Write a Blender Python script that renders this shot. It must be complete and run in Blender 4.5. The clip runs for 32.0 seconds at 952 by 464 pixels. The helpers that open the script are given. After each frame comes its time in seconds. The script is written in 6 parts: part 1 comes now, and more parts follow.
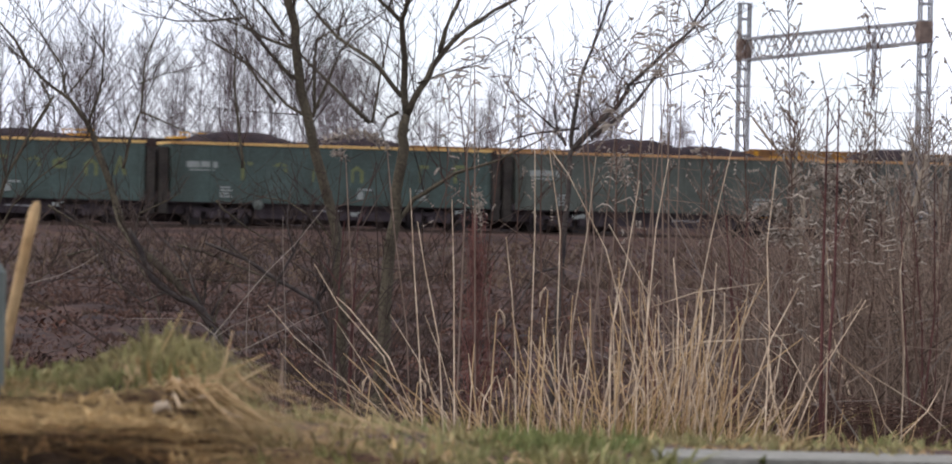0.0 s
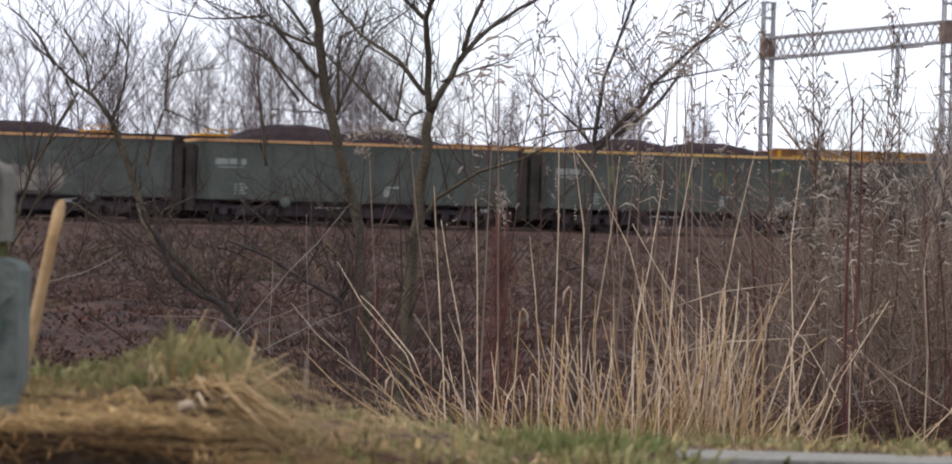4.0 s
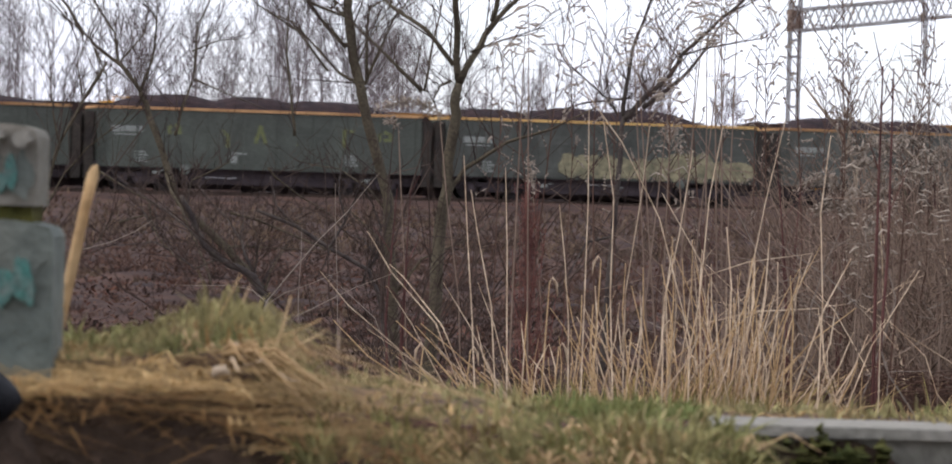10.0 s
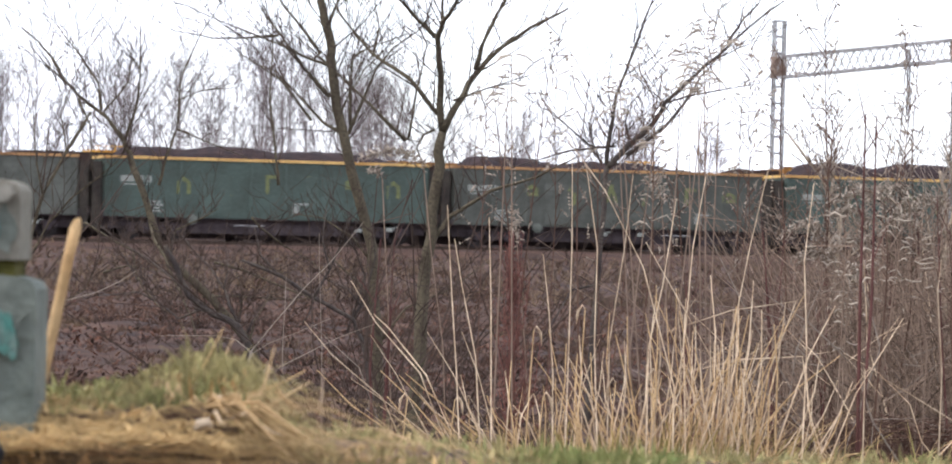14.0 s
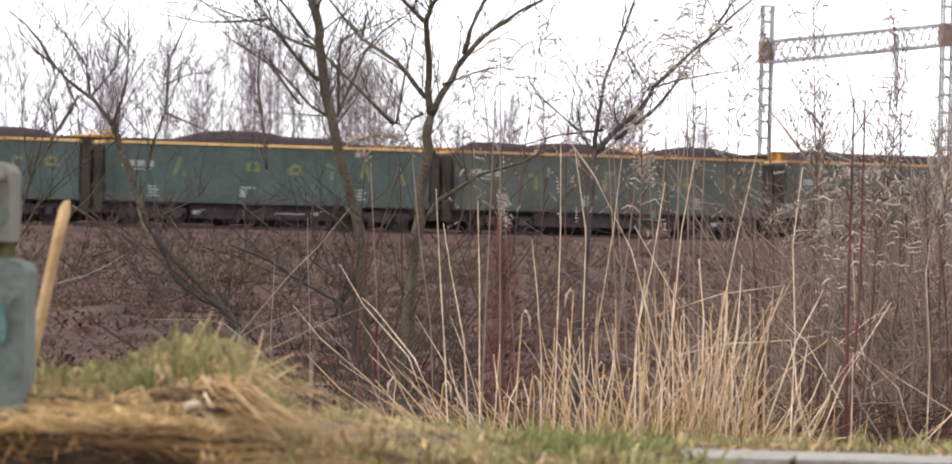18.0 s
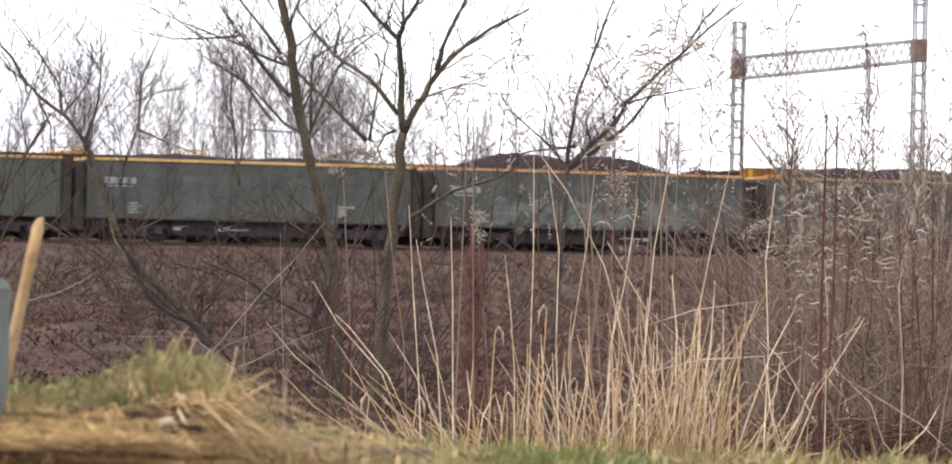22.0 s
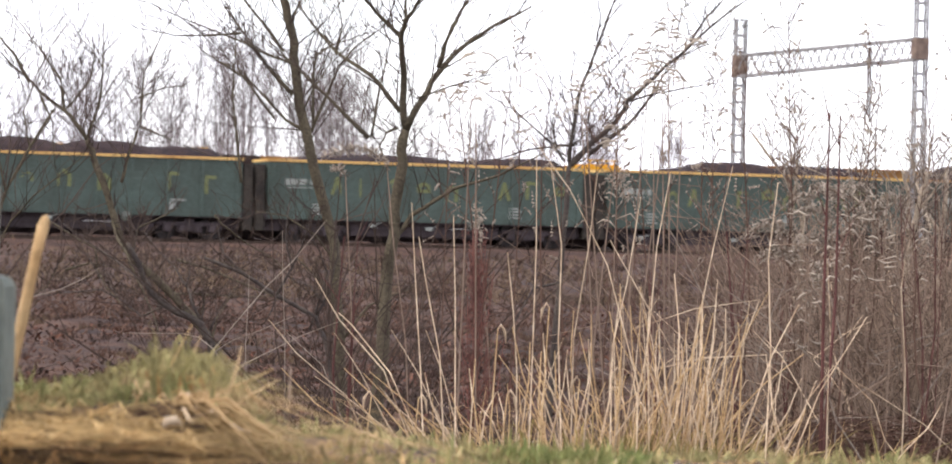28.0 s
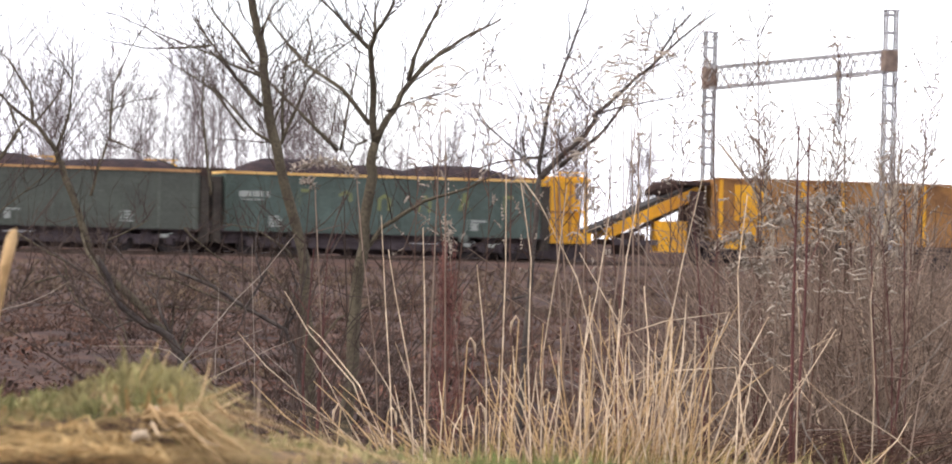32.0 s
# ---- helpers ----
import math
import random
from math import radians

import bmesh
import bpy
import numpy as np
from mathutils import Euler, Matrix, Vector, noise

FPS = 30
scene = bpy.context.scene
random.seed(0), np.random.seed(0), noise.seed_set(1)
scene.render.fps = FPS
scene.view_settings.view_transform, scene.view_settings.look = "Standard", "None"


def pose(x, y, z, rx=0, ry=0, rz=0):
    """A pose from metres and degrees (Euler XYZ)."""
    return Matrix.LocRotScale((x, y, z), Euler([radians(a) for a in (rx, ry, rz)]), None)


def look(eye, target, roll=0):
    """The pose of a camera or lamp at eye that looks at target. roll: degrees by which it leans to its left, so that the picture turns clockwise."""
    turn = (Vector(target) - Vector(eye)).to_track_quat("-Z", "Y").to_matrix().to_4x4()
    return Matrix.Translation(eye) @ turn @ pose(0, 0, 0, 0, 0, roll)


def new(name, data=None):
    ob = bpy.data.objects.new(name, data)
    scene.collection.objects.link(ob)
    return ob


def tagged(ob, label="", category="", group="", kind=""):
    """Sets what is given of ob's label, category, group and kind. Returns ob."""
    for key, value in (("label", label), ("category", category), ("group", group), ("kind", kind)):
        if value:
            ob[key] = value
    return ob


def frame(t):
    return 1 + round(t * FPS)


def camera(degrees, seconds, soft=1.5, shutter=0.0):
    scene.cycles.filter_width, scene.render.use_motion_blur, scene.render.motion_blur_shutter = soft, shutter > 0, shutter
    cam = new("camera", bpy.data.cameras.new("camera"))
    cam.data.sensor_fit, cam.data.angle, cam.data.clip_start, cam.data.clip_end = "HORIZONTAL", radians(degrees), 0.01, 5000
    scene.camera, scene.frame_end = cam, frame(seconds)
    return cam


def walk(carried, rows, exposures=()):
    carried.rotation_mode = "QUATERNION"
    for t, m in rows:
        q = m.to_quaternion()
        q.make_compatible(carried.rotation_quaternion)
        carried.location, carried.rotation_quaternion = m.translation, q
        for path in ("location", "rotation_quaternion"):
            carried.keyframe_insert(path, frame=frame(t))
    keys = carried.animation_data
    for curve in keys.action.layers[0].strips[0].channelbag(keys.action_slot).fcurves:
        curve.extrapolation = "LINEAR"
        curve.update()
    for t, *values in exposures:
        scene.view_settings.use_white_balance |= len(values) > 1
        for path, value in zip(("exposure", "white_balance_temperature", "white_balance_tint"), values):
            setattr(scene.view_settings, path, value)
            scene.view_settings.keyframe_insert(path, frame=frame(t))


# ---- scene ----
# The camera stands still in the hand, low behind a kerb, with a long lens.
cam = camera(14.0, 32.0, soft=1.8, shutter=0.3)
# focused between the dry grass and the trees: the verge a few metres off is out of focus, the train less so
cam.data.dof.use_dof = True
cam.data.dof.focus_distance = 15.0
cam.data.dof.aperture_fstop = 17.0
walk(cam, [
    (0, look((0.0139, 0, 1.0016), (0.095, 100.00, 0.845), 1.304)),
    (0.5, look((0.0123, 0, 1.0019), (0.049, 100.00, 0.893), 1.439)),
    (1, look((0.0118, 0, 1.0017), (-0.031, 100.00, 0.903), 1.400)),
    (1.5, look((0.0119, 0, 1.0022), (-0.075, 100.00, 0.874), 1.403)),
    (2, look((0.0128, 0, 1.0010), (-0.150, 100.00, 0.830), 1.381)),
    (2.5, look((0.0146, 0, 1.0001), (-0.183, 100.00, 0.789), 1.425)),
    (3, look((0.0105, 0, 1.0018), (-0.237, 100.00, 0.745), 1.438)),
    (3.5, look((0.0118, 0, 1.0049), (-0.419, 100.00, 0.786), 1.478)),
    (5.5, look((0.0073, 0, 0.9996), (-0.554, 100.00, 0.612), 1.566)),
    (6, look((0.0071, 0, 0.9989), (-0.682, 100.00, 0.408), 1.534)),
    (6.5, look((0.0053, 0, 0.9954), (-0.786, 100.00, 0.467), 1.412)),
    (7, look((0.0014, 0, 0.9993), (-0.801, 100.00, 0.516), 1.492)),
    (7.5, look((0.0062, 0, 0.9978), (-0.843, 100.00, 0.585), 1.473)),
    (8, look((0.0024, 0, 0.9989), (-0.868, 100.00, 0.555), 1.477)),
    (8.5, look((0.0039, 0, 0.9991), (-1.062, 99.99, 0.457), 1.554)),
    (9, look((0.0048, 0, 0.9979), (-1.152, 99.99, 0.357), 1.583)),
    (9.5, look((0.0044, 0, 0.9963), (-1.149, 99.99, 0.168), 1.603)),
    (10, look((0.0029, 0, 0.9965), (-1.172, 99.99, 0.025), 1.615)),
    (10.5, look((0.0011, 0, 0.9964), (-1.274, 99.99, -0.129), 1.509)),
    (11, look((0.0014, 0, 0.9958), (-1.215, 99.99, -0.026), 1.499)),
    (11.5, look((0.0052, 0, 1.0005), (-1.117, 99.99, 0.332), 1.455)),
    (12, look((0.0059, 0, 1.0032), (-0.642, 100.00, 0.770), 1.385)),
    (12.5, look((0.0056, 0, 1.0024), (-0.601, 100.00, 0.972), 1.440)),
    (13, look((0.0062, 0, 1.0034), (-0.707, 100.00, 1.184), 1.552)),
    (13.5, look((0.0046, 0, 1.0013), (-0.724, 100.00, 1.306), 1.368)),
    (14, look((0.0050, 0, 1.0017), (-0.803, 100.00, 1.270), 1.374)),
    (14.5, look((0.0044, 0, 0.9995), (-0.751, 100.00, 1.356), 1.405)),
    (16.5, look((-0.0001, 0, 1.0019), (-1.036, 99.99, 0.820), 1.348)),
    (17, look((0.0018, 0, 0.9999), (-0.939, 100.00, 0.878), 1.286)),
    (17.5, look((0.0045, 0, 1.0044), (-0.727, 100.00, 0.852), 1.388)),
    (18, look((0.0030, 0, 0.9986), (-0.481, 100.00, 0.880), 1.423)),
    (18.5, look((0.0026, 0, 1.0004), (-0.281, 100.00, 1.006), 1.369)),
    (19, look((0.0014, 0, 0.9991), (-0.008, 100.00, 1.180), 1.371)),
    (19.5, look((0.0013, 0, 1.0026), (0.091, 100.00, 1.277), 1.339)),
    (20, look((0.0032, 0, 1.0031), (0.167, 100.00, 1.302), 1.372)),
    (20.5, look((0.0018, 0, 0.9993), (0.245, 100.00, 1.342), 1.397)),
    (21, look((0.0025, 0, 0.9996), (0.315, 100.00, 1.391), 1.329)),
    (21.5, look((0.0023, 0, 1.0030), (0.323, 100.00, 1.317), 1.340)),
    (22, look((0.0012, 0, 0.9987), (0.217, 100.00, 1.319), 1.342)),
    (22.5, look((-0.0019, 0, 1.0005), (0.174, 100.00, 1.266), 1.334)),
    (23, look((0.0013, 0, 1.0027), (0.019, 100.00, 1.243), 1.354)),
    (23.5, look((0.0013, 0, 1.0011), (-0.088, 100.00, 1.291), 1.241)),
    (24, look((0.0013, 0, 1.0027), (-0.045, 100.00, 1.342), 1.163)),
    (24.5, look((0.0020, 0, 1.0028), (0.136, 100.00, 1.371), 1.292)),
    (25, look((0.0007, 0, 0.9996), (0.367, 100.00, 1.373), 1.371)),
    (25.5, look((-0.0016, 0, 0.9989), (0.472, 100.00, 1.368), 1.406)),
    (27.5, look((-0.0036, 0, 1.0002), (0.290, 100.00, 1.254), 1.364)),
    (28, look((-0.0048, 0, 1.0010), (0.197, 100.00, 1.246), 1.484)),
    (28.5, look((-0.0040, 0, 0.9991), (0.119, 100.00, 1.210), 1.424)),
    (29, look((-0.0053, 0, 0.9987), (0.231, 100.00, 1.130), 1.282)),
    (29.5, look((-0.0041, 0, 1.0013), (0.256, 100.00, 1.127), 1.390)),
    (30, look((-0.0047, 0, 1.0006), (0.348, 100.00, 1.122), 1.362)),
    (30.5, look((-0.0023, 0, 0.9996), (0.382, 100.00, 1.195), 1.393)),
    (31, look((-0.0017, 0, 1.0021), (0.491, 100.00, 1.267), 1.341)),
    (31.5, look((-0.0011, 0, 0.9995), (0.710, 100.00, 1.434), 1.344)),
    (32, look((-0.0031, 0, 1.0027), (0.962, 99.99, 1.582), 1.430)),
], exposures=[(0, 0.02, 6050, 14), (1, 0.12, 6150, 15), (2.2, 0.03, 6100, 14), (6.5, 0.06, 6150, 15), (7.0, 0.62, 6150, 16), (7.6, 0.82, 6150, 17), (8.0, 0.5, 6150, 17), (8.7, 0.15, 6200, 16), (11.3, 0.12, 6050, 12), (12.0, 0.5, 6000, 10), (12.6, 0.77, 6000, 11), (14, 0.77, 6150, 12), (16.5, 0.78, 6450, 14), (32, 0.82, 6450, 14)])

# ---- light: thin bright overcast, the veiled sun high to one side ----
world = bpy.data.worlds.new("world")
scene.world = world
world.use_nodes = True
wt = world.node_tree
sky = wt.nodes.new("ShaderNodeTexSky")
sky.sky_type, sky.sun_disc = "NISHITA", False
sky.sun_elevation, sky.sun_rotation = radians(50), radians(-105)
sky.dust_density, sky.air_density, sky.ozone_density = 1.2, 1.0, 1.0
# a broken veil of bright cloud over the sky
tco, cloud, spread, veil = (wt.nodes.new(n) for n in ("ShaderNodeTexCoord", "ShaderNodeTexNoise", "ShaderNodeMapRange", "ShaderNodeMix"))
veil.data_type = "RGBA"
cloud.inputs["Scale"].default_value, cloud.inputs["Detail"].default_value = 14.0, 5
spread.inputs[1].default_value, spread.inputs[2].default_value = 0.35, 0.6
spread.inputs[3].default_value, spread.inputs[4].default_value = 0.55, 1.0
veil.inputs[7].default_value = (8.35, 8.5, 8.95, 1)
wt.links.new(tco.outputs["Generated"], cloud.inputs["Vector"])
wt.links.new(cloud.outputs["Fac"], spread.inputs[0])
wt.links.new(spread.outputs[0], veil.inputs[0])
wt.links.new(sky.outputs[0], veil.inputs[6])
wt.links.new(veil.outputs[2], wt.nodes["Background"].inputs[0])
wt.nodes["Background"].inputs[1].default_value = 0.15
sun = new("sun", bpy.data.lights.new("sun", "SUN"))
sun.data.energy, sun.data.angle, sun.data.color = 1.5, radians(12), (1.0, 0.94, 0.85)
sun.matrix_world = look((0, 0, 50), (18, 5, 28))

# ---- materials ----
def mat(name, col, rough=0.8, metal=0.0, var=0.25, scale=3.0, fine=40.0, bump=0.2, tint=None, rnd=0.0, island=0.0, spec=0.12):
    """A surface with stains at one scale and grain at another, with relief; rnd varies it from object to object."""
    m = bpy.data.materials.new(name)
    m.use_nodes = True
    nt = m.node_tree
    N, L = nt.nodes, nt.links
    b = N["Principled BSDF"]
    b.inputs["Roughness"].default_value, b.inputs["Metallic"].default_value = rough, metal
    b.inputs["Specular IOR Level"].default_value = spec
    tc = N.new("ShaderNodeTexCoord")
    n1, n2 = N.new("ShaderNodeTexNoise"), N.new("ShaderNodeTexNoise")
    n1.inputs["Scale"].default_value, n2.inputs["Scale"].default_value = scale, fine
    n1.inputs["Detail"].default_value, n2.inputs["Detail"].default_value = 4, 3
    L.new(tc.outputs["Object"], n1.inputs["Vector"]), L.new(tc.outputs["Object"], n2.inputs["Vector"])
    tint = tint or tuple(c * 0.55 for c in col)
    mix = N.new("ShaderNodeMix")
    mix.data_type = "RGBA"
    mix.inputs[6].default_value, mix.inputs[7].default_value = (*col, 1), (*tint, 1)
    ramp = N.new("ShaderNodeMapRange")
    ramp.inputs[1].default_value, ramp.inputs[2].default_value = 0.35, 0.68
    L.new(n1.outputs["Fac"], ramp.inputs[0]), L.new(ramp.outputs[0], mix.inputs[0])
    hsv = N.new("ShaderNodeHueSaturation")
    val = N.new("ShaderNodeMapRange")
    val.inputs[1].default_value, val.inputs[2].default_value = 0.25, 0.75
    val.inputs[3].default_value, val.inputs[4].default_value = 1 - var, 1 + var
    L.new(n2.outputs["Fac"], val.inputs[0])
    last = val.outputs[0]
    for amount, kind, out in ((rnd, "ShaderNodeObjectInfo", "Random"), (island, "ShaderNodeNewGeometry", "Random Per Island")):
        if amount:
            src = N.new(kind)
            r = N.new("ShaderNodeMapRange")
            r.inputs[3].default_value, r.inputs[4].default_value = 1 - amount, 1 + amount
            L.new(src.outputs[out], r.inputs[0])
            mul = N.new("ShaderNodeMath")
            mul.operation = "MULTIPLY"
            L.new(last, mul.inputs[0]), L.new(r.outputs[0], mul.inputs[1])
            last = mul.outputs[0]
    L.new(mix.outputs[2], hsv.inputs["Color"]), L.new(last, hsv.inputs["Value"])
    L.new(hsv.outputs[0], b.inputs["Base Color"])
    if bump:
        bp = N.new("ShaderNodeBump")
        bp.inputs["Strength"].default_value, bp.inputs["Distance"].default_value = bump, 0.02
        L.new(n2.outputs["Fac"], bp.inputs["Height"]), L.new(bp.outputs[0], b.inputs["Normal"])
    return m


GREENS = [mat("green_paint_teal", (0.08, 0.108, 0.092), 0.6, var=0.16, scale=0.9, fine=7, bump=0.08, tint=(0.062, 0.076, 0.064), rnd=0.1),
          mat("green_paint_olive", (0.094, 0.103, 0.084), 0.65, var=0.16, scale=0.8, fine=7, bump=0.08, tint=(0.07, 0.073, 0.061), rnd=0.12),
          mat("green_paint_grey", (0.106, 0.11, 0.094), 0.65, var=0.16, scale=1.1, fine=6, bump=0.08, tint=(0.07, 0.072, 0.062), rnd=0.12)]
YELLOW_RIM = mat("yellow_rim_paint", (0.72, 0.47, 0.17), 0.55, var=0.2, scale=0.5, fine=9, bump=0.1, tint=(0.42, 0.22, 0.07))
RUSTY_RIM = mat("rust_stained_orange_rim", (0.5, 0.29, 0.13), 0.65, var=0.25, scale=0.5, fine=9, bump=0.1, tint=(0.26, 0.13, 0.06), rnd=0.25)
YELLOW = mat("machine_yellow_paint", (0.72, 0.36, 0.02), 0.5, var=0.12, scale=0.7, fine=12, bump=0.08, tint=(0.5, 0.23, 0.03))
ORANGE = mat("worn_orange_paint", (0.32, 0.155, 0.05), 0.65, var=0.2, scale=0.8, fine=9, bump=0.15, tint=(0.18, 0.09, 0.04))
RUST = mat("rusty_steel", (0.065, 0.042, 0.036), 0.85, 0.2, var=0.3, scale=2, fine=25)
# dark colour that stands for the shade between coupled wagons
GAP_SHADE = mat("coupling_gap_shade", (0.056, 0.047, 0.038), 0.8, var=0.4, scale=2, fine=15, tint=(0.032, 0.027, 0.024))
# sooty dark made lighter, with the haze over it put into the colour
DARK = mat("hazed_sooty_underframe", (0.074, 0.058, 0.061), 0.75, 0.3, var=0.3, scale=3, fine=20, rnd=0.2)
STEEL = mat("worn_wheel_steel", (0.048, 0.041, 0.04), 0.7, 0.3, var=0.2, scale=5, fine=30)
WHITE = mat("faded_white_paint", (0.28, 0.29, 0.265), 0.7, var=0.2, scale=4, fine=18, bump=0.05, tint=(0.25, 0.26, 0.23))
FADED = mat("faded_yellow_letter_paint", (0.19, 0.195, 0.075), 0.7, var=0.3, scale=1.2, fine=9, bump=0.05, tint=(0.09, 0.105, 0.065))
GRAF_Y = mat("pale_yellow_spray", (0.3, 0.265, 0.16), 0.7, var=0.4, scale=2.2, fine=6, bump=0.05, tint=(0.15, 0.14, 0.09))
GRAF_P = mat("dusty_pink_spray", (0.255, 0.22, 0.175), 0.7, var=0.4, scale=1.6, fine=5, bump=0.05, tint=(0.1, 0.09, 0.08))
GRAF_G = mat("pale_grey_spray", (0.16, 0.165, 0.145), 0.7, var=0.35, scale=1.4, fine=5, bump=0.05, tint=(0.075, 0.085, 0.07))
COAL = mat("brown_black_spoil", (0.046, 0.03, 0.029), 0.95, var=0.45, scale=2.5, fine=14, bump=0.8, tint=(0.024, 0.019, 0.021))
RAIL = mat("rail_steel", (0.1, 0.07, 0.055), 0.6, 0.6, var=0.2)
BALLAST = mat("brown_stained_ballast", (0.05, 0.038, 0.034), 0.95, var=0.5, scale=1.2, fine=16, bump=0.8, tint=(0.03, 0.024, 0.022))
GALV = mat("weathered_galvanised_steel", (0.36, 0.345, 0.34), 0.6, 0.4, var=0.15, scale=1, fine=9, bump=0.05, rnd=0.08)
GALV_RUST = mat("rust_stained_plate", (0.24, 0.175, 0.14), 0.8, 0.2, var=0.25, scale=3, fine=12)
BARK_GREEN = mat("olive_grey_bark", (0.096, 0.08, 0.054), 0.95, var=0.35, scale=9, fine=60, bump=0.6, tint=(0.068, 0.055, 0.038))
PALE_BARK = mat("pale_grey_brown_bark", (0.36, 0.29, 0.215), 0.9, var=0.25, scale=9, fine=60, bump=0.4, tint=(0.24, 0.19, 0.14))
BARK_DARK = mat("dark_grey_bark", (0.088, 0.072, 0.06), 0.9, var=0.3, scale=9, fine=60, bump=0.5, tint=(0.042, 0.034, 0.032))
TWIG = mat("dark_twig_bark", (0.07, 0.049, 0.039), 0.9, var=0.2, scale=5, fine=40, bump=0.2, island=0.35)
# far twigs are paler and greyer: distance haze painted into their colour
FAR_TWIG = mat("hazed_far_twigs", (0.2, 0.165, 0.165), 0.9, var=0.15, scale=0.4, fine=5, bump=0.0, island=0.3)
SCRUB = mat("brown_dead_scrub", (0.105, 0.06, 0.042), 0.95, var=0.25, scale=0.8, fine=12, bump=0.0, tint=(0.065, 0.043, 0.036), island=0.3)
DARK_SCRUB = mat("dark_dead_undergrowth", (0.05, 0.031, 0.026), 0.95, var=0.25, scale=0.8, fine=12, bump=0.0, tint=(0.03, 0.02, 0.018), island=0.25)
RUST_LEAF = mat("rust_brown_dead_leaf", (0.12, 0.055, 0.036), 0.9, var=0.25, scale=2, fine=20, bump=0.0, tint=(0.075, 0.036, 0.026), island=0.35)
BANK_GRASS = mat("withered_bank_grass", (0.12, 0.082, 0.052), 0.95, var=0.3, scale=1.0, fine=9, bump=0.0, tint=(0.08, 0.058, 0.047), island=0.4)
THICKET = mat("grey_brown_thicket", (0.21, 0.152, 0.113), 0.95, var=0.25, scale=1.2, fine=12, bump=0.0, tint=(0.125, 0.088, 0.067), island=0.5)
DOCK_RED = mat("dull_rust_red_seed", (0.165, 0.07, 0.055), 0.9, var=0.25, scale=6, fine=30, bump=0.0, tint=(0.11, 0.05, 0.043), island=0.35)
RED_TWIG = mat("red_dogwood_bark", (0.105, 0.046, 0.04), 0.7, var=0.25, scale=4, fine=30, bump=0.1, island=0.3)
STRAW = mat("bleached_straw", (0.55, 0.39, 0.215), 0.75, var=0.2, scale=6, fine=50, bump=0.1, tint=(0.3, 0.19, 0.09), island=0.3)
OLIVE_STRAW = mat("olive_gold_leaves", (0.3, 0.225, 0.085), 0.8, var=0.25, scale=5, fine=40, bump=0.1, tint=(0.15, 0.13, 0.05), island=0.45)
ORANGE_STRAW = mat("orange_brown_straw", (0.33, 0.19, 0.07), 0.8, var=0.2, scale=9, fine=60, bump=0.1, tint=(0.2, 0.1, 0.04), rnd=0.3)
PALE_STALK = mat("pale_dry_stalk", (0.63, 0.5, 0.35), 0.75, var=0.25, scale=9, fine=50, bump=0.1, tint=(0.36, 0.25, 0.16), rnd=0.25)
THATCH = mat("golden_dead_grass", (0.5, 0.345, 0.16), 0.85, var=0.3, scale=3, fine=25, bump=0.2, tint=(0.15, 0.095, 0.045), island=0.45)
GRASS = mat("fresh_green_grass", (0.178, 0.182, 0.068), 0.7, var=0.25, scale=6, fine=40, bump=0.1, tint=(0.32, 0.25, 0.12), island=0.45)
DULL_TWIG = mat("dull_pale_twig", (0.24, 0.2, 0.165), 0.85, var=0.25, scale=9, fine=50, bump=0.1, tint=(0.16, 0.125, 0.1))
CATKIN = mat("whitish_seed_fluff", (0.41, 0.345, 0.275), 0.95, var=0.2, scale=15, fine=60, bump=0.3, island=0.25)
SEED = mat("fluffy_seed_heads", (0.36, 0.3, 0.24), 0.95, var=0.2, scale=15, fine=60, bump=0.3, island=0.25)
WOOD = mat("tan_broken_cane", (0.42, 0.29, 0.15), 0.75, var=0.2, scale=12, fine=70, bump=0.3, tint=(0.36, 0.22, 0.1))
CONCRETE = mat("weathered_concrete", (0.21, 0.19, 0.155), 0.9, var=0.25, scale=4, fine=45, bump=0.4, tint=(0.13, 0.13, 0.105))
GREEN_GRASS = mat("lush_green_grass", (0.1, 0.16, 0.045), 0.7, var=0.25, scale=6, fine=40, bump=0.1, tint=(0.2, 0.19, 0.07), island=0.4)
PALE_CONC = mat("pale_concrete", (0.24, 0.225, 0.19), 0.9, var=0.2, scale=9, fine=60, bump=0.3, tint=(0.19, 0.18, 0.15))
WHITE_STONE = mat("whitish_stone", (0.47, 0.37, 0.26), 0.9, var=0.15, scale=20, fine=90, bump=0.3)
POST_CONC = mat("grey_green_painted_concrete", (0.14, 0.148, 0.124), 0.85, var=0.22, scale=7, fine=40, bump=0.4, tint=(0.1, 0.118, 0.105))
TEAL = mat("flaking_teal_paint", (0.06, 0.16, 0.135), 0.7, var=0.3, scale=60, fine=150, bump=0.2, tint=(0.12, 0.15, 0.132))
MOSS = mat("dark_moss", (0.045, 0.055, 0.015), 0.95, var=0.4, scale=12, fine=60, bump=0.9, tint=(0.09, 0.075, 0.02))
SOIL = mat("dark_soil", (0.068, 0.046, 0.032), 0.95, var=0.4, scale=6, fine=50, bump=0.9)
RUBBER = mat("dusty_belt_rubber", (0.05, 0.045, 0.04), 0.85, var=0.3, scale=2, fine=15, tint=(0.03, 0.026, 0.024))
BLACK = mat("black_rubber", (0.012, 0.012, 0.014), 0.6, var=0.2, scale=8, fine=50)


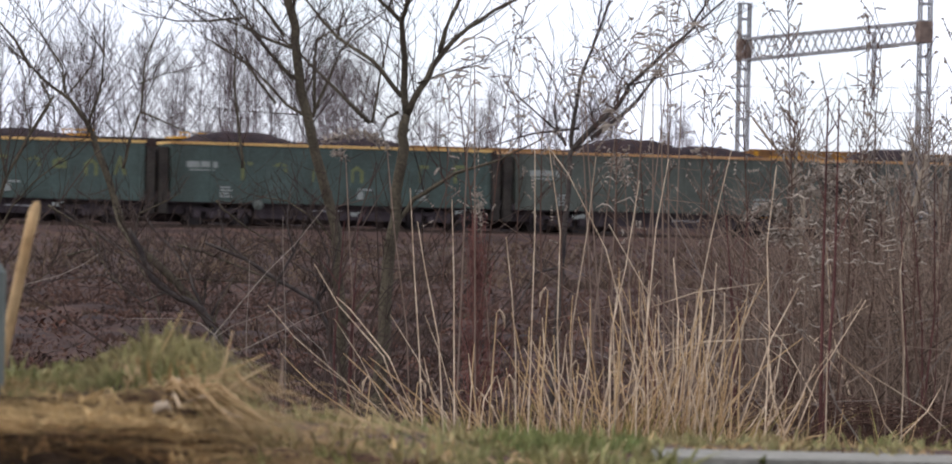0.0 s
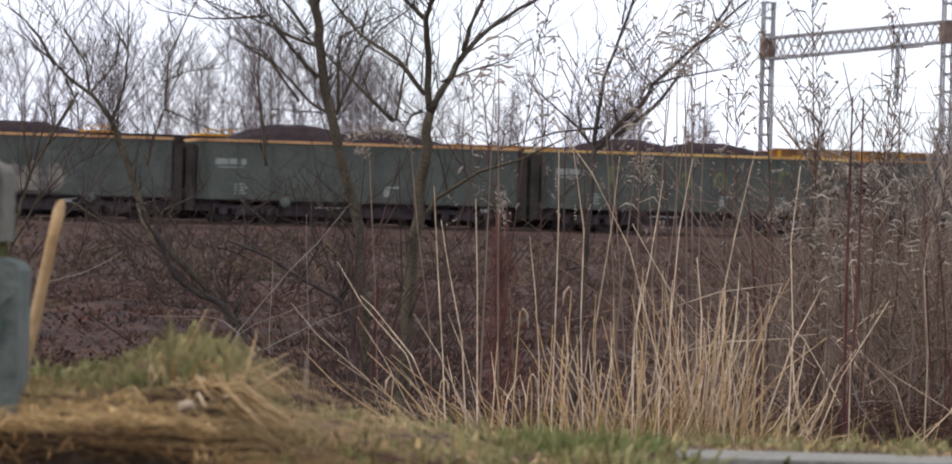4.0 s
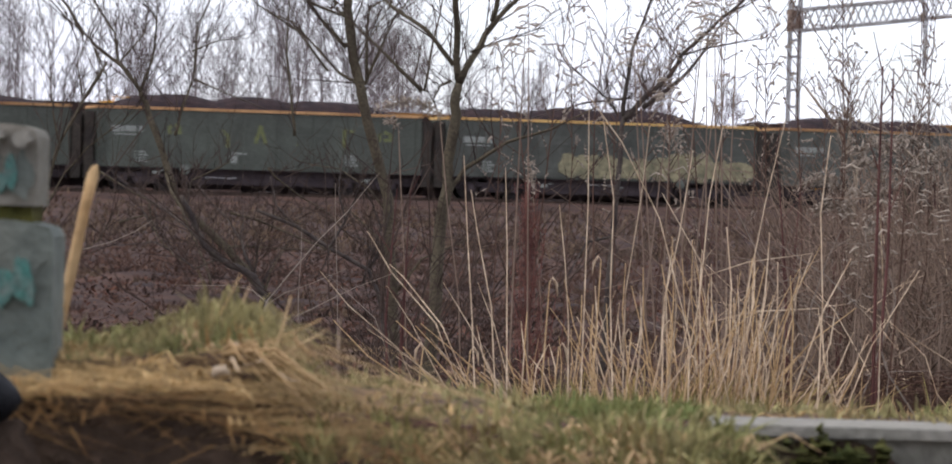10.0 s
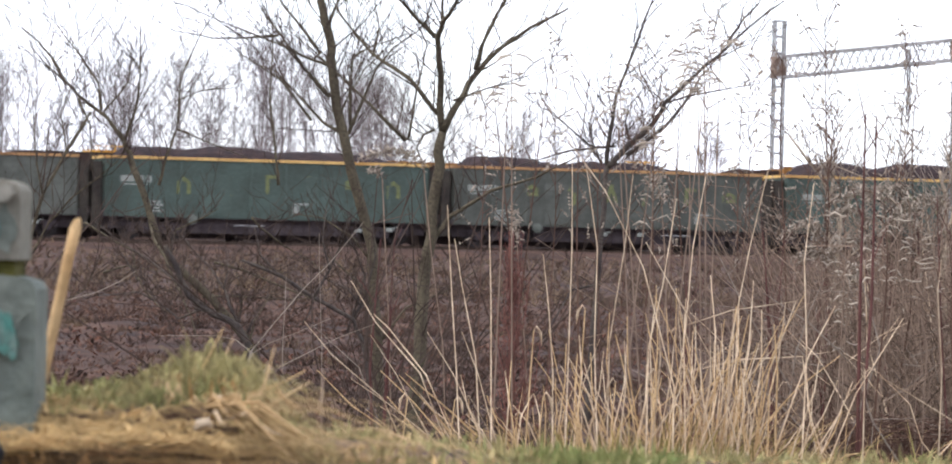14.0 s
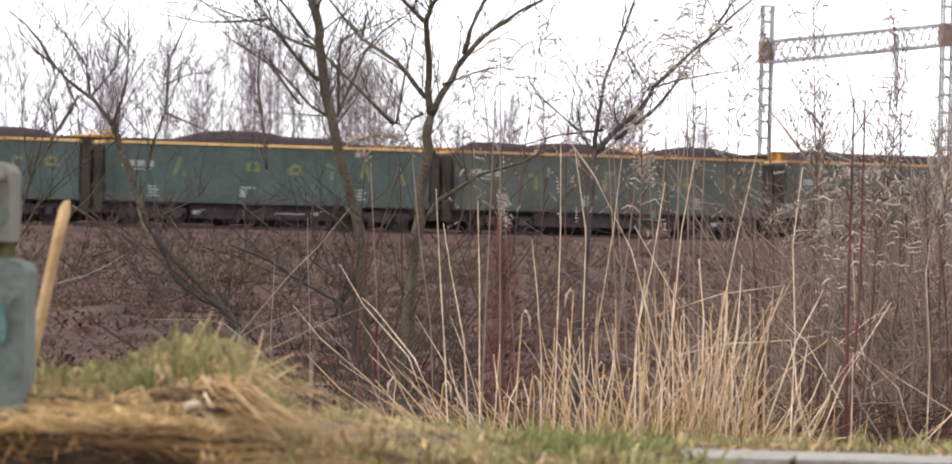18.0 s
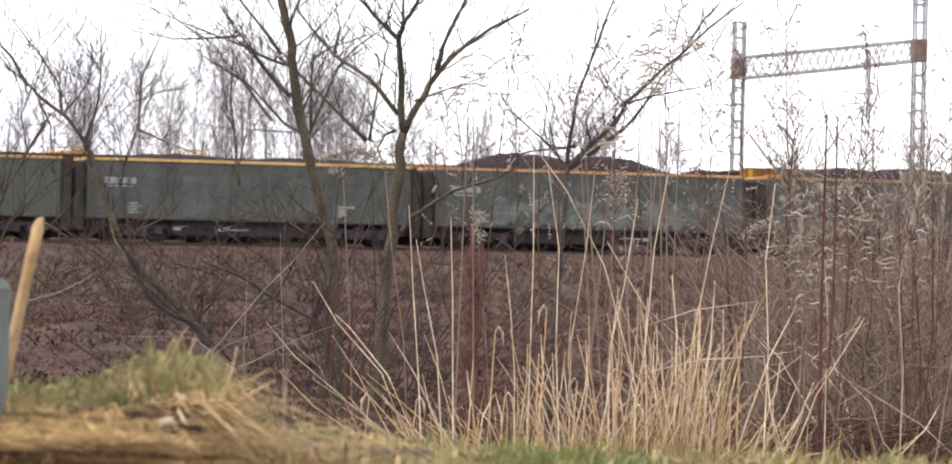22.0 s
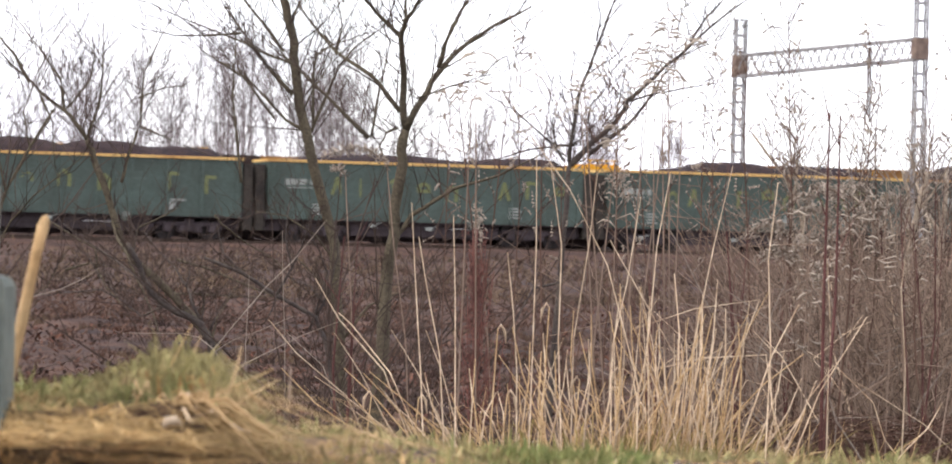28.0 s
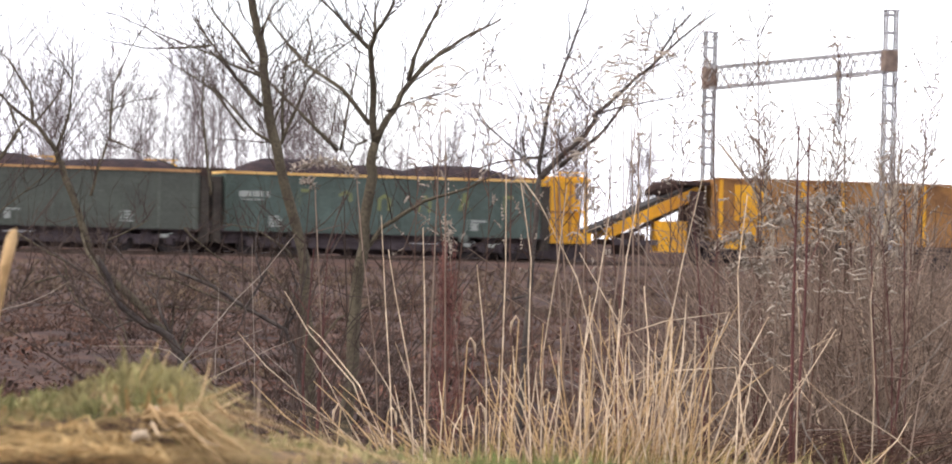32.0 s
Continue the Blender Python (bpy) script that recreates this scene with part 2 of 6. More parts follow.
# ---- mesh helpers ----
class Soup:
    """Gathers vertices and faces for one mesh."""

    def __init__(self):
        self.v, self.f = [], []

    def face_set(self, pts, faces):
        k = len(self.v)
        self.v.extend(pts)
        self.f.extend([tuple(i + k for i in q) for q in faces])

    def box(self, x0, x1, y0, y1, z0, z1, c=0.0):
        """A box; with c its long upright edges are cut."""
        if c:
            ring = [(x0 + c, y0), (x1 - c, y0), (x1, y0 + c), (x1, y1 - c), (x1 - c, y1), (x0 + c, y1), (x0, y1 - c), (x0, y0 + c)]
        else:
            ring = [(x0, y0), (x1, y0), (x1, y1), (x0, y1)]
        n = len(ring)
        self.face_set([(x, y, z0) for x, y in ring] + [(x, y, z1) for x, y in ring],
                      [tuple(reversed(range(n))), tuple(range(n, 2 * n))] + [(i, (i + 1) % n, (i + 1) % n + n, i + n) for i in range(n)])
        return self

    def beam(self, a, b, w, h=None):
        """A square bar from a to b."""
        return self.tube([a, b], [w * 0.7071, (h or w) * 0.7071], 4, twist=0.785)

    def tube(self, pts, radii, n=5, twist=0.0, cap=True):
        pts = [Vector(p) for p in pts]
        k = len(self.v)
        m = len(pts)
        for i, p in enumerate(pts):
            d = pts[min(i + 1, m - 1)] - pts[max(i - 1, 0)]
            d.normalize()
            a = d.cross(Vector((0, 0, 1)) if abs(d.z) < 0.9 else Vector((0, 1, 0))).normalized()
            b = d.cross(a)
            r = radii[i]
            for j in range(n):
                t = twist + 2 * math.pi * j / n
                q = p + a * (r * math.cos(t)) + b * (r * math.sin(t))
                self.v.append((q.x, q.y, q.z))
        for i in range(m - 1):
            for j in range(n):
                self.f.append((k + i * n + j, k + i * n + (j + 1) % n, k + (i + 1) * n + (j + 1) % n, k + (i + 1) * n + j))
        if cap:
            self.f.append(tuple(k + j for j in reversed(range(n))))
            self.f.append(tuple(k + (m - 1) * n + j for j in range(n)))
        return self

    def disc(self, c, axis, r, depth, n=16):
        """A short cylinder about the axis 'x', 'y' or 'z'."""
        d = {"x": Vector((1, 0, 0)), "y": Vector((0, 1, 0)), "z": Vector((0, 0, 1))}[axis] * (depth / 2)
        c = Vector(c)
        return self.tube([c - d, c + d], [r, r], n)

    def blade(self, base, tip, w, droop=0.0, bend=0.35):
        """A thin folded grass blade."""
        a, t = Vector(base), Vector(tip)
        mid = a.lerp(t, 0.55) + Vector((0, 0, droop * bend))
        t2 = t - Vector((0, 0, droop))
        s = Vector((w / 2, 0, 0))
        o = Vector((0, -w * 0.35, 0))
        k = len(self.v)
        for p, q in ((a, 1.0), (mid, 0.8)):
            for e in (p - s * q, p + o * q, p + s * q):
                self.v.append((e.x, e.y, e.z))
        self.v.append((t2.x, t2.y, t2.z))
        self.f += [(k, k + 1, k + 4, k + 3), (k + 1, k + 2, k + 5, k + 4), (k + 3, k + 4, k + 6), (k + 4, k + 5, k + 6)]

    def mesh(self, name, smooth=False):
        me = bpy.data.meshes.new(name)
        me.from_pydata(self.v, [], self.f)
        if smooth:
            me.polygons.foreach_set("use_smooth", [True] * len(me.polygons))
        me.update()
        return me


def part(name, geo, material, parent=None, label="", smooth=False):
    """One mesh object under a thing or part; geo is a Soup or a mesh to share."""
    me = geo.mesh(name, smooth) if isinstance(geo, Soup) else geo
    if not me.materials:
        me.materials.append(material)
    ob = new(name, me)
    ob.parent = parent
    if label:
        ob["label"] = label
    return ob


def thing(name, label, category, m=None, group="", kind=""):
    ob = new(name)
    ob.empty_display_size = 0.2
    if m is not None:
        ob.matrix_basis = m
    return tagged(ob, label, category, group, kind)


rng = random.Random(7)
U = rng.uniform

# ---- the plan: a straight double track that runs away to the right ----
TURN = 16.0
AX = Vector((math.cos(radians(TURN)), math.sin(radians(TURN)), 0))
AN = Vector((-math.sin(radians(TURN)), math.cos(radians(TURN)), 0))
FACE = Vector((0, 154.9, 0))          # the wagons' near side
RAIL_Z = 0.80
TRACK_1, TRACK_2 = 1.38, 5.9           # the two track centres behind that side


def rail_pose(s, off):
    p = FACE + AX * s + AN * off
    return pose(p.x, p.y, RAIL_Z, 0, 0, TURN)


def smooth_step(a, b, x):
    t = min(1.0, max(0.0, (x - a) / (b - a)))
    return t * t * (3 - 2 * t)


def off_track(x, y):
    return (x + 0) * AN.x + (y - 154.9) * AN.y


def ground_z(x, y):
    """The lie of the land: a raised verge before the camera, a slope into a hollow, and the railway's bank."""
    y0 = 4.65 + 0.41 * smooth_step(0.24, 0.28, x)
    z = 0.10 + 0.60 * smooth_step(y0 - 0.02, y0 + 0.1, y) - 0.20 * smooth_step(5.3, 8, y) - 0.16 * smooth_step(8, 11.6, y) - 0.49 * smooth_step(12, 17, y)
    if y < 9:
        z += 0.062 * smooth_step(-0.27, -0.37, x) * math.exp(-((y - 4.95) / 0.6) ** 2) + 0.036 * math.exp(-((x + 0.375) / 0.075) ** 2 - ((y - 5.0) / 0.2) ** 2) + 0.022 * smooth_step(0.05, -0.2, x)
    o = off_track(x, y)
    z += 0.45 * smooth_step(-130, -12, o) + 0.4 * smooth_step(-12, -3.0, o)
    if y > 15:
        z += 0.12 * noise.noise(Vector((x * 0.12, y * 0.09, 0)))
        if o < -4:
            f = smooth_step(15, 22, y)
            z += f * (0.10 * noise.noise(Vector((x * 0.8, y * 0.35, 4))) + 0.06 * noise.noise(Vector((x * 2.1, y * 0.9, 7))))
    return z + 1.05 * smooth_step(7.5, 11, o) - 1.2 * smooth_step(12, 60, o)


def make_ground():
    s = Soup()
    ys = [-60, -20, -5, 1, 3, 4, 4.4] + [4.56 + 0.04 * i for i in range(28)] + [5.75 + 0.25 * i for i in range(26)] + [12.3 + 0.25 * i for i in range(35)] + [21 + 0.6 * i for i in range(65)] + [61 + 1.5 * i for i in range(66)] + [162 + 4 * i for i in range(17)] + [240, 280, 340, 450, 700, 1200, 3000]
    us = [-6, -3, -1.2, -0.6, -0.35, -0.26] + [-0.2 + 0.004 * i for i in range(101)] + [0.26, 0.35, 0.6, 1.2, 3, 6]
    for y in ys:
        w = max(abs(y), 4.5) if y > 0 else 30
        for u in us:
            x = u * w
            s.v.append((x, y, ground_z(x, y)))
    n = len(us)
    for j in range(len(ys) - 1):
        for i in range(n - 1):
            s.f.append((j * n + i, j * n + i + 1, (j + 1) * n + i + 1, (j + 1) * n + i))
    ob = part("ground", s, mat("leaf_litter_ground", (0.072, 0.038, 0.026), 0.98, var=0.5, scale=1.1, fine=6, bump=0.8, tint=(0.024, 0.015, 0.013)), smooth=True)
    tagged(ob, "brown leaf-littered rough ground rising gently to the railway bank", "ground", kind="structure")


make_ground()


def make_track():
    for name, off in (("ballast_bed_near", TRACK_1), ("ballast_bed_far", TRACK_2)):
        s = Soup()
        prof = [(-2.6, -0.75), (-1.6, -0.24), (1.6, -0.24), (2.6, -0.75)]
        xs = [-420, -60, -40, -20, 0, 20, 40, 60, 480]
        for x in xs:
            s.v += [(x, y, z) for y, z in prof]
        for i in range(len(xs) - 1):
            for j in range(3):
                s.f.append((i * 4 + j, (i + 1) * 4 + j, (i + 1) * 4 + j + 1, i * 4 + j + 1))
        bed = part(name, s, BALLAST)
        bed.matrix_basis = rail_pose(0, off)
        tagged(bed, "grey-brown stone ballast bed under the track", "ballast", kind="structure")
        for side in (-0.76, 0.76):
            r = Soup()
            r.box(-420, 480, side - 0.07, side + 0.07, -0.16, -0.145)
            r.box(-420, 480, side - 0.012, side + 0.012, -0.145, -0.04)
            r.box(-420, 480, side - 0.035, side + 0.035, -0.04, 0.0)
            tagged(part("rail", r, RAIL, bed), kind="")
        sl = Soup().box(-0.12, 0.12, -1.25, 1.25, -0.25, -0.165, 0.02).mesh("sleeper")
        for i in range(-70, 70):
            o = part("sleeper", sl, DARK, bed)
            o.location = (i * 0.6, 0, 0)


make_track()


# ---- the moving goods train ----
# heaps in the leading and the trailing half of the train: where along the wagon, how high
HEAPS_FRONT = {0: (-3.0, 0.5, 1.5, 0.45), 1: (-3.6, 0.55, 1.2, 0.45), 2: (-1.3, 0.69, 1.9, 0.48), 3: (-3.8, 0.6, 0.6, 0.57), 4: (-2.5, 0.69, 1.0, 0.5),
               5: (-2.8, 0.62, 0.9, 0.57), 6: (-1.3, 0.31, 4.0, 0.33), 7: (-1.2, 0.55, 2.6, 0.34), 8: (-3.4, 0.6, -0.1, 0.6, 2.8, 0.52),
               9: (-5.0, 0.4, -1.0, 0.55, 1.9, 0.55), 10: (-4.1, 0.5, -0.7, 0.48), 11: (-4.6, 0.43, -1.3, 0.5, 2.3, 0.4), 12: (-4.5, 0.45, 0.5, 0.35)}
HEAPS_REAR = {13: (-4.1, 0.6, -0.1, 0.65, 3.6, 0.45), 14: (-1.0, 0.57, 1.3, 0.38), 15: (-4.9, 0.4, -1.4, 0.45, 4.0, 0.45), 16: (-4.9, 0.48, -0.7, 0.42),
              17: (-2.7, 0.33, 2.5, 0.3), 18: (-2.6, 0.69, 0.9, 0.67), 19: (-2.7, 0.55, 0.3, 0.6, 4.4, 0.28), 20: (-2.5, 0.55, 0.6, 0.48),
              21: (-2.4, 0.65, 1.2, 0.6, 4.1, 0.46), 22: (-1.4, 0.31, 4.5, 0.33), 23: (-0.9, 0.48, 2.8, 0.42), 24: (-4.3, 0.65, -1.6, 0.5, 3.7, 0.38),
              25: (-3.6, 0.65, -0.7, 0.45, 3.2, 0.56)}


def heap_mesh(kind):
    """Spoil heaped in long uneven ridges inside a wagon."""
    r = random.Random(40 + kind)
    given = HEAPS_FRONT.get(kind) or HEAPS_REAR[kind]
    humps = [(c, r.uniform(2.0, 2.6) if a > 0.4 else r.uniform(2.6, 3.4), a) for c, a in zip(given[::2], given[1::2])]
    low = r.uniform(0.04, 0.14)
    s = Soup()
    nx, ny = 64, 8
    for i in range(nx + 1):
        x = -6.36 + 12.72 * i / nx
        for j in range(ny + 1):
            y = -1.28 + 2.56 * j / ny
            h = low + max(a * math.exp(-abs((x - c) / w) ** 3) for c, w, a in humps)
            h *= (1 - (abs(y) / 1.28) ** 2.6) * smooth_step(6.36, 5.4, abs(x))
            h += 0.07 * noise.noise(Vector((x * 1.6, y * 2.2, kind * 9))) + 0.03 * noise.noise(Vector((x * 7, y * 7, kind)))
            s.v.append((x, y, 3.12 + max(h, -0.25)))
    for i in range(nx):
        for j in range(ny):
            k = i * (ny + 1) + j
            s.f.append((k, k + ny + 1, k + ny + 2, k + 1))
    return s.mesh("coal_load")


HEAPS = [heap_mesh(k) for k in range(26)]


def wagon_meshes():
    M = {}
    M["side_wall"] = Soup().box(-6.5, 6.5, 0, 0.05, 0.9, 3.145).mesh("side_wall")
    M["end_wall"] = Soup().box(0, 0.06, -1.31, 1.31, 0.9, 3.145).mesh("end_wall")
    M["end_post"] = Soup().box(-0.07, 0, -0.06, 0.06, 0.9, 3.1, 0.015).mesh("end_post")
    M["floor"] = Soup().box(-6.44, 6.44, -1.31, 1.31, 1.15, 1.22).mesh("floor")
    s = Soup()
    s.box(-6.54, 6.54, -1.42, -1.29, 3.15, 3.25)
    s.box(-6.54, 6.54, 1.29, 1.42, 3.15, 3.25)
    s.box(-6.54, -6.42, -1.29, 1.29, 3.15, 3.25)
    s.box(6.42, 6.54, -1.29, 1.29, 3.15, 3.25)
    M["rim"] = s.mesh("rim")
    s = Soup()
    s.box(-0.05, 0.05, -0.055, 0.0, 0.95, 3.1, 0.015)
    M["stanchion"] = s.mesh("stanchion")
    s = Soup()
    s.box(-0.62, 0.62, -0.025, 0.0, 1.0, 2.62)
    M["side_door"] = s.mesh("side_door")
    M["door_bar"] = Soup().box(-0.62, 0.62, -0.045, -0.025, 0, 0.06).mesh("door_bar")
    M["door_latch"] = Soup().box(-0.02, 0.02, -0.06, -0.045, 1.02, 2.6).mesh("door_latch")
    s = Soup()
    s.box(-6.6, 6.6, -1.33, -1.2, 0.86, 1.1)
    s.box(-6.6, 6.6, 1.2, 1.33, 0.86, 1.1)
    for x in (-6.5, -4.5, -2.4, 0, 2.4, 4.5, 6.5):
        s.box(x - 0.08, x + 0.08, -1.2, 1.2, 0.88, 1.13)
    s.box(-6.2, 6.2, -0.25, 0.25, 0.82, 1.13)
    for x in (-6.5, 5.5):
        s.box(x, x + 1.0, -0.9, -0.8, 0.42, 0.86)
    s.beam((-3.2, -0.9, 0.86), (-1.6, -0.9, 0.5), 0.08)
    s.beam((-1.6, -0.9, 0.5), (1.6, -0.9, 0.5), 0.09)
    s.beam((1.6, -0.9, 0.5), (3.2, -0.9, 0.86), 0.08)
    M["underframe"] = s.mesh("underframe")
    s = Soup()
    for y in (-1.0, 1.0):
        s.box(-1.2, 1.2, y - 0.06, y + 0.06, 0.52, 0.68)
        s.box(-0.5, 0.5, y - 0.07, y + 0.07, 0.3, 0.52)
        for x in (-0.9, 0.9):
            s.box(x - 0.1, x + 0.1, y - 0.05, y + 0.05, 0.5, 0.6)
        s.box(-1.3, -1.2, y - 0.05, y + 0.05, 0.4, 0.66)
        s.box(1.2, 1.3, y - 0.05, y + 0.05, 0.4, 0.66)
    s.box(-0.2, 0.2, -1.0, 1.0, 0.5, 0.8)
    M["bogie_frame"] = s.mesh("bogie_frame")
    M["axle_box"] = Soup().box(-0.16, 0.16, -0.1, 0.1, 0.3, 0.6, 0.03).mesh("axle_box")
    M["spring"] = Soup().tube([(0, 0, 0.28), (0, 0, 0.52)], [0.12, 0.12], 10).mesh("spring")
    s = Soup()
    for y in (-0.75, 0.75):
        s.disc((0, y, 0), "y", 0.46, 0.12, 24)
        s.disc((0, y * 0.9, 0), "y", 0.49, 0.03, 24)
        s.disc((0, y * 1.12, 0), "y", 0.12, 0.16, 10)
        for a in range(3):
            t = a * 2.094
            s.disc((0.28 * math.cos(t), y * 1.085, 0.28 * math.sin(t)), "y", 0.05, 0.03, 8)
    s.disc((0, 0, 0), "y", 0.08, 1.5, 8)
    M["wheelset"] = s.mesh("wheelset")
    s = Soup()
    s.disc((0.14, 0, 0), "x", 0.07, 0.28, 10).disc((0.36, 0, 0), "x", 0.1, 0.2, 10)
    M["buffer"] = s.mesh("buffer")
    M["buffer_head"] = Soup().disc((0.47, 0, 0), "x", 0.22, 0.05, 16).mesh("buffer_head")
    M["coupling"] = Soup().box(0, 0.35, -0.06, 0.06, -0.1, 0.1, 0.02).tube([(0.3, 0, 0), (0.45, 0, -0.12), (0.5, 0, -0.3)], [0.04, 0.04, 0.03], 6).mesh("coupling_hook")
    s = Soup()
    s.tube([(-0.5, 0, 0), (-0.42, 0, 0), (0.42, 0, 0), (0.5, 0, 0)], [0.1, 0.19, 0.19, 0.1], 12)
    M["brake_cylinder"] = s.mesh("brake_cylinder")
    M["end_bulkhead"] = Soup().box(-0.4, 0, -1.22, 1.22, 0.42, 3.02, 0.04).mesh("end_bulkhead")
    s = Soup()
    s.box(-3.1, 3.1, -1.0, -0.6, 0.3, 0.86, 0.05)
    M["hopper_door"] = s.mesh("hopper_door")
    s = Soup()
    s.tube([(0, -0.03, 0), (0, 0.03, 0)], [0.2, 0.2], 18)
    s.tube([(0, -0.06, 0), (0, -0.03, 0)], [0.08, 0.12], 10)
    M["round_plate"] = s.mesh("round_plate")
    s = Soup()
    for i, (a, b) in enumerate(((0, 0.5), (0.55, 0.98), (1.03, 1.22))):
        s.box(a, b, -0.012, 0, 0.02 * (i % 2), 0.24)
    s.box(0.1, 1.1, -0.012, 0, -0.12, -0.07)
    M["owner_marking"] = s.mesh("owner_marking")
    s = Soup()
    for i in range(4):
        s.box(0, 0.5 - 0.1 * (i % 2), -0.012, 0, i * 0.12, i * 0.12 + 0.07)
    M["data_panel"] = s.mesh("data_panel")
    M["brake_lever"] = Soup().box(-0.14, 0.14, -0.03, 0, -0.07, 0.07, 0.02).beam((0.1, -0.015, 0.05), (0.34, -0.015, 0.12), 0.03).mesh("brake_lever")
    M["air_pipe"] = Soup().tube([(-0.6, 0, 0), (-0.3, -0.02, 0.02), (0.3, -0.02, 0), (0.62, 0, 0.03)], [0.026, 0.026, 0.026, 0.026], 6).mesh("air_pipe")
    s = Soup()
    s.box(0, 0.26, -0.015, 0, 0, 0.3, 0.01)
    s.box(0.05, 0.62, -0.012, 0, 0.34, 0.42)
    M["label_holder"] = s.mesh("label_holder")
    s = Soup()
    # sprayed letter-like strokes: a ring with a bar, an upright with arms, a slanting pair, an arch
    forms = ([(0.22, 0.3), (-0.2, 0.3), (-0.22, 0.48), (0.0, 0.6), (0.2, 0.5), (0.2, 0.32)], [(-0.15, 0.0), (-0.15, 0.62), (0.2, 0.6)],
             [(-0.2, 0.0), (-0.02, 0.62), (0.18, 0.0)], [(-0.2, 0.0), (-0.2, 0.4), (0.0, 0.56), (0.2, 0.4), (0.2, 0.0)])
    for i, line in enumerate(forms):
        s = Soup()
        for (xa, za), (xb, zb) in zip(line, line[1:]):
            dx, dz = xb - xa, zb - za
            ln = math.hypot(dx, dz)
            ux, uz = -dz / ln * 0.065, dx / ln * 0.065
            ex, ez = dx / ln * 0.05, dz / ln * 0.05
            q = [(xa - ex + ux, za - ez + uz), (xb + ex + ux, zb + ez + uz), (xb + ex - ux, zb + ez - uz), (xa - ex - ux, za - ez - uz)]
            y = -0.012 - 0.002 * (len(s.v) // 8)
            s.face_set([(x, y, z) for x, z in q] + [(x, 0.0, z) for x, z in q], [(3, 2, 1, 0)] + [(j, (j + 1) % 4, (j + 1) % 4 + 4, j + 4) for j in range(4)])
        M["painted_letter_form%d" % i] = s.mesh("painted_letter")
    s = Soup()
    s.tube([(0, 0, 0), (0, -0.02, 1.9)], [0.018, 0.018], 6)
    s.tube([(0.32, 0, 0), (0.32, -0.02, 1.9)], [0.018, 0.018], 6)
    for i in range(6):
        s.tube([(0, -0.01, 0.15 + 0.32 * i), (0.32, -0.01, 0.15 + 0.32 * i)], [0.014, 0.014], 5)
    M["end_ladder"] = s.mesh("end_ladder")
    return M


def graffiti_shapes(seed, length, height):
    """Fat rounded sprayed shapes side by side."""
    r = random.Random(seed)
    out = []
    x = 0.0
    while x < length:
        w = r.uniform(0.5, 1.1)
        h = height * r.uniform(0.7, 1.05)
        n = 12
        ring = []
        for i in range(n):
            a = 2 * math.pi * i / n
            k = 1 + r.uniform(-0.18, 0.18)
            ring.append((x + w / 2 + 0.62 * w * math.cos(a) * k, 0.0, h / 2 + h / 2 * math.sin(a) * k))
        d = r.uniform(0, 0.008)
        out.append(Soup())
        out[-1].face_set([(p[0], -0.004 - d, p[2]) for p in ring] + [(p[0], 0.03, p[2]) for p in ring],
                         [tuple(range(n))] + [(i, i + n, (i + 1) % n + n, (i + 1) % n) for i in range(n)])
        x += w * 0.85
    return out


LETTERED = {0: 7, 1: 5, 5: 5, 8: 4, 11: 4, 12: 4, 13: 6, 14: 5, 15: 4, 20: 4, 21: 5, 22: 7, 23: 8, 25: 4}
TEAL_ONES = {0, 1, 11, 13, 14, 21, 22, 23, 25}
GREY_ONES = {3, 6, 9, 10, 12, 17, 18, 19}
GRAFFITI = {3: (-3.8, 0.95, 5.2, 1.35, GRAF_P, "dusty pink and grey sprayed graffiti"),
            9: (-1.8, 0.95, 7.5, 1.2, GRAF_Y, "pale yellow sprayed graffiti"),
            10: (1.0, 1.25, 0.4, 1.0, GRAF_Y, "small pale yellow sprayed tag"),
            18: (-4.1, 0.95, 8.6, 1.3, GRAF_G, "pale grey sprayed graffiti along the lower side")}


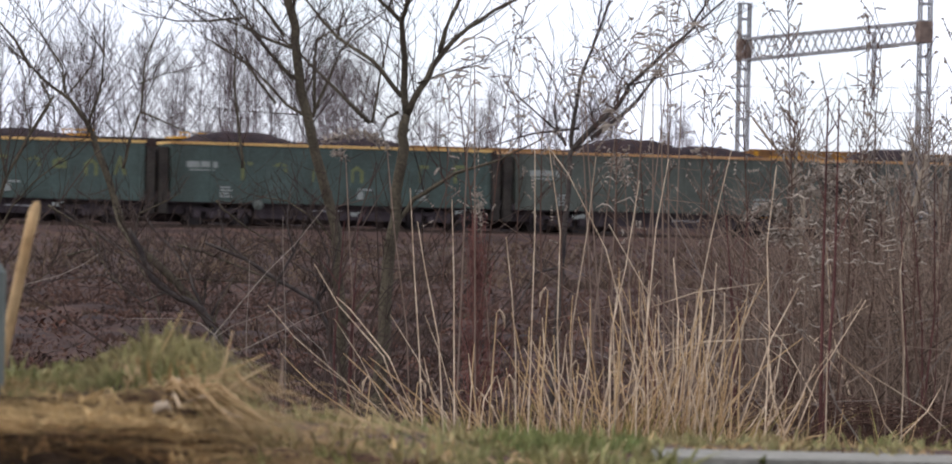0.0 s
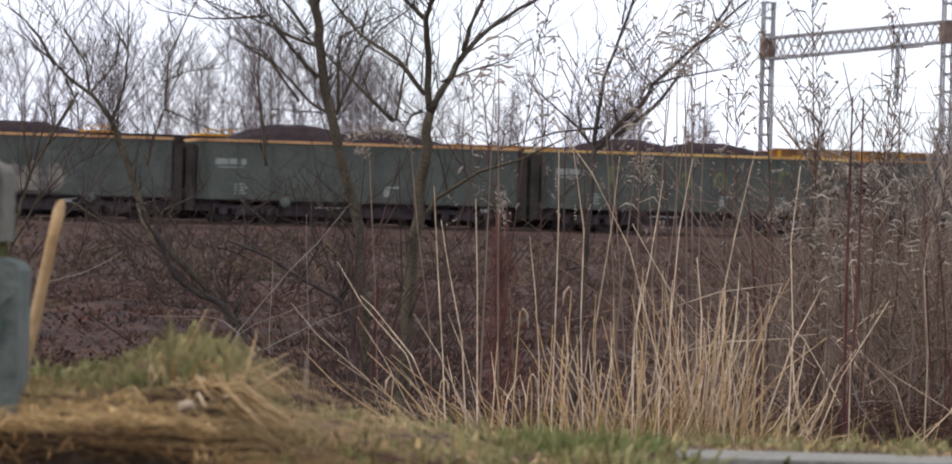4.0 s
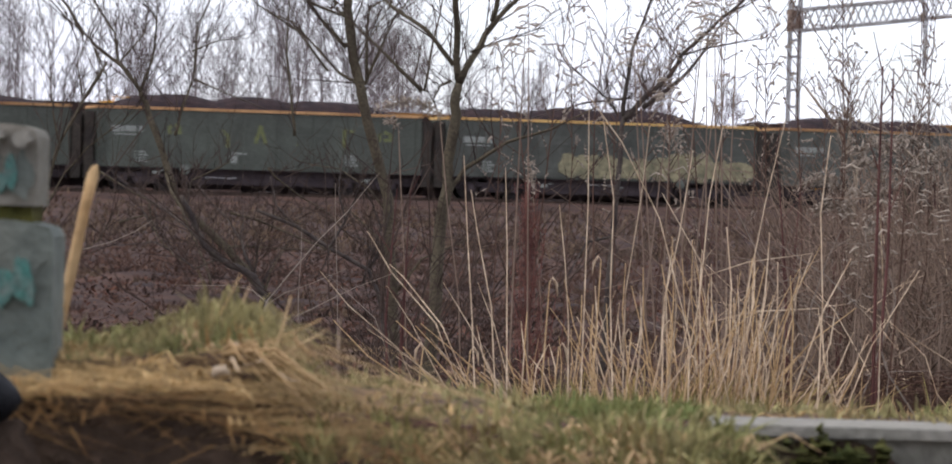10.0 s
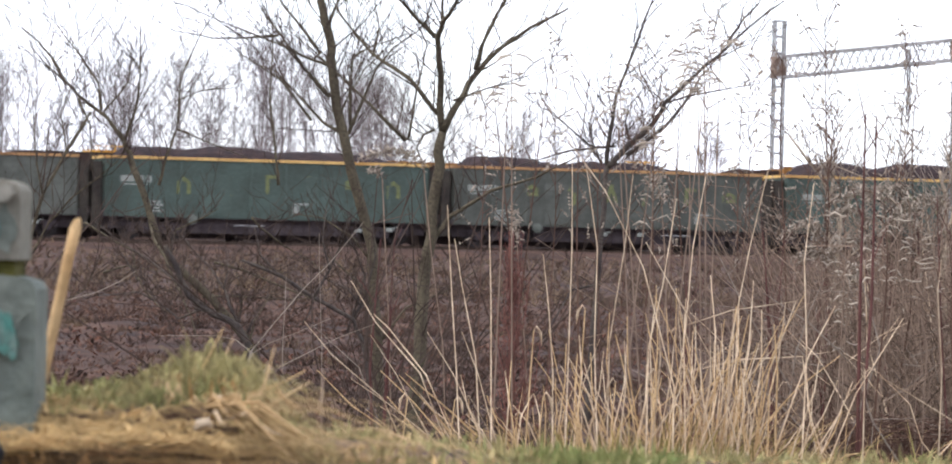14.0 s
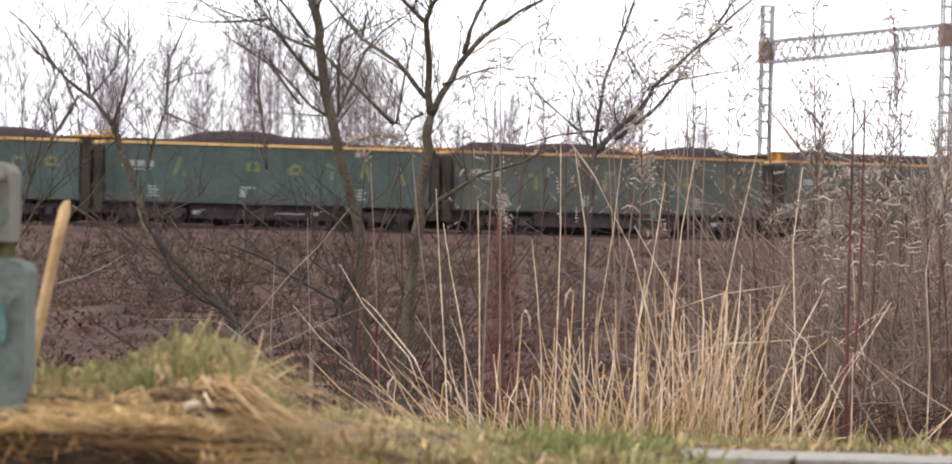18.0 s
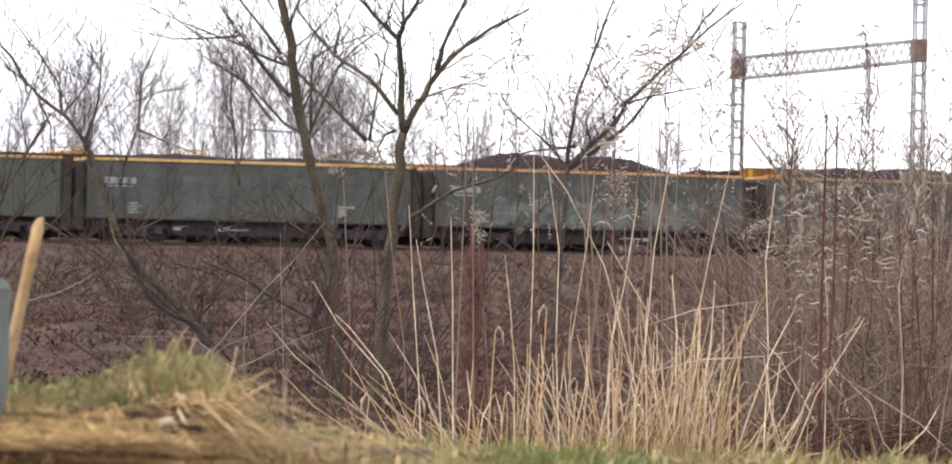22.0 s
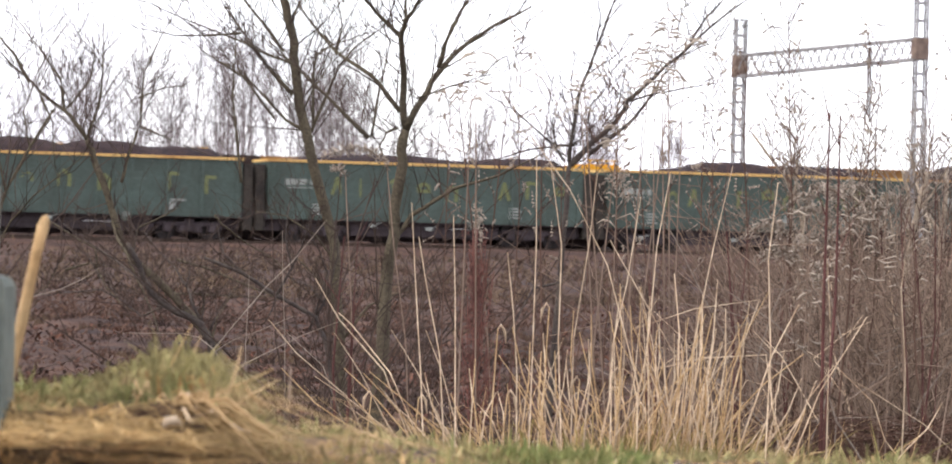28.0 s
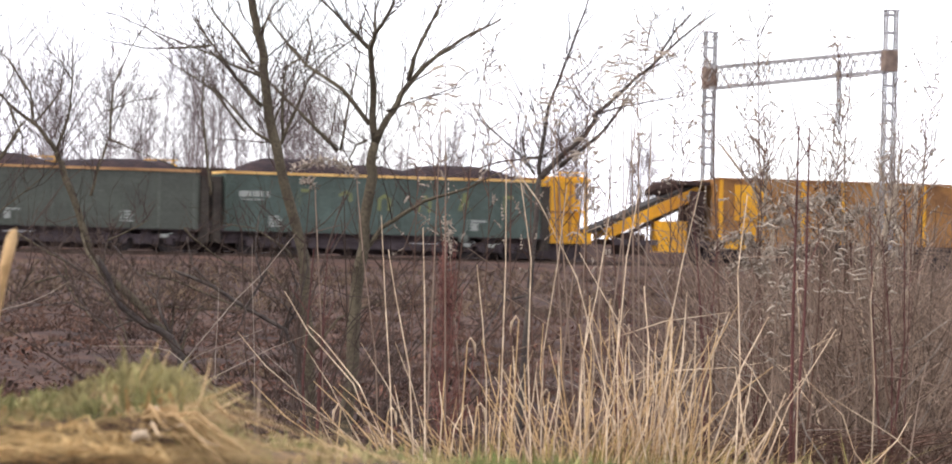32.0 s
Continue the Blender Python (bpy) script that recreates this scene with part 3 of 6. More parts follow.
def make_wagon(k, M, wheels):
    paint = GREENS[0] if k in TEAL_ONES else GREENS[2] if k in GREY_ONES else GREENS[1]
    words = {0: "teal-green", 1: "olive-green", 2: "faded grey-green"}[GREENS.index(paint)]
    extra = " with graffiti" if k in GRAFFITI else " with faded yellow letters" if k in LETTERED else ""
    w = thing("open_goods_wagon", f"{words} open wagon heaped with dark spoil{extra}", "railway wagon", group="wagons of the passing train")
    r = random.Random(100 + k)

    def add(name, material, x=0, y=0, z=0, rz=0, parent=w, key=None, label=""):
        o = part(name, M[key or name], material, parent, label)
        if material is not o.data.materials[0]:
            o.material_slots[0].link = "OBJECT"
            o.material_slots[0].material = material
        o.matrix_basis = pose(x, y, z, 0, 0, rz)
        return o

    add("side_wall", paint, 0, -1.36)
    add("side_wall", paint, 0, 1.36, 0, 180)
    add("end_wall", paint, -6.5)
    add("end_wall", paint, 6.5, 0, 0, 180)
    add("floor", RUST)
    for y in (-0.9, -0.3, 0.3, 0.9):
        add("end_post", paint, -6.5, y)
        add("end_post", paint, 6.5, y, 0, 180)
    add("rim", YELLOW_RIM if k in TEAL_ONES or k % 4 == 1 else RUSTY_RIM, label="yellow painted top rim" if k in TEAL_ONES or k % 4 == 1 else "rust-stained orange top rim")
    part("coal_load", HEAPS[k], COAL, w, "dark brown heaped spoil")
    for i in range(10):
        x = -6.3 + 1.4 * i
        if i < 10:
            add("stanchion", paint, x, -1.36, 0)
            add("stanchion", paint, x, 1.36, 0, 180)
    for x in (-2.1, 2.1):
        for d in (add("side_door", paint, x, -1.362, 0), add("side_door", paint, x, 1.362, 0, 180)):
            add("door_bar", paint, 0, 0, 1.28, parent=d)
            add("door_bar", paint, 0, 0, 2.3, parent=d)
            add("door_latch", paint, parent=d)
    # dark blocks added at both ends in place of the gap's shade
    add("end_bulkhead", GAP_SHADE, -6.57, label="added dark block standing in for shade in the coupling gap")
    add("end_bulkhead", GAP_SHADE, 6.57, 0, 0, 180, label="added dark block standing in for shade in the coupling gap")
    add("underframe", DARK)
    for x in (-4.5, 4.5):
        bf = add("bogie_frame", DARK, x)
        for y in (-1.0, 1.0):
            for dx in (-0.9, 0.9):
                add("axle_box", DARK, dx, y * 1.05, parent=bf)
            for dx in (-0.35, 0.35):
                add("spring", DARK, dx, y * 1.08, parent=bf)
        for dx in (-0.9, 0.9):
            wheels.append((k, x + dx, add("wheelset", STEEL, x + dx, 0, 0.46)))
    for sx, rz in ((-6.55, 180), (6.55, 0)):
        for y in (-0.87, 0.87):
            add("buffer_head", DARK, parent=add("buffer", DARK, sx, y, 1.05, rz))
        add("coupling_hook", DARK, sx, 0, 1.02, rz, key="coupling")
    add("end_ladder", paint, -6.45, -1.42, 1.0)
    for x in (-2.2, 2.4):
        add("air_tank", DARK, x, -0.7, 0.62, key="brake_cylinder")
    # dark box added in place of the shade below the floor
    add("hopper_door", DARK, 0, 0, 0)
    add("brake_cylinder", DARK, 0.8, -0.75, 0.7)
    # small pale pieces at random places below the frame
    for _ in range(2):
        add("brake_lever", WHITE, r.uniform(-5.6, 5.6), -1.34, r.uniform(0.5, 0.74), label="small pale fitting below the wagon frame")
    add("air_pipe", GALV, r.uniform(-3.5, 3.5), -1.3, r.uniform(0.5, 0.7), label="thin pale pipe below the wagon frame")
    add("round_plate", GRAF_G, r.choice((-3.0, 1.9, 3.3)), -1.36, 0.84, label="pale grey round brake plate")
    add("owner_marking", WHITE, -6.0 + r.uniform(0, 0.2), -1.366, 2.25, label="white illegible owner marking")
    add("data_panel", WHITE, -4.8 + r.uniform(-0.3, 0.3), -1.392, 1.1, label="white illegible data lines")
    if r.random() < 0.8:
        add("label_holder", WHITE, r.choice((1.0, -1.2, 3.6)), -1.40, 1.15)
    if r.random() < 0.5:
        add("data_panel", WHITE, 3.4, -1.392, 1.15)
    n = LETTERED.get(k, -2) + 2
    for i in range(n):
        add("painted_letter", FADED, -4.5 + 10.2 * (i + 0.5) / n + 0.3 + r.uniform(-0.15, 0.15), -1.372, 1.85 + r.uniform(-0.06, 0.14), key="painted_letter_form%d" % ((i * 3 + k + i // 3) % 4), label="faded yellow letter, illegible")
    if k in GRAFFITI:
        x, z, ln, ht, m, lab = GRAFFITI[k]
        for geo in graffiti_shapes(k, ln, ht):
            o = part("graffiti", geo, m, w, lab)
            o.location = (x, -1.42, z)
    return w


WAGONS, WHEELS = [], []


def make_train():
    M = wagon_meshes()
    for k in range(26):
        WAGONS.append(make_wagon(k, M, WHEELS))


make_train()

# how far the first coupling gap has gone along the track, time by time
RUN = [(0, -12.83), (2.5, -39.23), (6, -75.41), (7.5, -90.71), (9, -106.01), (11, -126.39), (13, -147.08), (14.5, -162.62), (17.5, -193.90), (19, -209.44), (21, -230.52), (23, -251.20), (25.5, -277.41), (28, -304.02), (30.5, -330.55), (32, -346.73)]


def run_at(t):
    for (a, p), (b, q) in zip(RUN, RUN[1:]):
        if t <= b:
            return p + (q - p) * (t - a) / (b - a)
    return RUN[-1][1]


def motions():
    for k, w in enumerate(WAGONS):
        walk(w, [(t, rail_pose(14.06 * k + s - 7.03, TRACK_1)) for t, s in RUN])
    step = 0.06
    for k, x, o in WHEELS:
        inside = [i * step for i in range(int(32 / step) + 1) if -24 < 14.06 * k + run_at(i * step) - 7.03 + x < 25]
        start = run_at(inside[0]) if inside else 0
        rows = [(0.0, pose(x, 0, 0.46))] if not inside or inside[0] > 0.05 else []
        angle = 0.0
        for t in inside:
            angle = math.degrees((run_at(t) - start) / 0.46)
            rows.append((t, pose(x, 0, 0.46, 0, angle, 0)))
        if rows[-1][0] < 31.97:
            rows.append((32.0, pose(x, 0, 0.46, 0, angle, 0)))
        walk(o, rows)


# ---- the yellow spoil-conveyor units parked on the far track ----
def parked_unit(x0, conveyor, label):
    """x0: where the hopper begins along the track; the inclined conveyor stands at its lower end."""
    w = thing("spoil_conveyor_wagon", label, "track machine", rail_pose(0, TRACK_2), "parked track machines")
    L = 13.5
    y0, y1 = -1.4, 1.4
    part("hopper_side", Soup().box(x0, x0 + L, y0, y0 + 0.06, 1.0, 3.6), ORANGE, w, "worn orange hopper side")
    part("hopper_side", Soup().box(x0, x0 + L, y1 - 0.06, y1, 1.0, 3.6), ORANGE, w, "worn orange hopper side")
    part("hopper_end", Soup().box(x0, x0 + 0.06, y0 + 0.06, y1 - 0.06, 1.0, 3.6), ORANGE, w)
    part("hopper_end", Soup().box(x0 + L - 0.06, x0 + L, y0 + 0.06, y1 - 0.06, 1.0, 3.6), ORANGE, w)
    part("hopper_floor", Soup().box(x0 + 0.06, x0 + L - 0.06, y0 + 0.06, y1 - 0.06, 2.6, 2.7), RUST, w)
    r = Soup().box(0, L, -0.06, 0, 3.604, 3.7)
    o = part("top_rail", r, ORANGE, w)
    o.location = (x0, y0, 0)
    post = Soup().box(-0.09, 0.09, -0.08, 0, 1.0, 3.6, 0.02).mesh("hopper_post")
    for i in range(8):
        o = part("hopper_post", post, YELLOW, w)
        o.location = (x0 + 0.3 + (L - 0.6) * i / 7, y0, 0)
    s = Soup()
    s.box(x0 - 4.4 if conveyor else x0, x0 + L, -1.2, -1.05, 0.75, 1.0).box(x0 - 4.4 if conveyor else x0, x0 + L, 1.05, 1.2, 0.75, 1.0)
    # deep centre block added to darken the view beneath the passing train
    s.box(x0, x0 + L, -0.3, 0.3, 0.1, 1.0)
    part("underframe", s, DARK, w)
    bg = Soup()
    for x in (-0.9, 0.9):
        for y in (-0.75, 0.75):
            bg.disc((x, y, 0.46), "y", 0.46, 0.12, 20)
    for y in (-1.0, 1.0):
        bg.box(-1.25, 1.25, y - 0.06, y + 0.06, 0.36, 0.68, 0.03)
    bm = bg.mesh("bogie")
    for x in (x0 + 1.0, x0 + L - 2.2):
        o = part("bogie", bm, DARK, w)
        o.location = (x, 0, 0)
    s = Soup()
    for i in range(40):
        x = x0 + 0.3 + (L - 0.6) * rng.random()
        s.tube([(x, U(-1.1, 1.1), 3.1), (x + U(-0.2, 0.2), U(-1, 1), 3.55)], [0.6, 0.15], 6)
    part("spoil_load", s, COAL, w, "dark spoil in the hopper")
    if conveyor:
        a, b = Vector((x0 - 4.6, 0, 0.98)), Vector((x0 - 0.5, 0, 2.85))
        for y in (-0.75, 0.75):
            s = Soup()
            for h in (0.0, 0.4):
                s.beam(a + Vector((0, y, h)), b + Vector((0, y, h)), 0.1)
            for i in range(7):
                p, q = a.lerp(b, i / 7), a.lerp(b, (i + 1) / 7)
                s.beam(p + Vector((0, y, 0)), q + Vector((0, y, 0.4)), 0.06)
            d = (b - a).normalized()
            up = Vector((0, 0, 0.33))
            p, q = a + Vector((0, y, 0.05)), b + Vector((0, y, 0.05))
            e = Vector((0, 0.015, 0))
            s.face_set([tuple(v) for v in (p - e, q - e, q - e + up, p - e + up, p + e, q + e, q + e + up, p + e + up)],
                       [(0, 1, 2, 3), (7, 6, 5, 4), (0, 4, 5, 1), (3, 2, 6, 7), (0, 3, 7, 4), (1, 5, 6, 2)])
            part("conveyor_girder", s, YELLOW, w, "yellow inclined conveyor girder")
        s = Soup()
        p, q = a + Vector((-1.3, 0, -0.15)), b + Vector((0.2, 0, 0.45))
        e = Vector((0, 0.7, 0))
        t = Vector((0, 0, 0.26))
        s.face_set([tuple(v) for v in (p - e, q - e, q + e, p + e, p - e + t, q - e + t, q + e + t, p + e + t)],
                   [(3, 2, 1, 0), (4, 5, 6, 7), (0, 1, 5, 4), (1, 2, 6, 5), (2, 3, 7, 6), (3, 0, 4, 7)])
        part("conveyor_belt", s, RUBBER, w, "dusty grey rubber conveyor belt")
        # dark bar along the underside of the girder
        part("return_belt", Soup().beam(a + Vector((0.5, 0, -0.12)), b + Vector((0, 0, -0.2)), 0.16), DARK, w, "dark bar under the girder")
        part("drive_unit", Soup().box(x0 - 3.9, x0 - 2.75, -0.7, 0.5, 0.35, 1.25, 0.1), RUST, w, "rust-brown drive unit")
        s = Soup()
        s.box(x0 - 1.2, x0 - 0.1, -1.2, 1.2, 3.35, 3.52, 0.05)
        s.tube([(x0 - 2.6, 0, 2.95), (x0 - 2.2, 0, 3.15), (x0 - 1.5, 0, 3.25), (x0 - 0.7, 0, 3.3)], [0.1, 0.3, 0.36, 0.2], 9)
        part("feed_hopper", s, RUST, w, "rust-dark feed chute heaped with spoil")
        s = Soup().box(x0 - 2.4, x0 - 1.1, -1.3, -0.2, 0.5, 1.8, 0.12)
        part("engine_box", s, YELLOW, w, "bright yellow machine housing")
        s = Soup().box(x0 - 1.05, x0 - 0.95, -1.3, -1.1, 0.6, 2.1).box(x0 - 0.9, x0 - 0.3, -1.1, 0.6, 0.9, 3.1)
        part("support_frame", s, RUST, w)
        part("tool_box", Soup().box(x0 + 0.5, x0 + 1.5, -1.5, -1.4, 0.7, 1.1, 0.02), YELLOW, w)
        part("tool_box", Soup().box(x0 + 2.2, x0 + 3.4, -1.5, -1.4, 0.7, 1.1, 0.02), ORANGE, w)
        s = Soup()
        for y in (-1.1, 1.1):
            s.box(x0 - 1.75, x0 - 1.6, y - 0.05, y + 0.05, 0.7, 1.05)
        part("lamp_bracket", s, WHITE, w)
        part("front_panel", Soup().box(x0 + 0.9, x0 + 2.3, -1.5, -1.4, 1.9, 3.4, 0.03), YELLOW, w, "bright yellow front panel")
        part("service_door", Soup().box(x0 + 1.2, x0 + 1.9, -1.46, -1.4, 1.05, 1.85, 0.02), YELLOW, w)
    return w


parked_unit(13.3, True, "yellow spoil conveyor wagon parked with its inclined conveyor lowered")


def parked_tender():
    """The unit next to it: a yellow box end that stands beyond the gap."""
    w = thing("yellow_track_machine", "tall bright yellow track machine parked on the far track", "track machine", rail_pose(0, TRACK_2), "parked track machines")
    part("end_cabin", Soup().box(5.6, 7.2, -1.4, 1.4, 0.75, 3.3, 0.12), YELLOW, w)
    part("cabin_roof", Soup().box(5.45, 7.85, -1.42, 1.42, 3.304, 3.45, 0.05), YELLOW, w)
    for y in (-1.36, 1.24):
        part("corner_post", Soup().box(7.6, 7.74, y, y + 0.12, 1.2, 3.3), YELLOW, w)
        part("handrail", Soup().box(7.204, 7.6, y, y + 0.06, 2.05, 2.13), YELLOW, w)
    part("end_platform", Soup().box(7.204, 7.95, -1.36, 1.36, 0.75, 1.2, 0.05), YELLOW, w)
    part("control_box", Soup().box(7.204, 7.5, -1.1, -0.3, 1.2, 2.6, 0.04), YELLOW, w, "yellow control cabinet")
    s = Soup().box(-7.5, 5.56, -1.4, 1.4, 0.75, 3.3, 0.12)
    part("body", s, RUST, w, "rust-brown machine body")
    part("body_rail", Soup().box(-7.5, 5.56, -1.4, 1.4, 3.304, 3.44), ORANGE, w)
    for x in (-16.0, -11.2, 6.3):
        s = Soup().box(x, x + 1.5, -1.2, 1.2, 3.454, 3.54, 0.1)
        for i in range(4):
            s.box(x + 0.2 + i * 0.35, x + 0.24 + i * 0.35, -1.25, -1.2, 3.46, 3.68)
        s.box(x + 0.1, x + 1.5, -1.25, -1.2, 3.68, 3.72)
        part("roof_box", s, YELLOW, w, "yellow roof housing")
    s = Soup().box(-19.0, -7.54, -1.4, 1.4, 0.75, 3.45, 0.12)
    part("rear_body", s, RUST, w, "rust-brown machine body")
    s = Soup()
    for x in (5.9, 6.4, 6.9):
        s.box(x, x + 0.08, -1.46, -1.4, 0.9, 3.28)
    s.box(5.75, 7.15, -1.462, -1.4, 2.0, 2.1)
    part("panel_ribs", s, ORANGE, w)
    # underframe drawn down as a dark block, standing for shade beneath the train
    s = Soup().box(-19, 7.6, -1.1, 1.1, 0.08, 0.745, 0.1)
    part("underframe", s, DARK, w)
    wh = Soup().disc((0, 0, 0.46), "y", 0.46, 0.12, 20).mesh("wheel")
    for x in (-17, -9, -3, 5):
        for dx in (-0.9, 0.9):
            for y in (-0.75, 0.75):
                o = part("wheel", wh, DARK, w)
                o.location = (x + dx, y, 0)


parked_tender()


# ---- the catenary gantry across the tracks ----
def lattice_mast(name, s0, off, top, side):
    p = FACE + AX * s0 + AN * off
    g = thing(name, "grey lattice steel mast of the catenary gantry", "mast", pose(p.x, p.y, 0, 0, 0, TURN), "gantry masts")
    base = ground_z(p.x, p.y) - 0.3
    for dx in (-0.22, 0.22):
        for dy in (-0.15, 0.15):
            w = 0.075
            part("leg", Soup().box(dx - w / 2, dx + w / 2, dy - w / 2, dy + w / 2, base, top), GALV, g)
    n = int((top - base) / 0.72)
    rung = Soup().box(-0.175, 0.175, -0.03, 0.03, -0.05, 0.05).mesh("batten")
    for i in range(1, n + 1):
        for dy in (-0.15, 0.15):
            o = part("batten", rung, GALV, g)
            o.location = (0, dy, base + i * 0.72)
    part("cap_plate", Soup().box(-0.3, 0.3, -0.22, 0.22, top, top + 0.05), GALV, g)
    return g


lattice_mast("gantry_mast", 18.33, -2.2, 11.35, 0)
lattice_mast("gantry_mast", 14.6, 9.0, 10.85, 0)


def gantry_beam():
    a = FACE + AX * 18.3 + AN * -2.2
    b = FACE + AX * 14.6 + AN * 9.0
    g = thing("gantry_beam", "grey lattice girder spanning the tracks between two masts", "gantry", Matrix.Identity(4))
    d = (b - a)
    n = 22
    cross = Vector((d.y, -d.x, 0)).normalized() * 0.22
    lo_a, hi_a, lo_b, hi_b = 8.9, 9.72, 8.42, 9.32
    for s in (-1, 1):
        for za, zb, nm in ((lo_a, lo_b, "lower_chord"), (hi_a, hi_b, "upper_chord")):
            p, q = a + cross * s + Vector((0, 0, za)), b + cross * s + Vector((0, 0, zb))
            part(nm, Soup().beam(p, q, 0.1), GALV, g)
        for i in range(n):
            t0, t1 = i / n, (i + 1) / n
            if i % 2:
                p = a + d * t0 + Vector((0, 0, hi_a + (hi_b - hi_a) * t0))
                q = a + d * t1 + Vector((0, 0, lo_a + (lo_b - lo_a) * t1))
            else:
                p = a + d * t0 + Vector((0, 0, lo_a + (lo_b - lo_a) * t0))
                q = a + d * t1 + Vector((0, 0, hi_a + (hi_b - hi_a) * t1))
            part("diagonal", Soup().beam(p + cross * s, q + cross * s, 0.045), GALV, g)
    for p, lo, hi in ((a, lo_a, hi_a), (b, lo_b, hi_b)):
        s = Soup().box(-0.3, 0.3, -0.26, 0.26, lo - 0.02, hi + 0.02, 0.04)
        o = part("end_bracket", s, GALV_RUST, g, "rust-stained end bracket")
        o.matrix_basis = pose(p.x, p.y, 0, 0, 0, TURN)
    # drop posts that carry the contact wire arms
    for f, low in ((0.255, 6.35),):
        p = a + d * f
        s = Soup()
        s.box(-0.06, 0.0, -0.05, 0.05, low, 9.4, 0.01).box(-0.16, -0.11, -0.04, 0.04, low + 0.3, 9.4).box(-0.11, -0.06, -0.03, 0.03, low + 1.2, low + 1.28)
        o = part("drop_post", s, GALV, g)
        o.matrix_basis = pose(p.x, p.y, 0, 0, 0, TURN)
    return g


gantry_beam()


def catenary():
    for name, off, z in (("catenary_wire", TRACK_1, 7.4), ("contact_wire", TRACK_1, 6.1)):
        p, q = FACE + AX * -300 + AN * off, FACE + AX * 400 + AN * off
        pts = [p.lerp(q, i / 60) + Vector((0, 0, z + (0.5 * math.cos(i * 1.3) if z > 7 else 0))) for i in range(61)]
        o = part(name, Soup().tube(pts, [0.008] * 61, 4), DARK)
        tagged(o, "thin dark overhead railway wire", "wire")


catenary()


# ---- bare trees ----
def side_twigs(s, pts, radii, depth, r, density, length, levels=2, spread=1.0):
    """Fine branching wood along a limb."""
    for i in range(len(pts) - 1):
        a, b = pts[i], pts[i + 1]
        seg = (b - a).length
        for _ in range(max(1, int(seg * density + r.random()))):
            t = r.random()
            p = a.lerp(b, t)
            d = (b - a).normalized()
            out = Vector((r.uniform(-1, 1) * spread, r.uniform(-0.8, 0.8), r.uniform(-0.15, 0.9))).normalized()
            d = (d * 0.8 + out).normalized()
            ln = length * r.uniform(0.4, 1.2)
            rr = max(0.0022, min(radii[i] * 0.45, 0.006 * ln + 0.0016))
            line = [p]
            for k in range(3):
                d = (d + Vector((r.uniform(-0.3, 0.3), r.uniform(-0.3, 0.3), r.uniform(-0.05, 0.3)))).normalized()
                line.append(line[-1] + d * ln / 3)
            rad = [rr, rr * 0.75, rr * 0.5, rr * 0.3]
            s.tube(line, rad, 3, cap=False)
            if levels > 1:
                side_twigs(s, line, rad, depth, r, density * 1.1, length * 0.4, levels - 1, spread)


def bare_tree(name, label, depth, limbs, radii, bark, seed, density=5, length=0.5, levels=2, twig=None):
    """limbs: lines of (x, z) at a distance; the first is the trunk. The depth of each limb wanders."""
    r = random.Random(seed)
    t = thing(name, label, "tree")
    first = limbs[0]
    gx = first[0][0]
    gz = ground_z(gx, depth)
    t.matrix_basis = pose(gx, depth, gz)
    o = Vector((gx, depth, gz))
    tw = Soup()
    for i, (line, rad) in enumerate(zip(limbs, radii)):
        dy = 0.0
        lean = 0 if i == 0 else r.uniform(-0.35, 0.35)
        pts = []
        for j, (x, z) in enumerate(line):
            pts.append(Vector((x, depth + dy, z)) - o)
            dy += lean * 0.4 if j else 0
        if i == 0:
            pts[0].z = min(pts[0].z, -0.05)
        # finer line between the given points
        fine, fr = [], []
        n = len(pts)
        for j in range(n - 1):
            a, b = pts[j], pts[j + 1]
            for k in range(3):
                f = k / 3
                fine.append(a.lerp(b, f) + (Vector((r.uniform(-1, 1), r.uniform(-1, 1), 0)) * rad * 0.35 if j + k else Vector()))
                fr.append(rad * (1 - 0.75 * (j + f) / (n - 1)) if i else rad * (1.25 - 0.45 * (j + f) / (n - 1)))
        fine.append(pts[-1]), fr.append(fr[-1] * 0.75)
        part("trunk" if i == 0 else "limb", Soup().tube(fine, fr, 8), bark, t, smooth=True)
        lo = len(fine) // 3 if i == 0 else 0
        low = sum(p[1] for p in line) / len(line) < 1.05
        side_twigs(tw, fine[lo:], fr[lo:], depth, r, density * (0.25 if i == 0 else 0.16 if low else 1), length * (0.8 if low else 1), levels)
    tagged(part("fine_branching", tw, twig or TWIG, t, "fine bare pale twigs" if twig else "fine bare dark twigs"), kind="stuff")
    return t


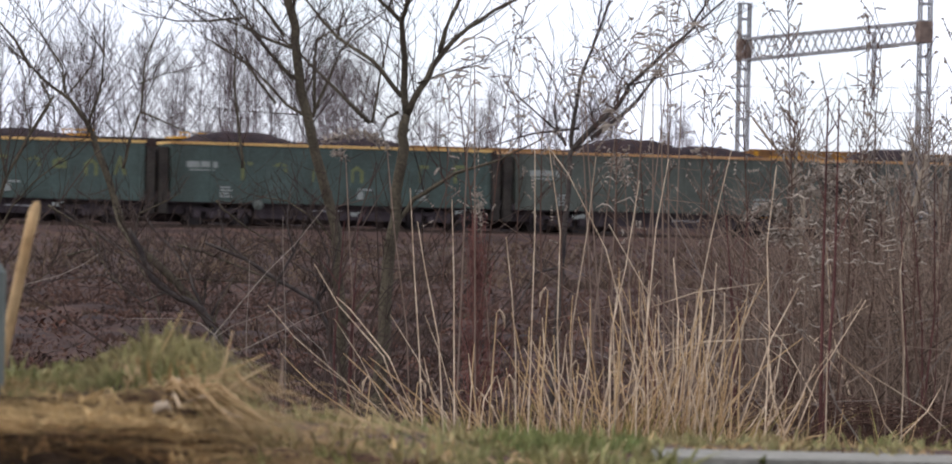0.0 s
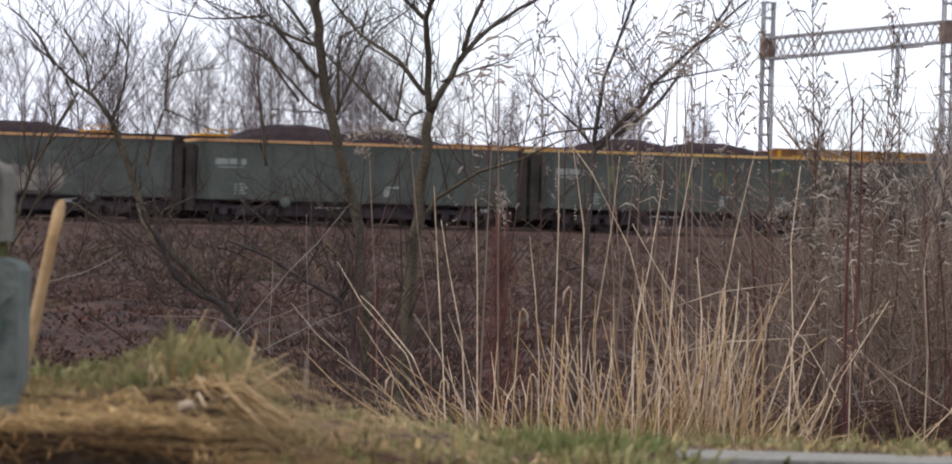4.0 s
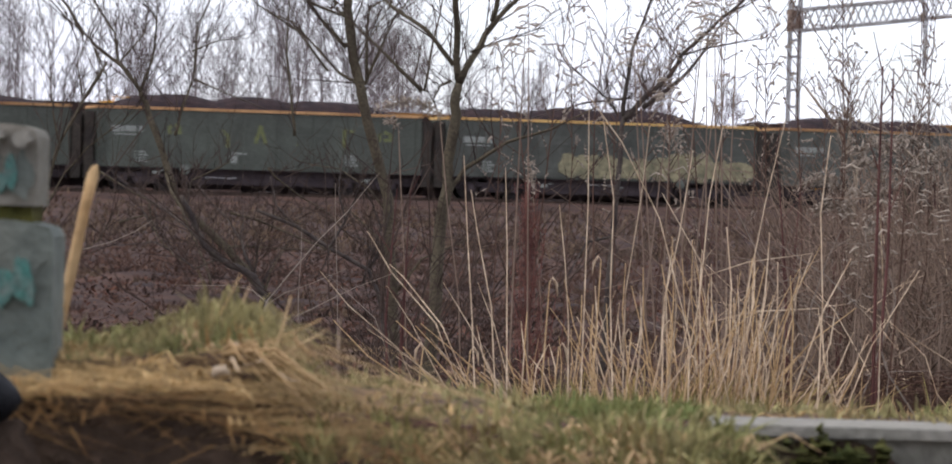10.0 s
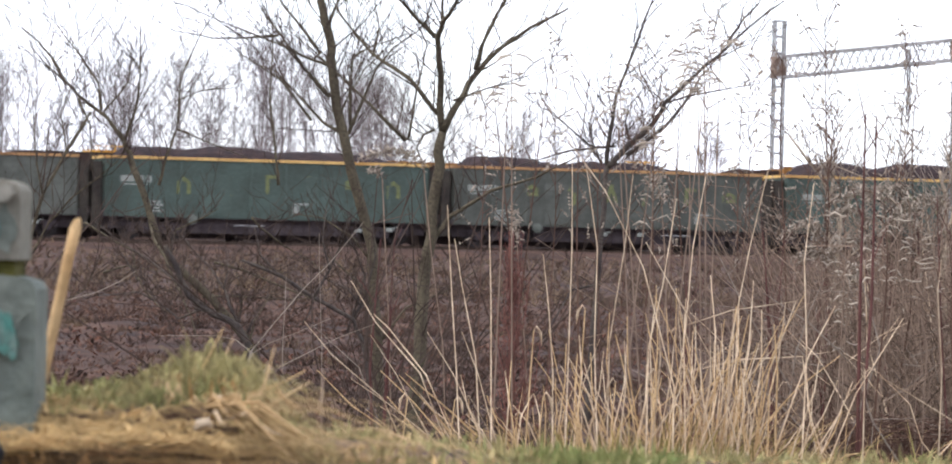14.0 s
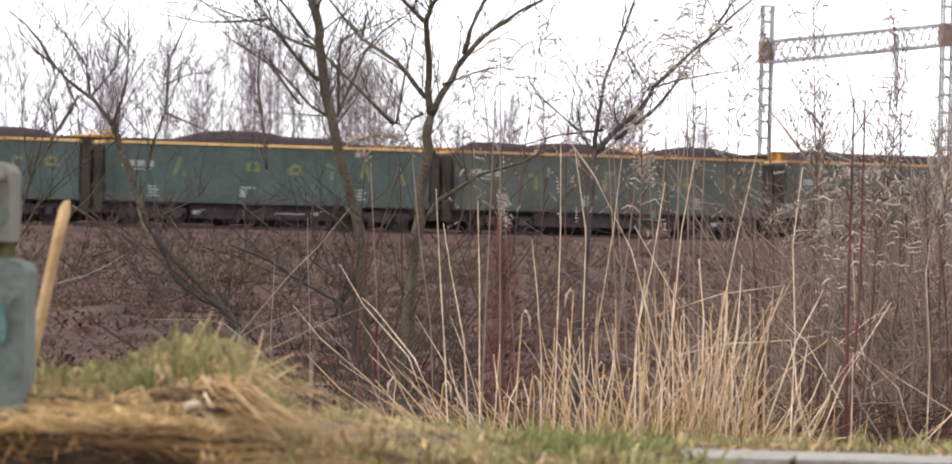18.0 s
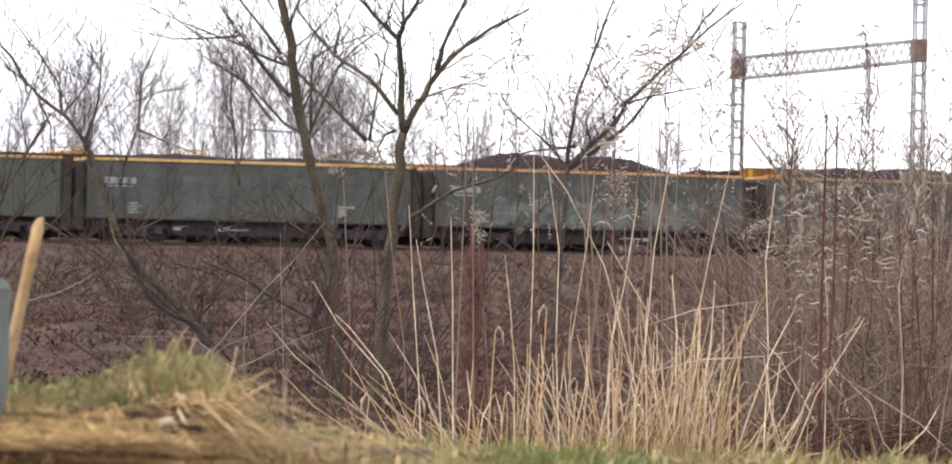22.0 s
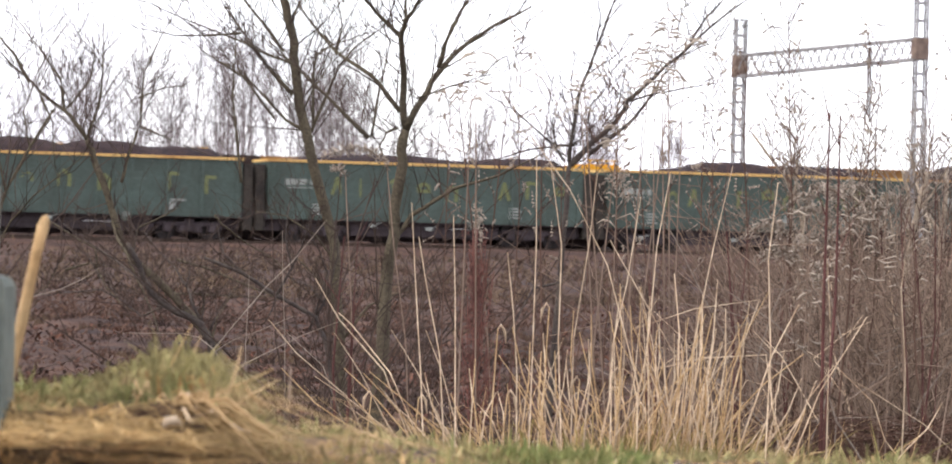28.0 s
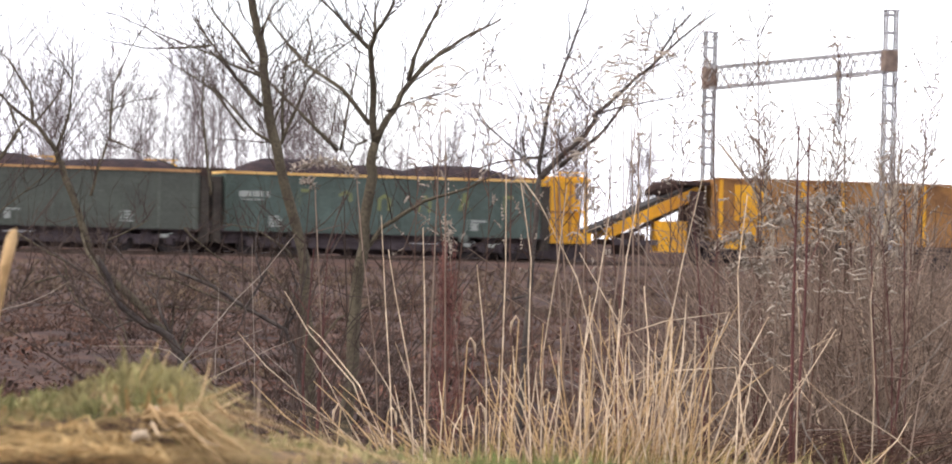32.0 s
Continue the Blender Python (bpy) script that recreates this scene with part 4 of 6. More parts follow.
bare_tree("bare_tree", "young bare tree with olive-grey bark and crowded upright limbs", 22, [
    [(-0.64, -0.28), (-0.70, 0.13), (-0.73, 0.61), (-0.77, 0.96), (-0.94, 1.61), (-0.99, 1.83), (-1.02, 2.03), (-1.04, 2.19), (-1.09, 2.34), (-1.15, 2.69)],
    [(-1.02, 1.81), (-1.15, 1.94), (-1.25, 2.07), (-1.36, 2.21), (-1.45, 2.33)],
    [(-0.94, 1.60), (-1.05, 1.66), (-1.21, 1.82), (-1.35, 1.96), (-1.49, 2.01)],
    [(-1.02, 1.98), (-1.19, 2.04), (-1.32, 2.10), (-1.60, 2.20), (-1.87, 2.31)],
    [(-1.08, 2.05), (-1.19, 2.20), (-1.31, 2.34), (-1.36, 2.43)],
    [(-0.91, 1.60), (-0.82, 1.83), (-0.76, 1.98), (-0.67, 2.09), (-0.52, 2.21)],
    [(-0.90, 1.63), (-0.91, 1.88), (-0.89, 2.04), (-0.78, 2.10), (-0.58, 2.17)],
    [(-0.78, 2.04), (-0.75, 2.20), (-0.78, 2.35)],
    [(-1.32, 2.15), (-1.52, 2.13), (-1.68, 2.12), (-1.94, 2.16)],
    [(-1.12, 1.67), (-1.30, 1.90), (-1.52, 2.03), (-1.60, 2.10)],
    [(-1.30, 1.30), (-1.32, 1.49), (-1.37, 1.82), (-1.36, 2.02), (-1.37, 2.24)],
    [(-1.04, 2.19), (-1.01, 2.30), (-0.97, 2.42)],
    [(-0.97, 1.69), (-0.91, 1.83), (-0.84, 1.96), (-0.79, 2.07)],
    [(-0.77, 0.89), (-0.88, 1.02), (-1.05, 1.12), (-1.22, 1.14)],
    [(-0.72, 0.55), (-0.83, 0.75), (-0.97, 0.88), (-1.08, 0.95)],
    [(-0.71, 0.41), (-0.56, 0.62), (-0.32, 0.73), (-0.08, 0.91)]],
    [0.027, 0.013, 0.01, 0.009, 0.01, 0.01, 0.009, 0.007, 0.008, 0.008, 0.009, 0.009, 0.007, 0.008, 0.008, 0.008], BARK_GREEN, 11, 2.7, 0.6)
bare_tree("bare_tree", "slender bare tree forking into two dark limbs", 20, [
    [(-0.48, -0.16), (-0.45, 0.09), (-0.43, 0.47), (-0.41, 0.81), (-0.39, 1.03), (-0.36, 1.40), (-0.34, 1.57)],
    [(-0.34, 1.57), (-0.36, 1.77), (-0.37, 2.04), (-0.35, 2.12), (-0.27, 2.24), (-0.25, 2.30)],
    [(-0.34, 1.57), (-0.27, 1.71), (-0.18, 1.88), (-0.07, 2.01), (0.10, 2.14), (0.30, 2.25)],
    [(-0.18, 1.89), (-0.13, 2.07), (-0.04, 2.25), (-0.01, 2.33)],
    [(-0.35, 2.12), (-0.36, 2.24), (-0.33, 2.32)],
    [(-0.38, 2.05), (-0.47, 2.13), (-0.57, 2.23), (-0.64, 2.30)],
    [(-0.37, 1.66), (-0.52, 1.84), (-0.72, 1.97), (-0.85, 2.12), (-0.94, 2.25)],
    [(-0.38, 1.58), (-0.44, 1.55), (-0.47, 1.48), (-0.44, 1.40)],
    [(-0.53, 1.52), (-0.71, 1.69), (-0.87, 1.84), (-1.06, 2.01)],
    [(-0.52, 1.52), (-0.48, 1.77), (-0.44, 1.98), (-0.43, 2.08)],
    [(-0.29, 1.73), (-0.11, 1.80), (0.10, 1.87)],
    [(-0.40, 0.97), (-0.30, 1.13), (-0.08, 1.27), (0.14, 1.34), (0.37, 1.46)]],
    [0.031, 0.02, 0.021, 0.014, 0.01, 0.013, 0.013, 0.008, 0.011, 0.007, 0.006, 0.014], BARK_GREEN, 12, 2.0, 0.5)
bare_tree("bare_tree", "bare tree with long limbs leaning over the bank", 24, [
    [(0.52, -0.14), (0.55, 0.39), (0.57, 0.80), (0.61, 1.45), (0.62, 1.52)],
    [(0.61, 1.51), (0.62, 1.69), (0.66, 1.92), (0.75, 2.19), (0.87, 2.52), (0.89, 2.59)],
    [(0.62, 1.49), (0.75, 1.63), (0.88, 1.75), (0.96, 1.89), (1.13, 2.06), (1.31, 2.22), (1.44, 2.35), (1.66, 2.52)],
    [(0.73, 1.56), (0.96, 1.74), (1.08, 1.89), (1.19, 2.07), (1.34, 2.26)],
    [(1.34, 2.27), (1.44, 2.43), (1.54, 2.54)],
    [(0.96, 1.89), (1.11, 1.94), (1.37, 1.99), (1.54, 2.02)],
    [(0.58, 1.51), (0.51, 1.61), (0.39, 1.71), (0.26, 1.82), (0.20, 1.84)],
    [(0.66, 1.62), (0.36, 1.58), (0.02, 1.47)],
    [(0.76, 2.26), (0.78, 2.41), (0.76, 2.51)],
    [(0.76, 1.61), (0.72, 1.77), (0.74, 1.87), (0.85, 2.01)],
    [(0.89, 1.79), (0.92, 1.96), (0.95, 2.11)],
    [(0.53, 1.56), (0.50, 1.76), (0.55, 1.95)],
    [(0.57, 0.76), (0.41, 0.72), (0.26, 0.45), (0.15, 0.23)]],
    [0.017, 0.015, 0.019, 0.014, 0.009, 0.007, 0.009, 0.009, 0.006, 0.007, 0.006, 0.006, 0.009], BARK_DARK, 13, 3.2, 0.55)
bare_tree("bare_tree", "leaning bare shrub tree with forked dark branches", 21, [
    [(-1.17, 0.09), (-1.36, 0.40), (-1.48, 0.55), (-1.65, 0.72), (-1.78, 0.83), (-1.89, 0.96), (-1.96, 1.19), (-2.06, 1.45), (-2.08, 1.50)],
    [(-2.08, 1.50), (-2.18, 1.63), (-2.34, 1.74), (-2.40, 1.80), (-2.56, 1.93)],
    [(-2.40, 1.80), (-2.49, 1.95), (-2.57, 2.04), (-2.66, 2.11)],
    [(-2.21, 1.67), (-2.23, 1.82), (-2.36, 1.99), (-2.51, 2.17)],
    [(-2.08, 1.51), (-2.02, 1.69), (-2.00, 1.88), (-2.00, 2.15)],
    [(-2.34, 1.73), (-2.27, 1.59), (-2.26, 1.33)],
    [(-1.89, 1.27), (-1.85, 1.43), (-1.80, 1.61), (-1.80, 1.86), (-1.73, 2.05), (-1.68, 2.18)],
    [(-1.80, 1.58), (-1.63, 1.51), (-1.39, 1.42)],
    [(-2.20, 1.66), (-2.07, 1.82), (-2.05, 1.96), (-2.08, 2.03)],
    [(-2.00, 1.88), (-2.07, 1.99), (-2.11, 2.03)],
    [(-1.81, 1.73), (-1.67, 1.79), (-1.47, 1.81)],
    [(-1.96, 1.19), (-1.93, 1.06), (-1.90, 0.97), (-1.83, 0.88), (-1.76, 0.74), (-1.67, 0.58), (-1.61, 0.41), (-1.57, 0.12)],
    [(-1.38, 0.42), (-1.35, 0.55), (-1.27, 0.71)],
    [(-1.64, 0.67), (-1.49, 0.68), (-1.32, 0.67), (-1.06, 0.67)],
    [(-2.02, 0.90), (-2.01, 0.81), (-1.95, 0.71), (-1.86, 0.62), (-1.78, 0.58)],
    [(-1.58, 0.86), (-1.42, 0.82), (-1.24, 0.75), (-1.05, 0.68), (-0.87, 0.60), (-0.74, 0.53)],
    [(-1.42, 0.87), (-1.29, 0.84), (-1.16, 0.80)],
    [(-1.38, 1.11), (-1.34, 1.06), (-1.21, 0.96), (-1.05, 0.87), (-0.93, 0.72)],
    [(-1.48, 0.51), (-1.43, 0.60), (-1.42, 0.71), (-1.45, 0.81)],
    [(-2.29, 1.06), (-2.12, 0.96), (-1.94, 0.87), (-1.82, 0.78)],
    [(-1.83, 0.88), (-1.79, 1.03), (-1.64, 1.10), (-1.56, 1.15)],
    [(-2.18, 0.79), (-2.05, 0.83), (-1.85, 0.80)]],
    [0.02, 0.013, 0.01, 0.009, 0.009, 0.007, 0.009, 0.006, 0.006, 0.005, 0.005, 0.01, 0.008, 0.007, 0.007, 0.007, 0.007, 0.007, 0.007, 0.007, 0.007, 0.007], BARK_GREEN, 14, 1.6, 0.45)

bare_tree("bare_shrub", "low bare shrub with dark forked crossing branches", 19, [
    [(-1.19, 0.30), (-1.25, 0.47), (-1.30, 0.56), (-1.37, 0.60), (-1.43, 0.62), (-1.55, 0.71), (-1.62, 0.85), (-1.67, 0.95)],
    [(-1.30, 0.56), (-1.35, 0.67), (-1.38, 0.74), (-1.46, 0.84), (-1.55, 0.92), (-1.62, 1.00)],
    [(-1.26, 0.53), (-1.22, 0.62), (-1.16, 0.73)],
    [(-1.37, 0.60), (-1.49, 0.64), (-1.60, 0.59), (-1.72, 0.68), (-1.79, 0.76), (-1.82, 0.89)],
    [(-1.72, 0.68), (-1.80, 0.72), (-1.95, 0.70), (-2.12, 0.68)],
    [(-1.55, 0.71), (-1.63, 0.79), (-1.75, 0.87), (-1.87, 0.94), (-1.95, 0.98), (-2.06, 1.06)],
    [(-1.43, 0.62), (-1.52, 0.65), (-1.49, 0.55)],
    [(-1.62, 0.85), (-1.64, 0.92), (-1.63, 1.01), (-1.60, 1.09)],
    [(-1.80, 0.77), (-1.87, 0.89), (-1.94, 0.91)],
    [(-1.38, 0.74), (-1.36, 0.83), (-1.37, 0.91)],
    [(-1.30, 0.56), (-1.29, 0.64), (-1.30, 0.73)]],
    [0.016, 0.009, 0.006, 0.007, 0.004, 0.006, 0.005, 0.005, 0.004, 0.004, 0.005], BARK_DARK, 16, 0.45, 0.3)

bare_tree("bare_shrub", "tangled bare shrub beside the two young trees", 20.5, [
    [(-0.64, 0.23), (-0.74, 0.44), (-0.80, 0.58), (-1.01, 0.69), (-1.19, 0.80), (-1.40, 0.88)],
    [(-1.01, 0.69), (-0.93, 0.84), (-0.86, 1.00), (-0.82, 1.15)],
    [(-1.01, 0.69), (-1.03, 0.61), (-1.08, 0.53)],
    [(-0.80, 0.58), (-0.73, 0.72), (-0.69, 0.91), (-0.71, 1.09)],
    [(-1.19, 0.80), (-1.30, 0.91), (-1.34, 1.06)],
    [(-0.93, 0.84), (-0.97, 0.99), (-0.96, 1.18)],
    [(-0.83, 0.51), (-0.74, 0.81), (-0.79, 0.94), (-0.84, 1.02)],
    [(-0.75, 0.64), (-0.83, 0.74), (-0.93, 0.78)]],
    [0.011, 0.008, 0.006, 0.008, 0.006, 0.006, 0.007, 0.006], BARK_DARK, 17, 0.4, 0.3)

bare_tree("bare_sapling", "thin bare sapling with pale brown twigs at the post", 17, [
    [(-2.226, 0.128), (-2.157, 0.609), (-2.099, 0.930), (-2.038, 1.171), (-1.936, 1.360), (-1.834, 1.536)],
    [(-2.110, 0.850), (-2.008, 1.039), (-1.904, 1.148), (-1.695, 1.313), (-1.566, 1.476)],
    [(-2.038, 1.171), (-2.068, 1.304), (-2.099, 1.463), (-2.131, 1.675)],
    [(-1.936, 1.360), (-1.967, 1.519), (-1.918, 1.707), (-1.949, 1.866)],
    [(-2.157, 0.609), (-1.973, 0.667), (-1.841, 0.750), (-1.740, 0.939)]],
    [0.0075, 0.005, 0.005, 0.004, 0.004], BARK_GREEN, 15, 2.6, 0.5)


def far_trees():
    """Thin upright trees behind the railway."""
    r = random.Random(5)
    for i in range(96):
        px = r.uniform(-160, 640) if i < 70 else r.uniform(640, 1160)
        d = r.uniform(176, 215)
        x = (px - 784) * d / 6385
        g = ground_z(x, d)
        top = (1.0 + (393 - 22 * (784 - px) / 784 * 0.0 - (r.uniform(90, 190) if i < 70 else r.uniform(150, 235))) * d / 6385) - (px - 784) * 0.024 * d / 6385
        if 380 < px < 600:
            top += r.uniform(0.3, 1.6)
        t = thing("bare_poplar", "slim bare tree, greyed by painted haze, among others behind the railway", "tree", pose(x, d, g), "trees behind the railway")
        h = top - g
        line = [Vector((0, 0, -0.2))]
        for k in range(5):
            line.append(Vector((line[-1].x + r.uniform(-0.1, 0.1) * h * 0.15, r.uniform(-0.2, 0.2), h * (k + 1) / 5)))
        rad = [0.055, 0.05, 0.042, 0.03, 0.02, 0.01]
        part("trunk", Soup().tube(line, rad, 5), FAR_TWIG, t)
        s = Soup()
        for k in range(34):
            f = r.uniform(0.15, 0.95)
            p = line[int(f * 5)].lerp(line[int(f * 5) + 1], f * 5 - int(f * 5))
            ln = h * r.uniform(0.12, 0.32)
            q = p + Vector((r.uniform(-0.9, 0.9), r.uniform(-0.3, 0.3), 1)).normalized() * ln
            m = p.lerp(q, 0.5) + Vector((r.uniform(-0.2, 0.2), 0, 0))
            s.tube([p, m, q], [0.016, 0.012, 0.007], 3, cap=False)
            for _ in range(6):
                e = p.lerp(q, r.uniform(0.2, 1))
                s.tube([e, e + Vector((r.uniform(-0.7, 0.7), r.uniform(-0.3, 0.3), r.uniform(0.2, 1.0))) * ln * 0.45], [0.009, 0.006], 3, cap=False)
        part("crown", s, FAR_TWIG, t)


far_trees()


# ---- scrub in the hollow and on the bank ----
def scrub():
    """Patches of tangled stems; thicker and taller where the patches are."""
    r = random.Random(9)
    for name, mt, count, lo, hi, lab in (("dead_scrub", SCRUB, 4500, 0.06, 0.3, "tangled brown leafless undergrowth on the bank"),
                                         ("withered_grass", BANK_GRASS, 7000, 0.1, 0.4, "matted pale brown withered grass below the railway"),
                                         ("bramble_arches", TWIG, 60, 0.35, 1.0, "dark arching bramble canes in the hollow")):
        s = Soup()
        done = 0
        while done < count:
            d = 1 / r.uniform(1 / 146, 1 / (60 if mt is BANK_GRASS else 44 if mt is SCRUB else 16))
            x = r.uniform(-0.155, 0.155) * d
            patch = 0.5 + 0.9 * noise.noise(Vector((x * 0.55, d * 0.16, 3.0 if mt is SCRUB else 8.0)))
            done += 1
            if r.random() > patch + 0.25:
                continue
            z = ground_z(x, d)
            h = r.uniform(lo, hi) * (0.45 + 0.8 * max(0.0, patch)) * (1.0 if d < 60 else 0.7)
            lean = 0.6 if mt is not TWIG else 1.6
            top = Vector((x + r.uniform(-lean, lean) * h, d + r.uniform(-0.4, 0.4), z + h * (1 if mt is not TWIG else 0.6)))
            p = Vector((x, d, z - 0.03))
            m = p.lerp(top, 0.5) + Vector((r.uniform(-0.15, 0.15), 0, r.uniform(-0.02, 0.2) * h))
            w = max(0.0026, 0.00015 * d) * r.uniform(0.6, 2.0)
            s.tube([p, m, top], [w, w * 0.8, w * 0.4], 3, cap=False)
            for _ in range(3 if mt is SCRUB else 1):
                e = m.lerp(top, r.random())
                s.tube([e, e + Vector((r.uniform(-0.6, 0.6), r.uniform(-0.2, 0.2), r.uniform(-0.3, 0.5))) * h * 0.7], [w * 0.6, w * 0.3], 3, cap=False)
        tagged(part(name, s, mt), lab, "scrub", kind="stuff")


scrub()


def litter():
    """Soft clumps of dead leaves and grass over the hollow and the bank, each kind in its own drifts."""
    r = random.Random(19)
    # single dead leaves, close together, in the hollow before the bank
    for name, mt, n, seed in (("fallen_leaves", SCRUB, 22000, 2.0), ("dark_fallen_leaves", DARK_SCRUB, 11000, 5.0), ("rust_brown_fallen_leaves", RUST_LEAF, 11000, 14.0)):
        s = Soup()
        for _ in range(n):
            d = 1 / r.uniform(1 / 60, 1 / 14.5)
            x = r.uniform(-0.15, 0.15) * d
            if noise.noise(Vector((x * 1.6, d * 0.5, seed))) < r.uniform(-0.3, 0.25):
                continue
            z = ground_z(x, d) + r.uniform(0.0, 0.05)
            ln, a, up = r.uniform(0.03, 0.06) * (0.6 + d / 50), r.uniform(0, 6.28), r.uniform(-0.2, 0.9)
            s.blade((x, d, z), (x + ln * math.cos(a), d + ln * math.sin(a), z + ln * up), ln * 0.45, droop=ln * 0.25)
        tagged(part(name, s, mt), name.replace("_", " ") + " strewn thickly over the hollow", "leaves", kind="stuff")
    for name, mt, n, seed, lab in (("leaf_litter", SCRUB, 1500, 1.0, "matted brown dead leaves in drifts over the rough bank"),
                                   ("dark_undergrowth", DARK_SCRUB, 1300, 11.0, "dark matted undergrowth in drifts over the hollow"),
                                   ("matted_grass", BANK_GRASS, 1300, 6.0, "matted pale brown grass in drifts over the bank")):
        s = Soup()
        for _ in range(n):
            d = 1 / r.uniform(1 / 135, 1 / 14)
            x = r.uniform(-0.155, 0.155) * d
            if noise.noise(Vector((x * 0.45, d * 0.07, seed))) < r.uniform(-0.35, 0.3):
                continue
            z = ground_z(x, d)
            k = 0.6 + d / 55
            wide, tall = r.uniform(0.1, 0.3) * k, r.uniform(0.05, 0.13) * k
            for _ in range(34):
                u = r.gauss(0, 0.45)
                bx, by = x + u * wide, d + r.gauss(0, 0.4) * wide
                h = tall * max(0.2, 1 - u * u) * r.uniform(0.4, 1.0)
                s.blade((bx, by, z - 0.02), (bx + r.gauss(0, 0.8) * h, by - r.uniform(-0.5, 1) * h, z + h), r.uniform(0.004, 0.009) * k, droop=h * 0.3 * r.random())
        tagged(part(name, s, mt), lab, "litter", kind="stuff")


litter()


# ---- the verge before the camera ----
def kerb():
    g = thing("concrete_kerb", "weathered concrete kerb slab with dark mossy soil banked against it", "kerb", pose(0.69, 5.115, 0.1))
    part("slab", Soup().box(-0.42, 0.9, -0.055, 0.12, 0.0, 0.592, 0.01), CONCRETE, g, "weathered concrete face")
    # top strip in paler concrete: light on the kerb's top put into colour
    part("coping", Soup().box(-0.43, 0.91, -0.07, 0.12, 0.593, 0.607, 0.008), PALE_CONC, g, "coping strip painted paler for the light on the kerb's top")
    r = random.Random(3)
    h = thing("banked_soil", "dark mossy soil heaped against the kerb", "soil", pose(0.40, 5.03, 0.1))
    s = Soup()
    nx = 34
    for i in range(nx + 1):
        x = -0.2 + 0.4 * i / nx
        top = 0.589 - 0.1 * smooth_step(0.05, 0.19, x) + 0.012 * noise.noise(Vector((x * 22, 3, 1)))
        for j in range(6):
            f = j / 5
            s.v.append((x, 0.026 - 0.09 * (1 - f) ** 0.7 + 0.008 * noise.noise(Vector((x * 30, f * 6, 2))), top * f))
    for i in range(nx):
        for j in range(5):
            k = i * 6 + j
            s.f.append((k, k + 6, k + 7, k + 1))
    part("soil", s, SOIL, h, smooth=True)
    s = Soup()
    for i in range(420):
        x, k = r.gauss(0.035, 0.055) if i % 3 else r.uniform(-0.18, 0.1), r.uniform(0.3, 1.0)
        z = 0.545 - 0.08 * smooth_step(0.05, 0.19, x) + r.gauss(0.0, 0.022)
        s.tube([(x, 0.012, z - 0.01 * k), (x + r.uniform(-0.008, 0.008), -0.008 - 0.014 * k, z), (x, 0.012, z + 0.01 * k)], [0.004 * k, 0.012 * k, 0.004 * k], 6)
    tagged(part("moss", s, MOSS, h, "dark olive moss cushions"), kind="stuff")


kerb()


def marker_post():
    gz = ground_z(-0.653, 4.76)
    g = thing("concrete_marker_post", "weathered grey concrete post in two blocks with flaking teal paint", "post", pose(-0.653, 4.76, gz - 0.008))

    def block(half, z0, z1, dome, n=9):
        s = Soup()
        prof = []
        for i in range(n):
            a = math.pi * i / (n - 1)
            prof.append((half * math.cos(a) if 0 < i < n - 1 else half * (1 if i == 0 else -1), z1 - dome + dome * math.sin(a) ** 0.7))
        ring = [(half, z0)] + prof + [(-half, z0)]
        m = len(ring)
        d = 0.06
        s.face_set([(x, -d, z) for x, z in ring] + [(x, d, z) for x, z in ring],
                   [tuple(range(m)), tuple(reversed(range(m, 2 * m)))] + [(i, i + m, (i + 1) % m + m, (i + 1) % m) for i in range(m)])
        return s

    part("lower_block", block(0.0885, -0.1, 0.959 - gz, 0.02), POST_CONC, g)
    part("joint", Soup().box(-0.06, 0.06, -0.05, 0.05, 0.945 - gz, 0.981 - gz), MOSS, g, "mossy joint between the blocks")
    part("upper_block", block(0.066, 0.975 - gz, 1.0754 - gz, 0.016), CONCRETE, g, "pale weathered upper block")
    r = random.Random(8)

    def patch(name, x, z, w, h, mt, lab, proud):
        n = 16
        ring = []
        for i in range(n):
            t = 2 * math.pi * i / n
            k = r.uniform(0.75, 1.15)
            ring.append((x + w * k * math.cos(t), z - gz + h * k * math.sin(t)))
        s = Soup()
        s.face_set([(a, -0.0605 - proud, c) for a, c in ring] + [(a, -0.055, c) for a, c in ring],
                   [tuple(range(n))] + [(i, i + n, (i + 1) % n + n, (i + 1) % n) for i in range(n)])
        part(name, s, mt, g, lab)

    for i, (x, z, w, h) in enumerate(((0.0, 1.02, 0.022, 0.034), (-0.035, 1.0, 0.02, 0.03), (0.048, 1.012, 0.014, 0.03), (0.03, 0.90, 0.05, 0.02), (-0.02, 0.82, 0.05, 0.03))):
        patch("soot_stain", x, z, w, h, POST_CONC, "grey weather stain", 0.001 * i)
    for i, (x, z, w, h) in enumerate(((0.034, 1.016, 0.008, 0.026), (0.024, 1.004, 0.006, 0.014), (0.05, 0.885, 0.012, 0.03), (0.028, 0.875, 0.014, 0.026), (0.004, 0.882, 0.012, 0.03), (-0.02, 0.872, 0.014, 0.024), (0.062, 0.872, 0.006, 0.02))):
        patch("paint_flake", x, z, w, h, TEAL, "flaking teal paint", 0.006 + 0.001 * i)
    for i, (x, z, w, h) in enumerate(((0.0, 1.063, 0.03, 0.008), (0.048, 1.056, 0.012, 0.01), (-0.04, 1.058, 0.02, 0.01), (0.012, 1.046, 0.008, 0.012))):
        patch("lime_streak", x, z, w, h, PALE_CONC, "whitish lime stain", 0.014 + 0.001 * i)


marker_post()


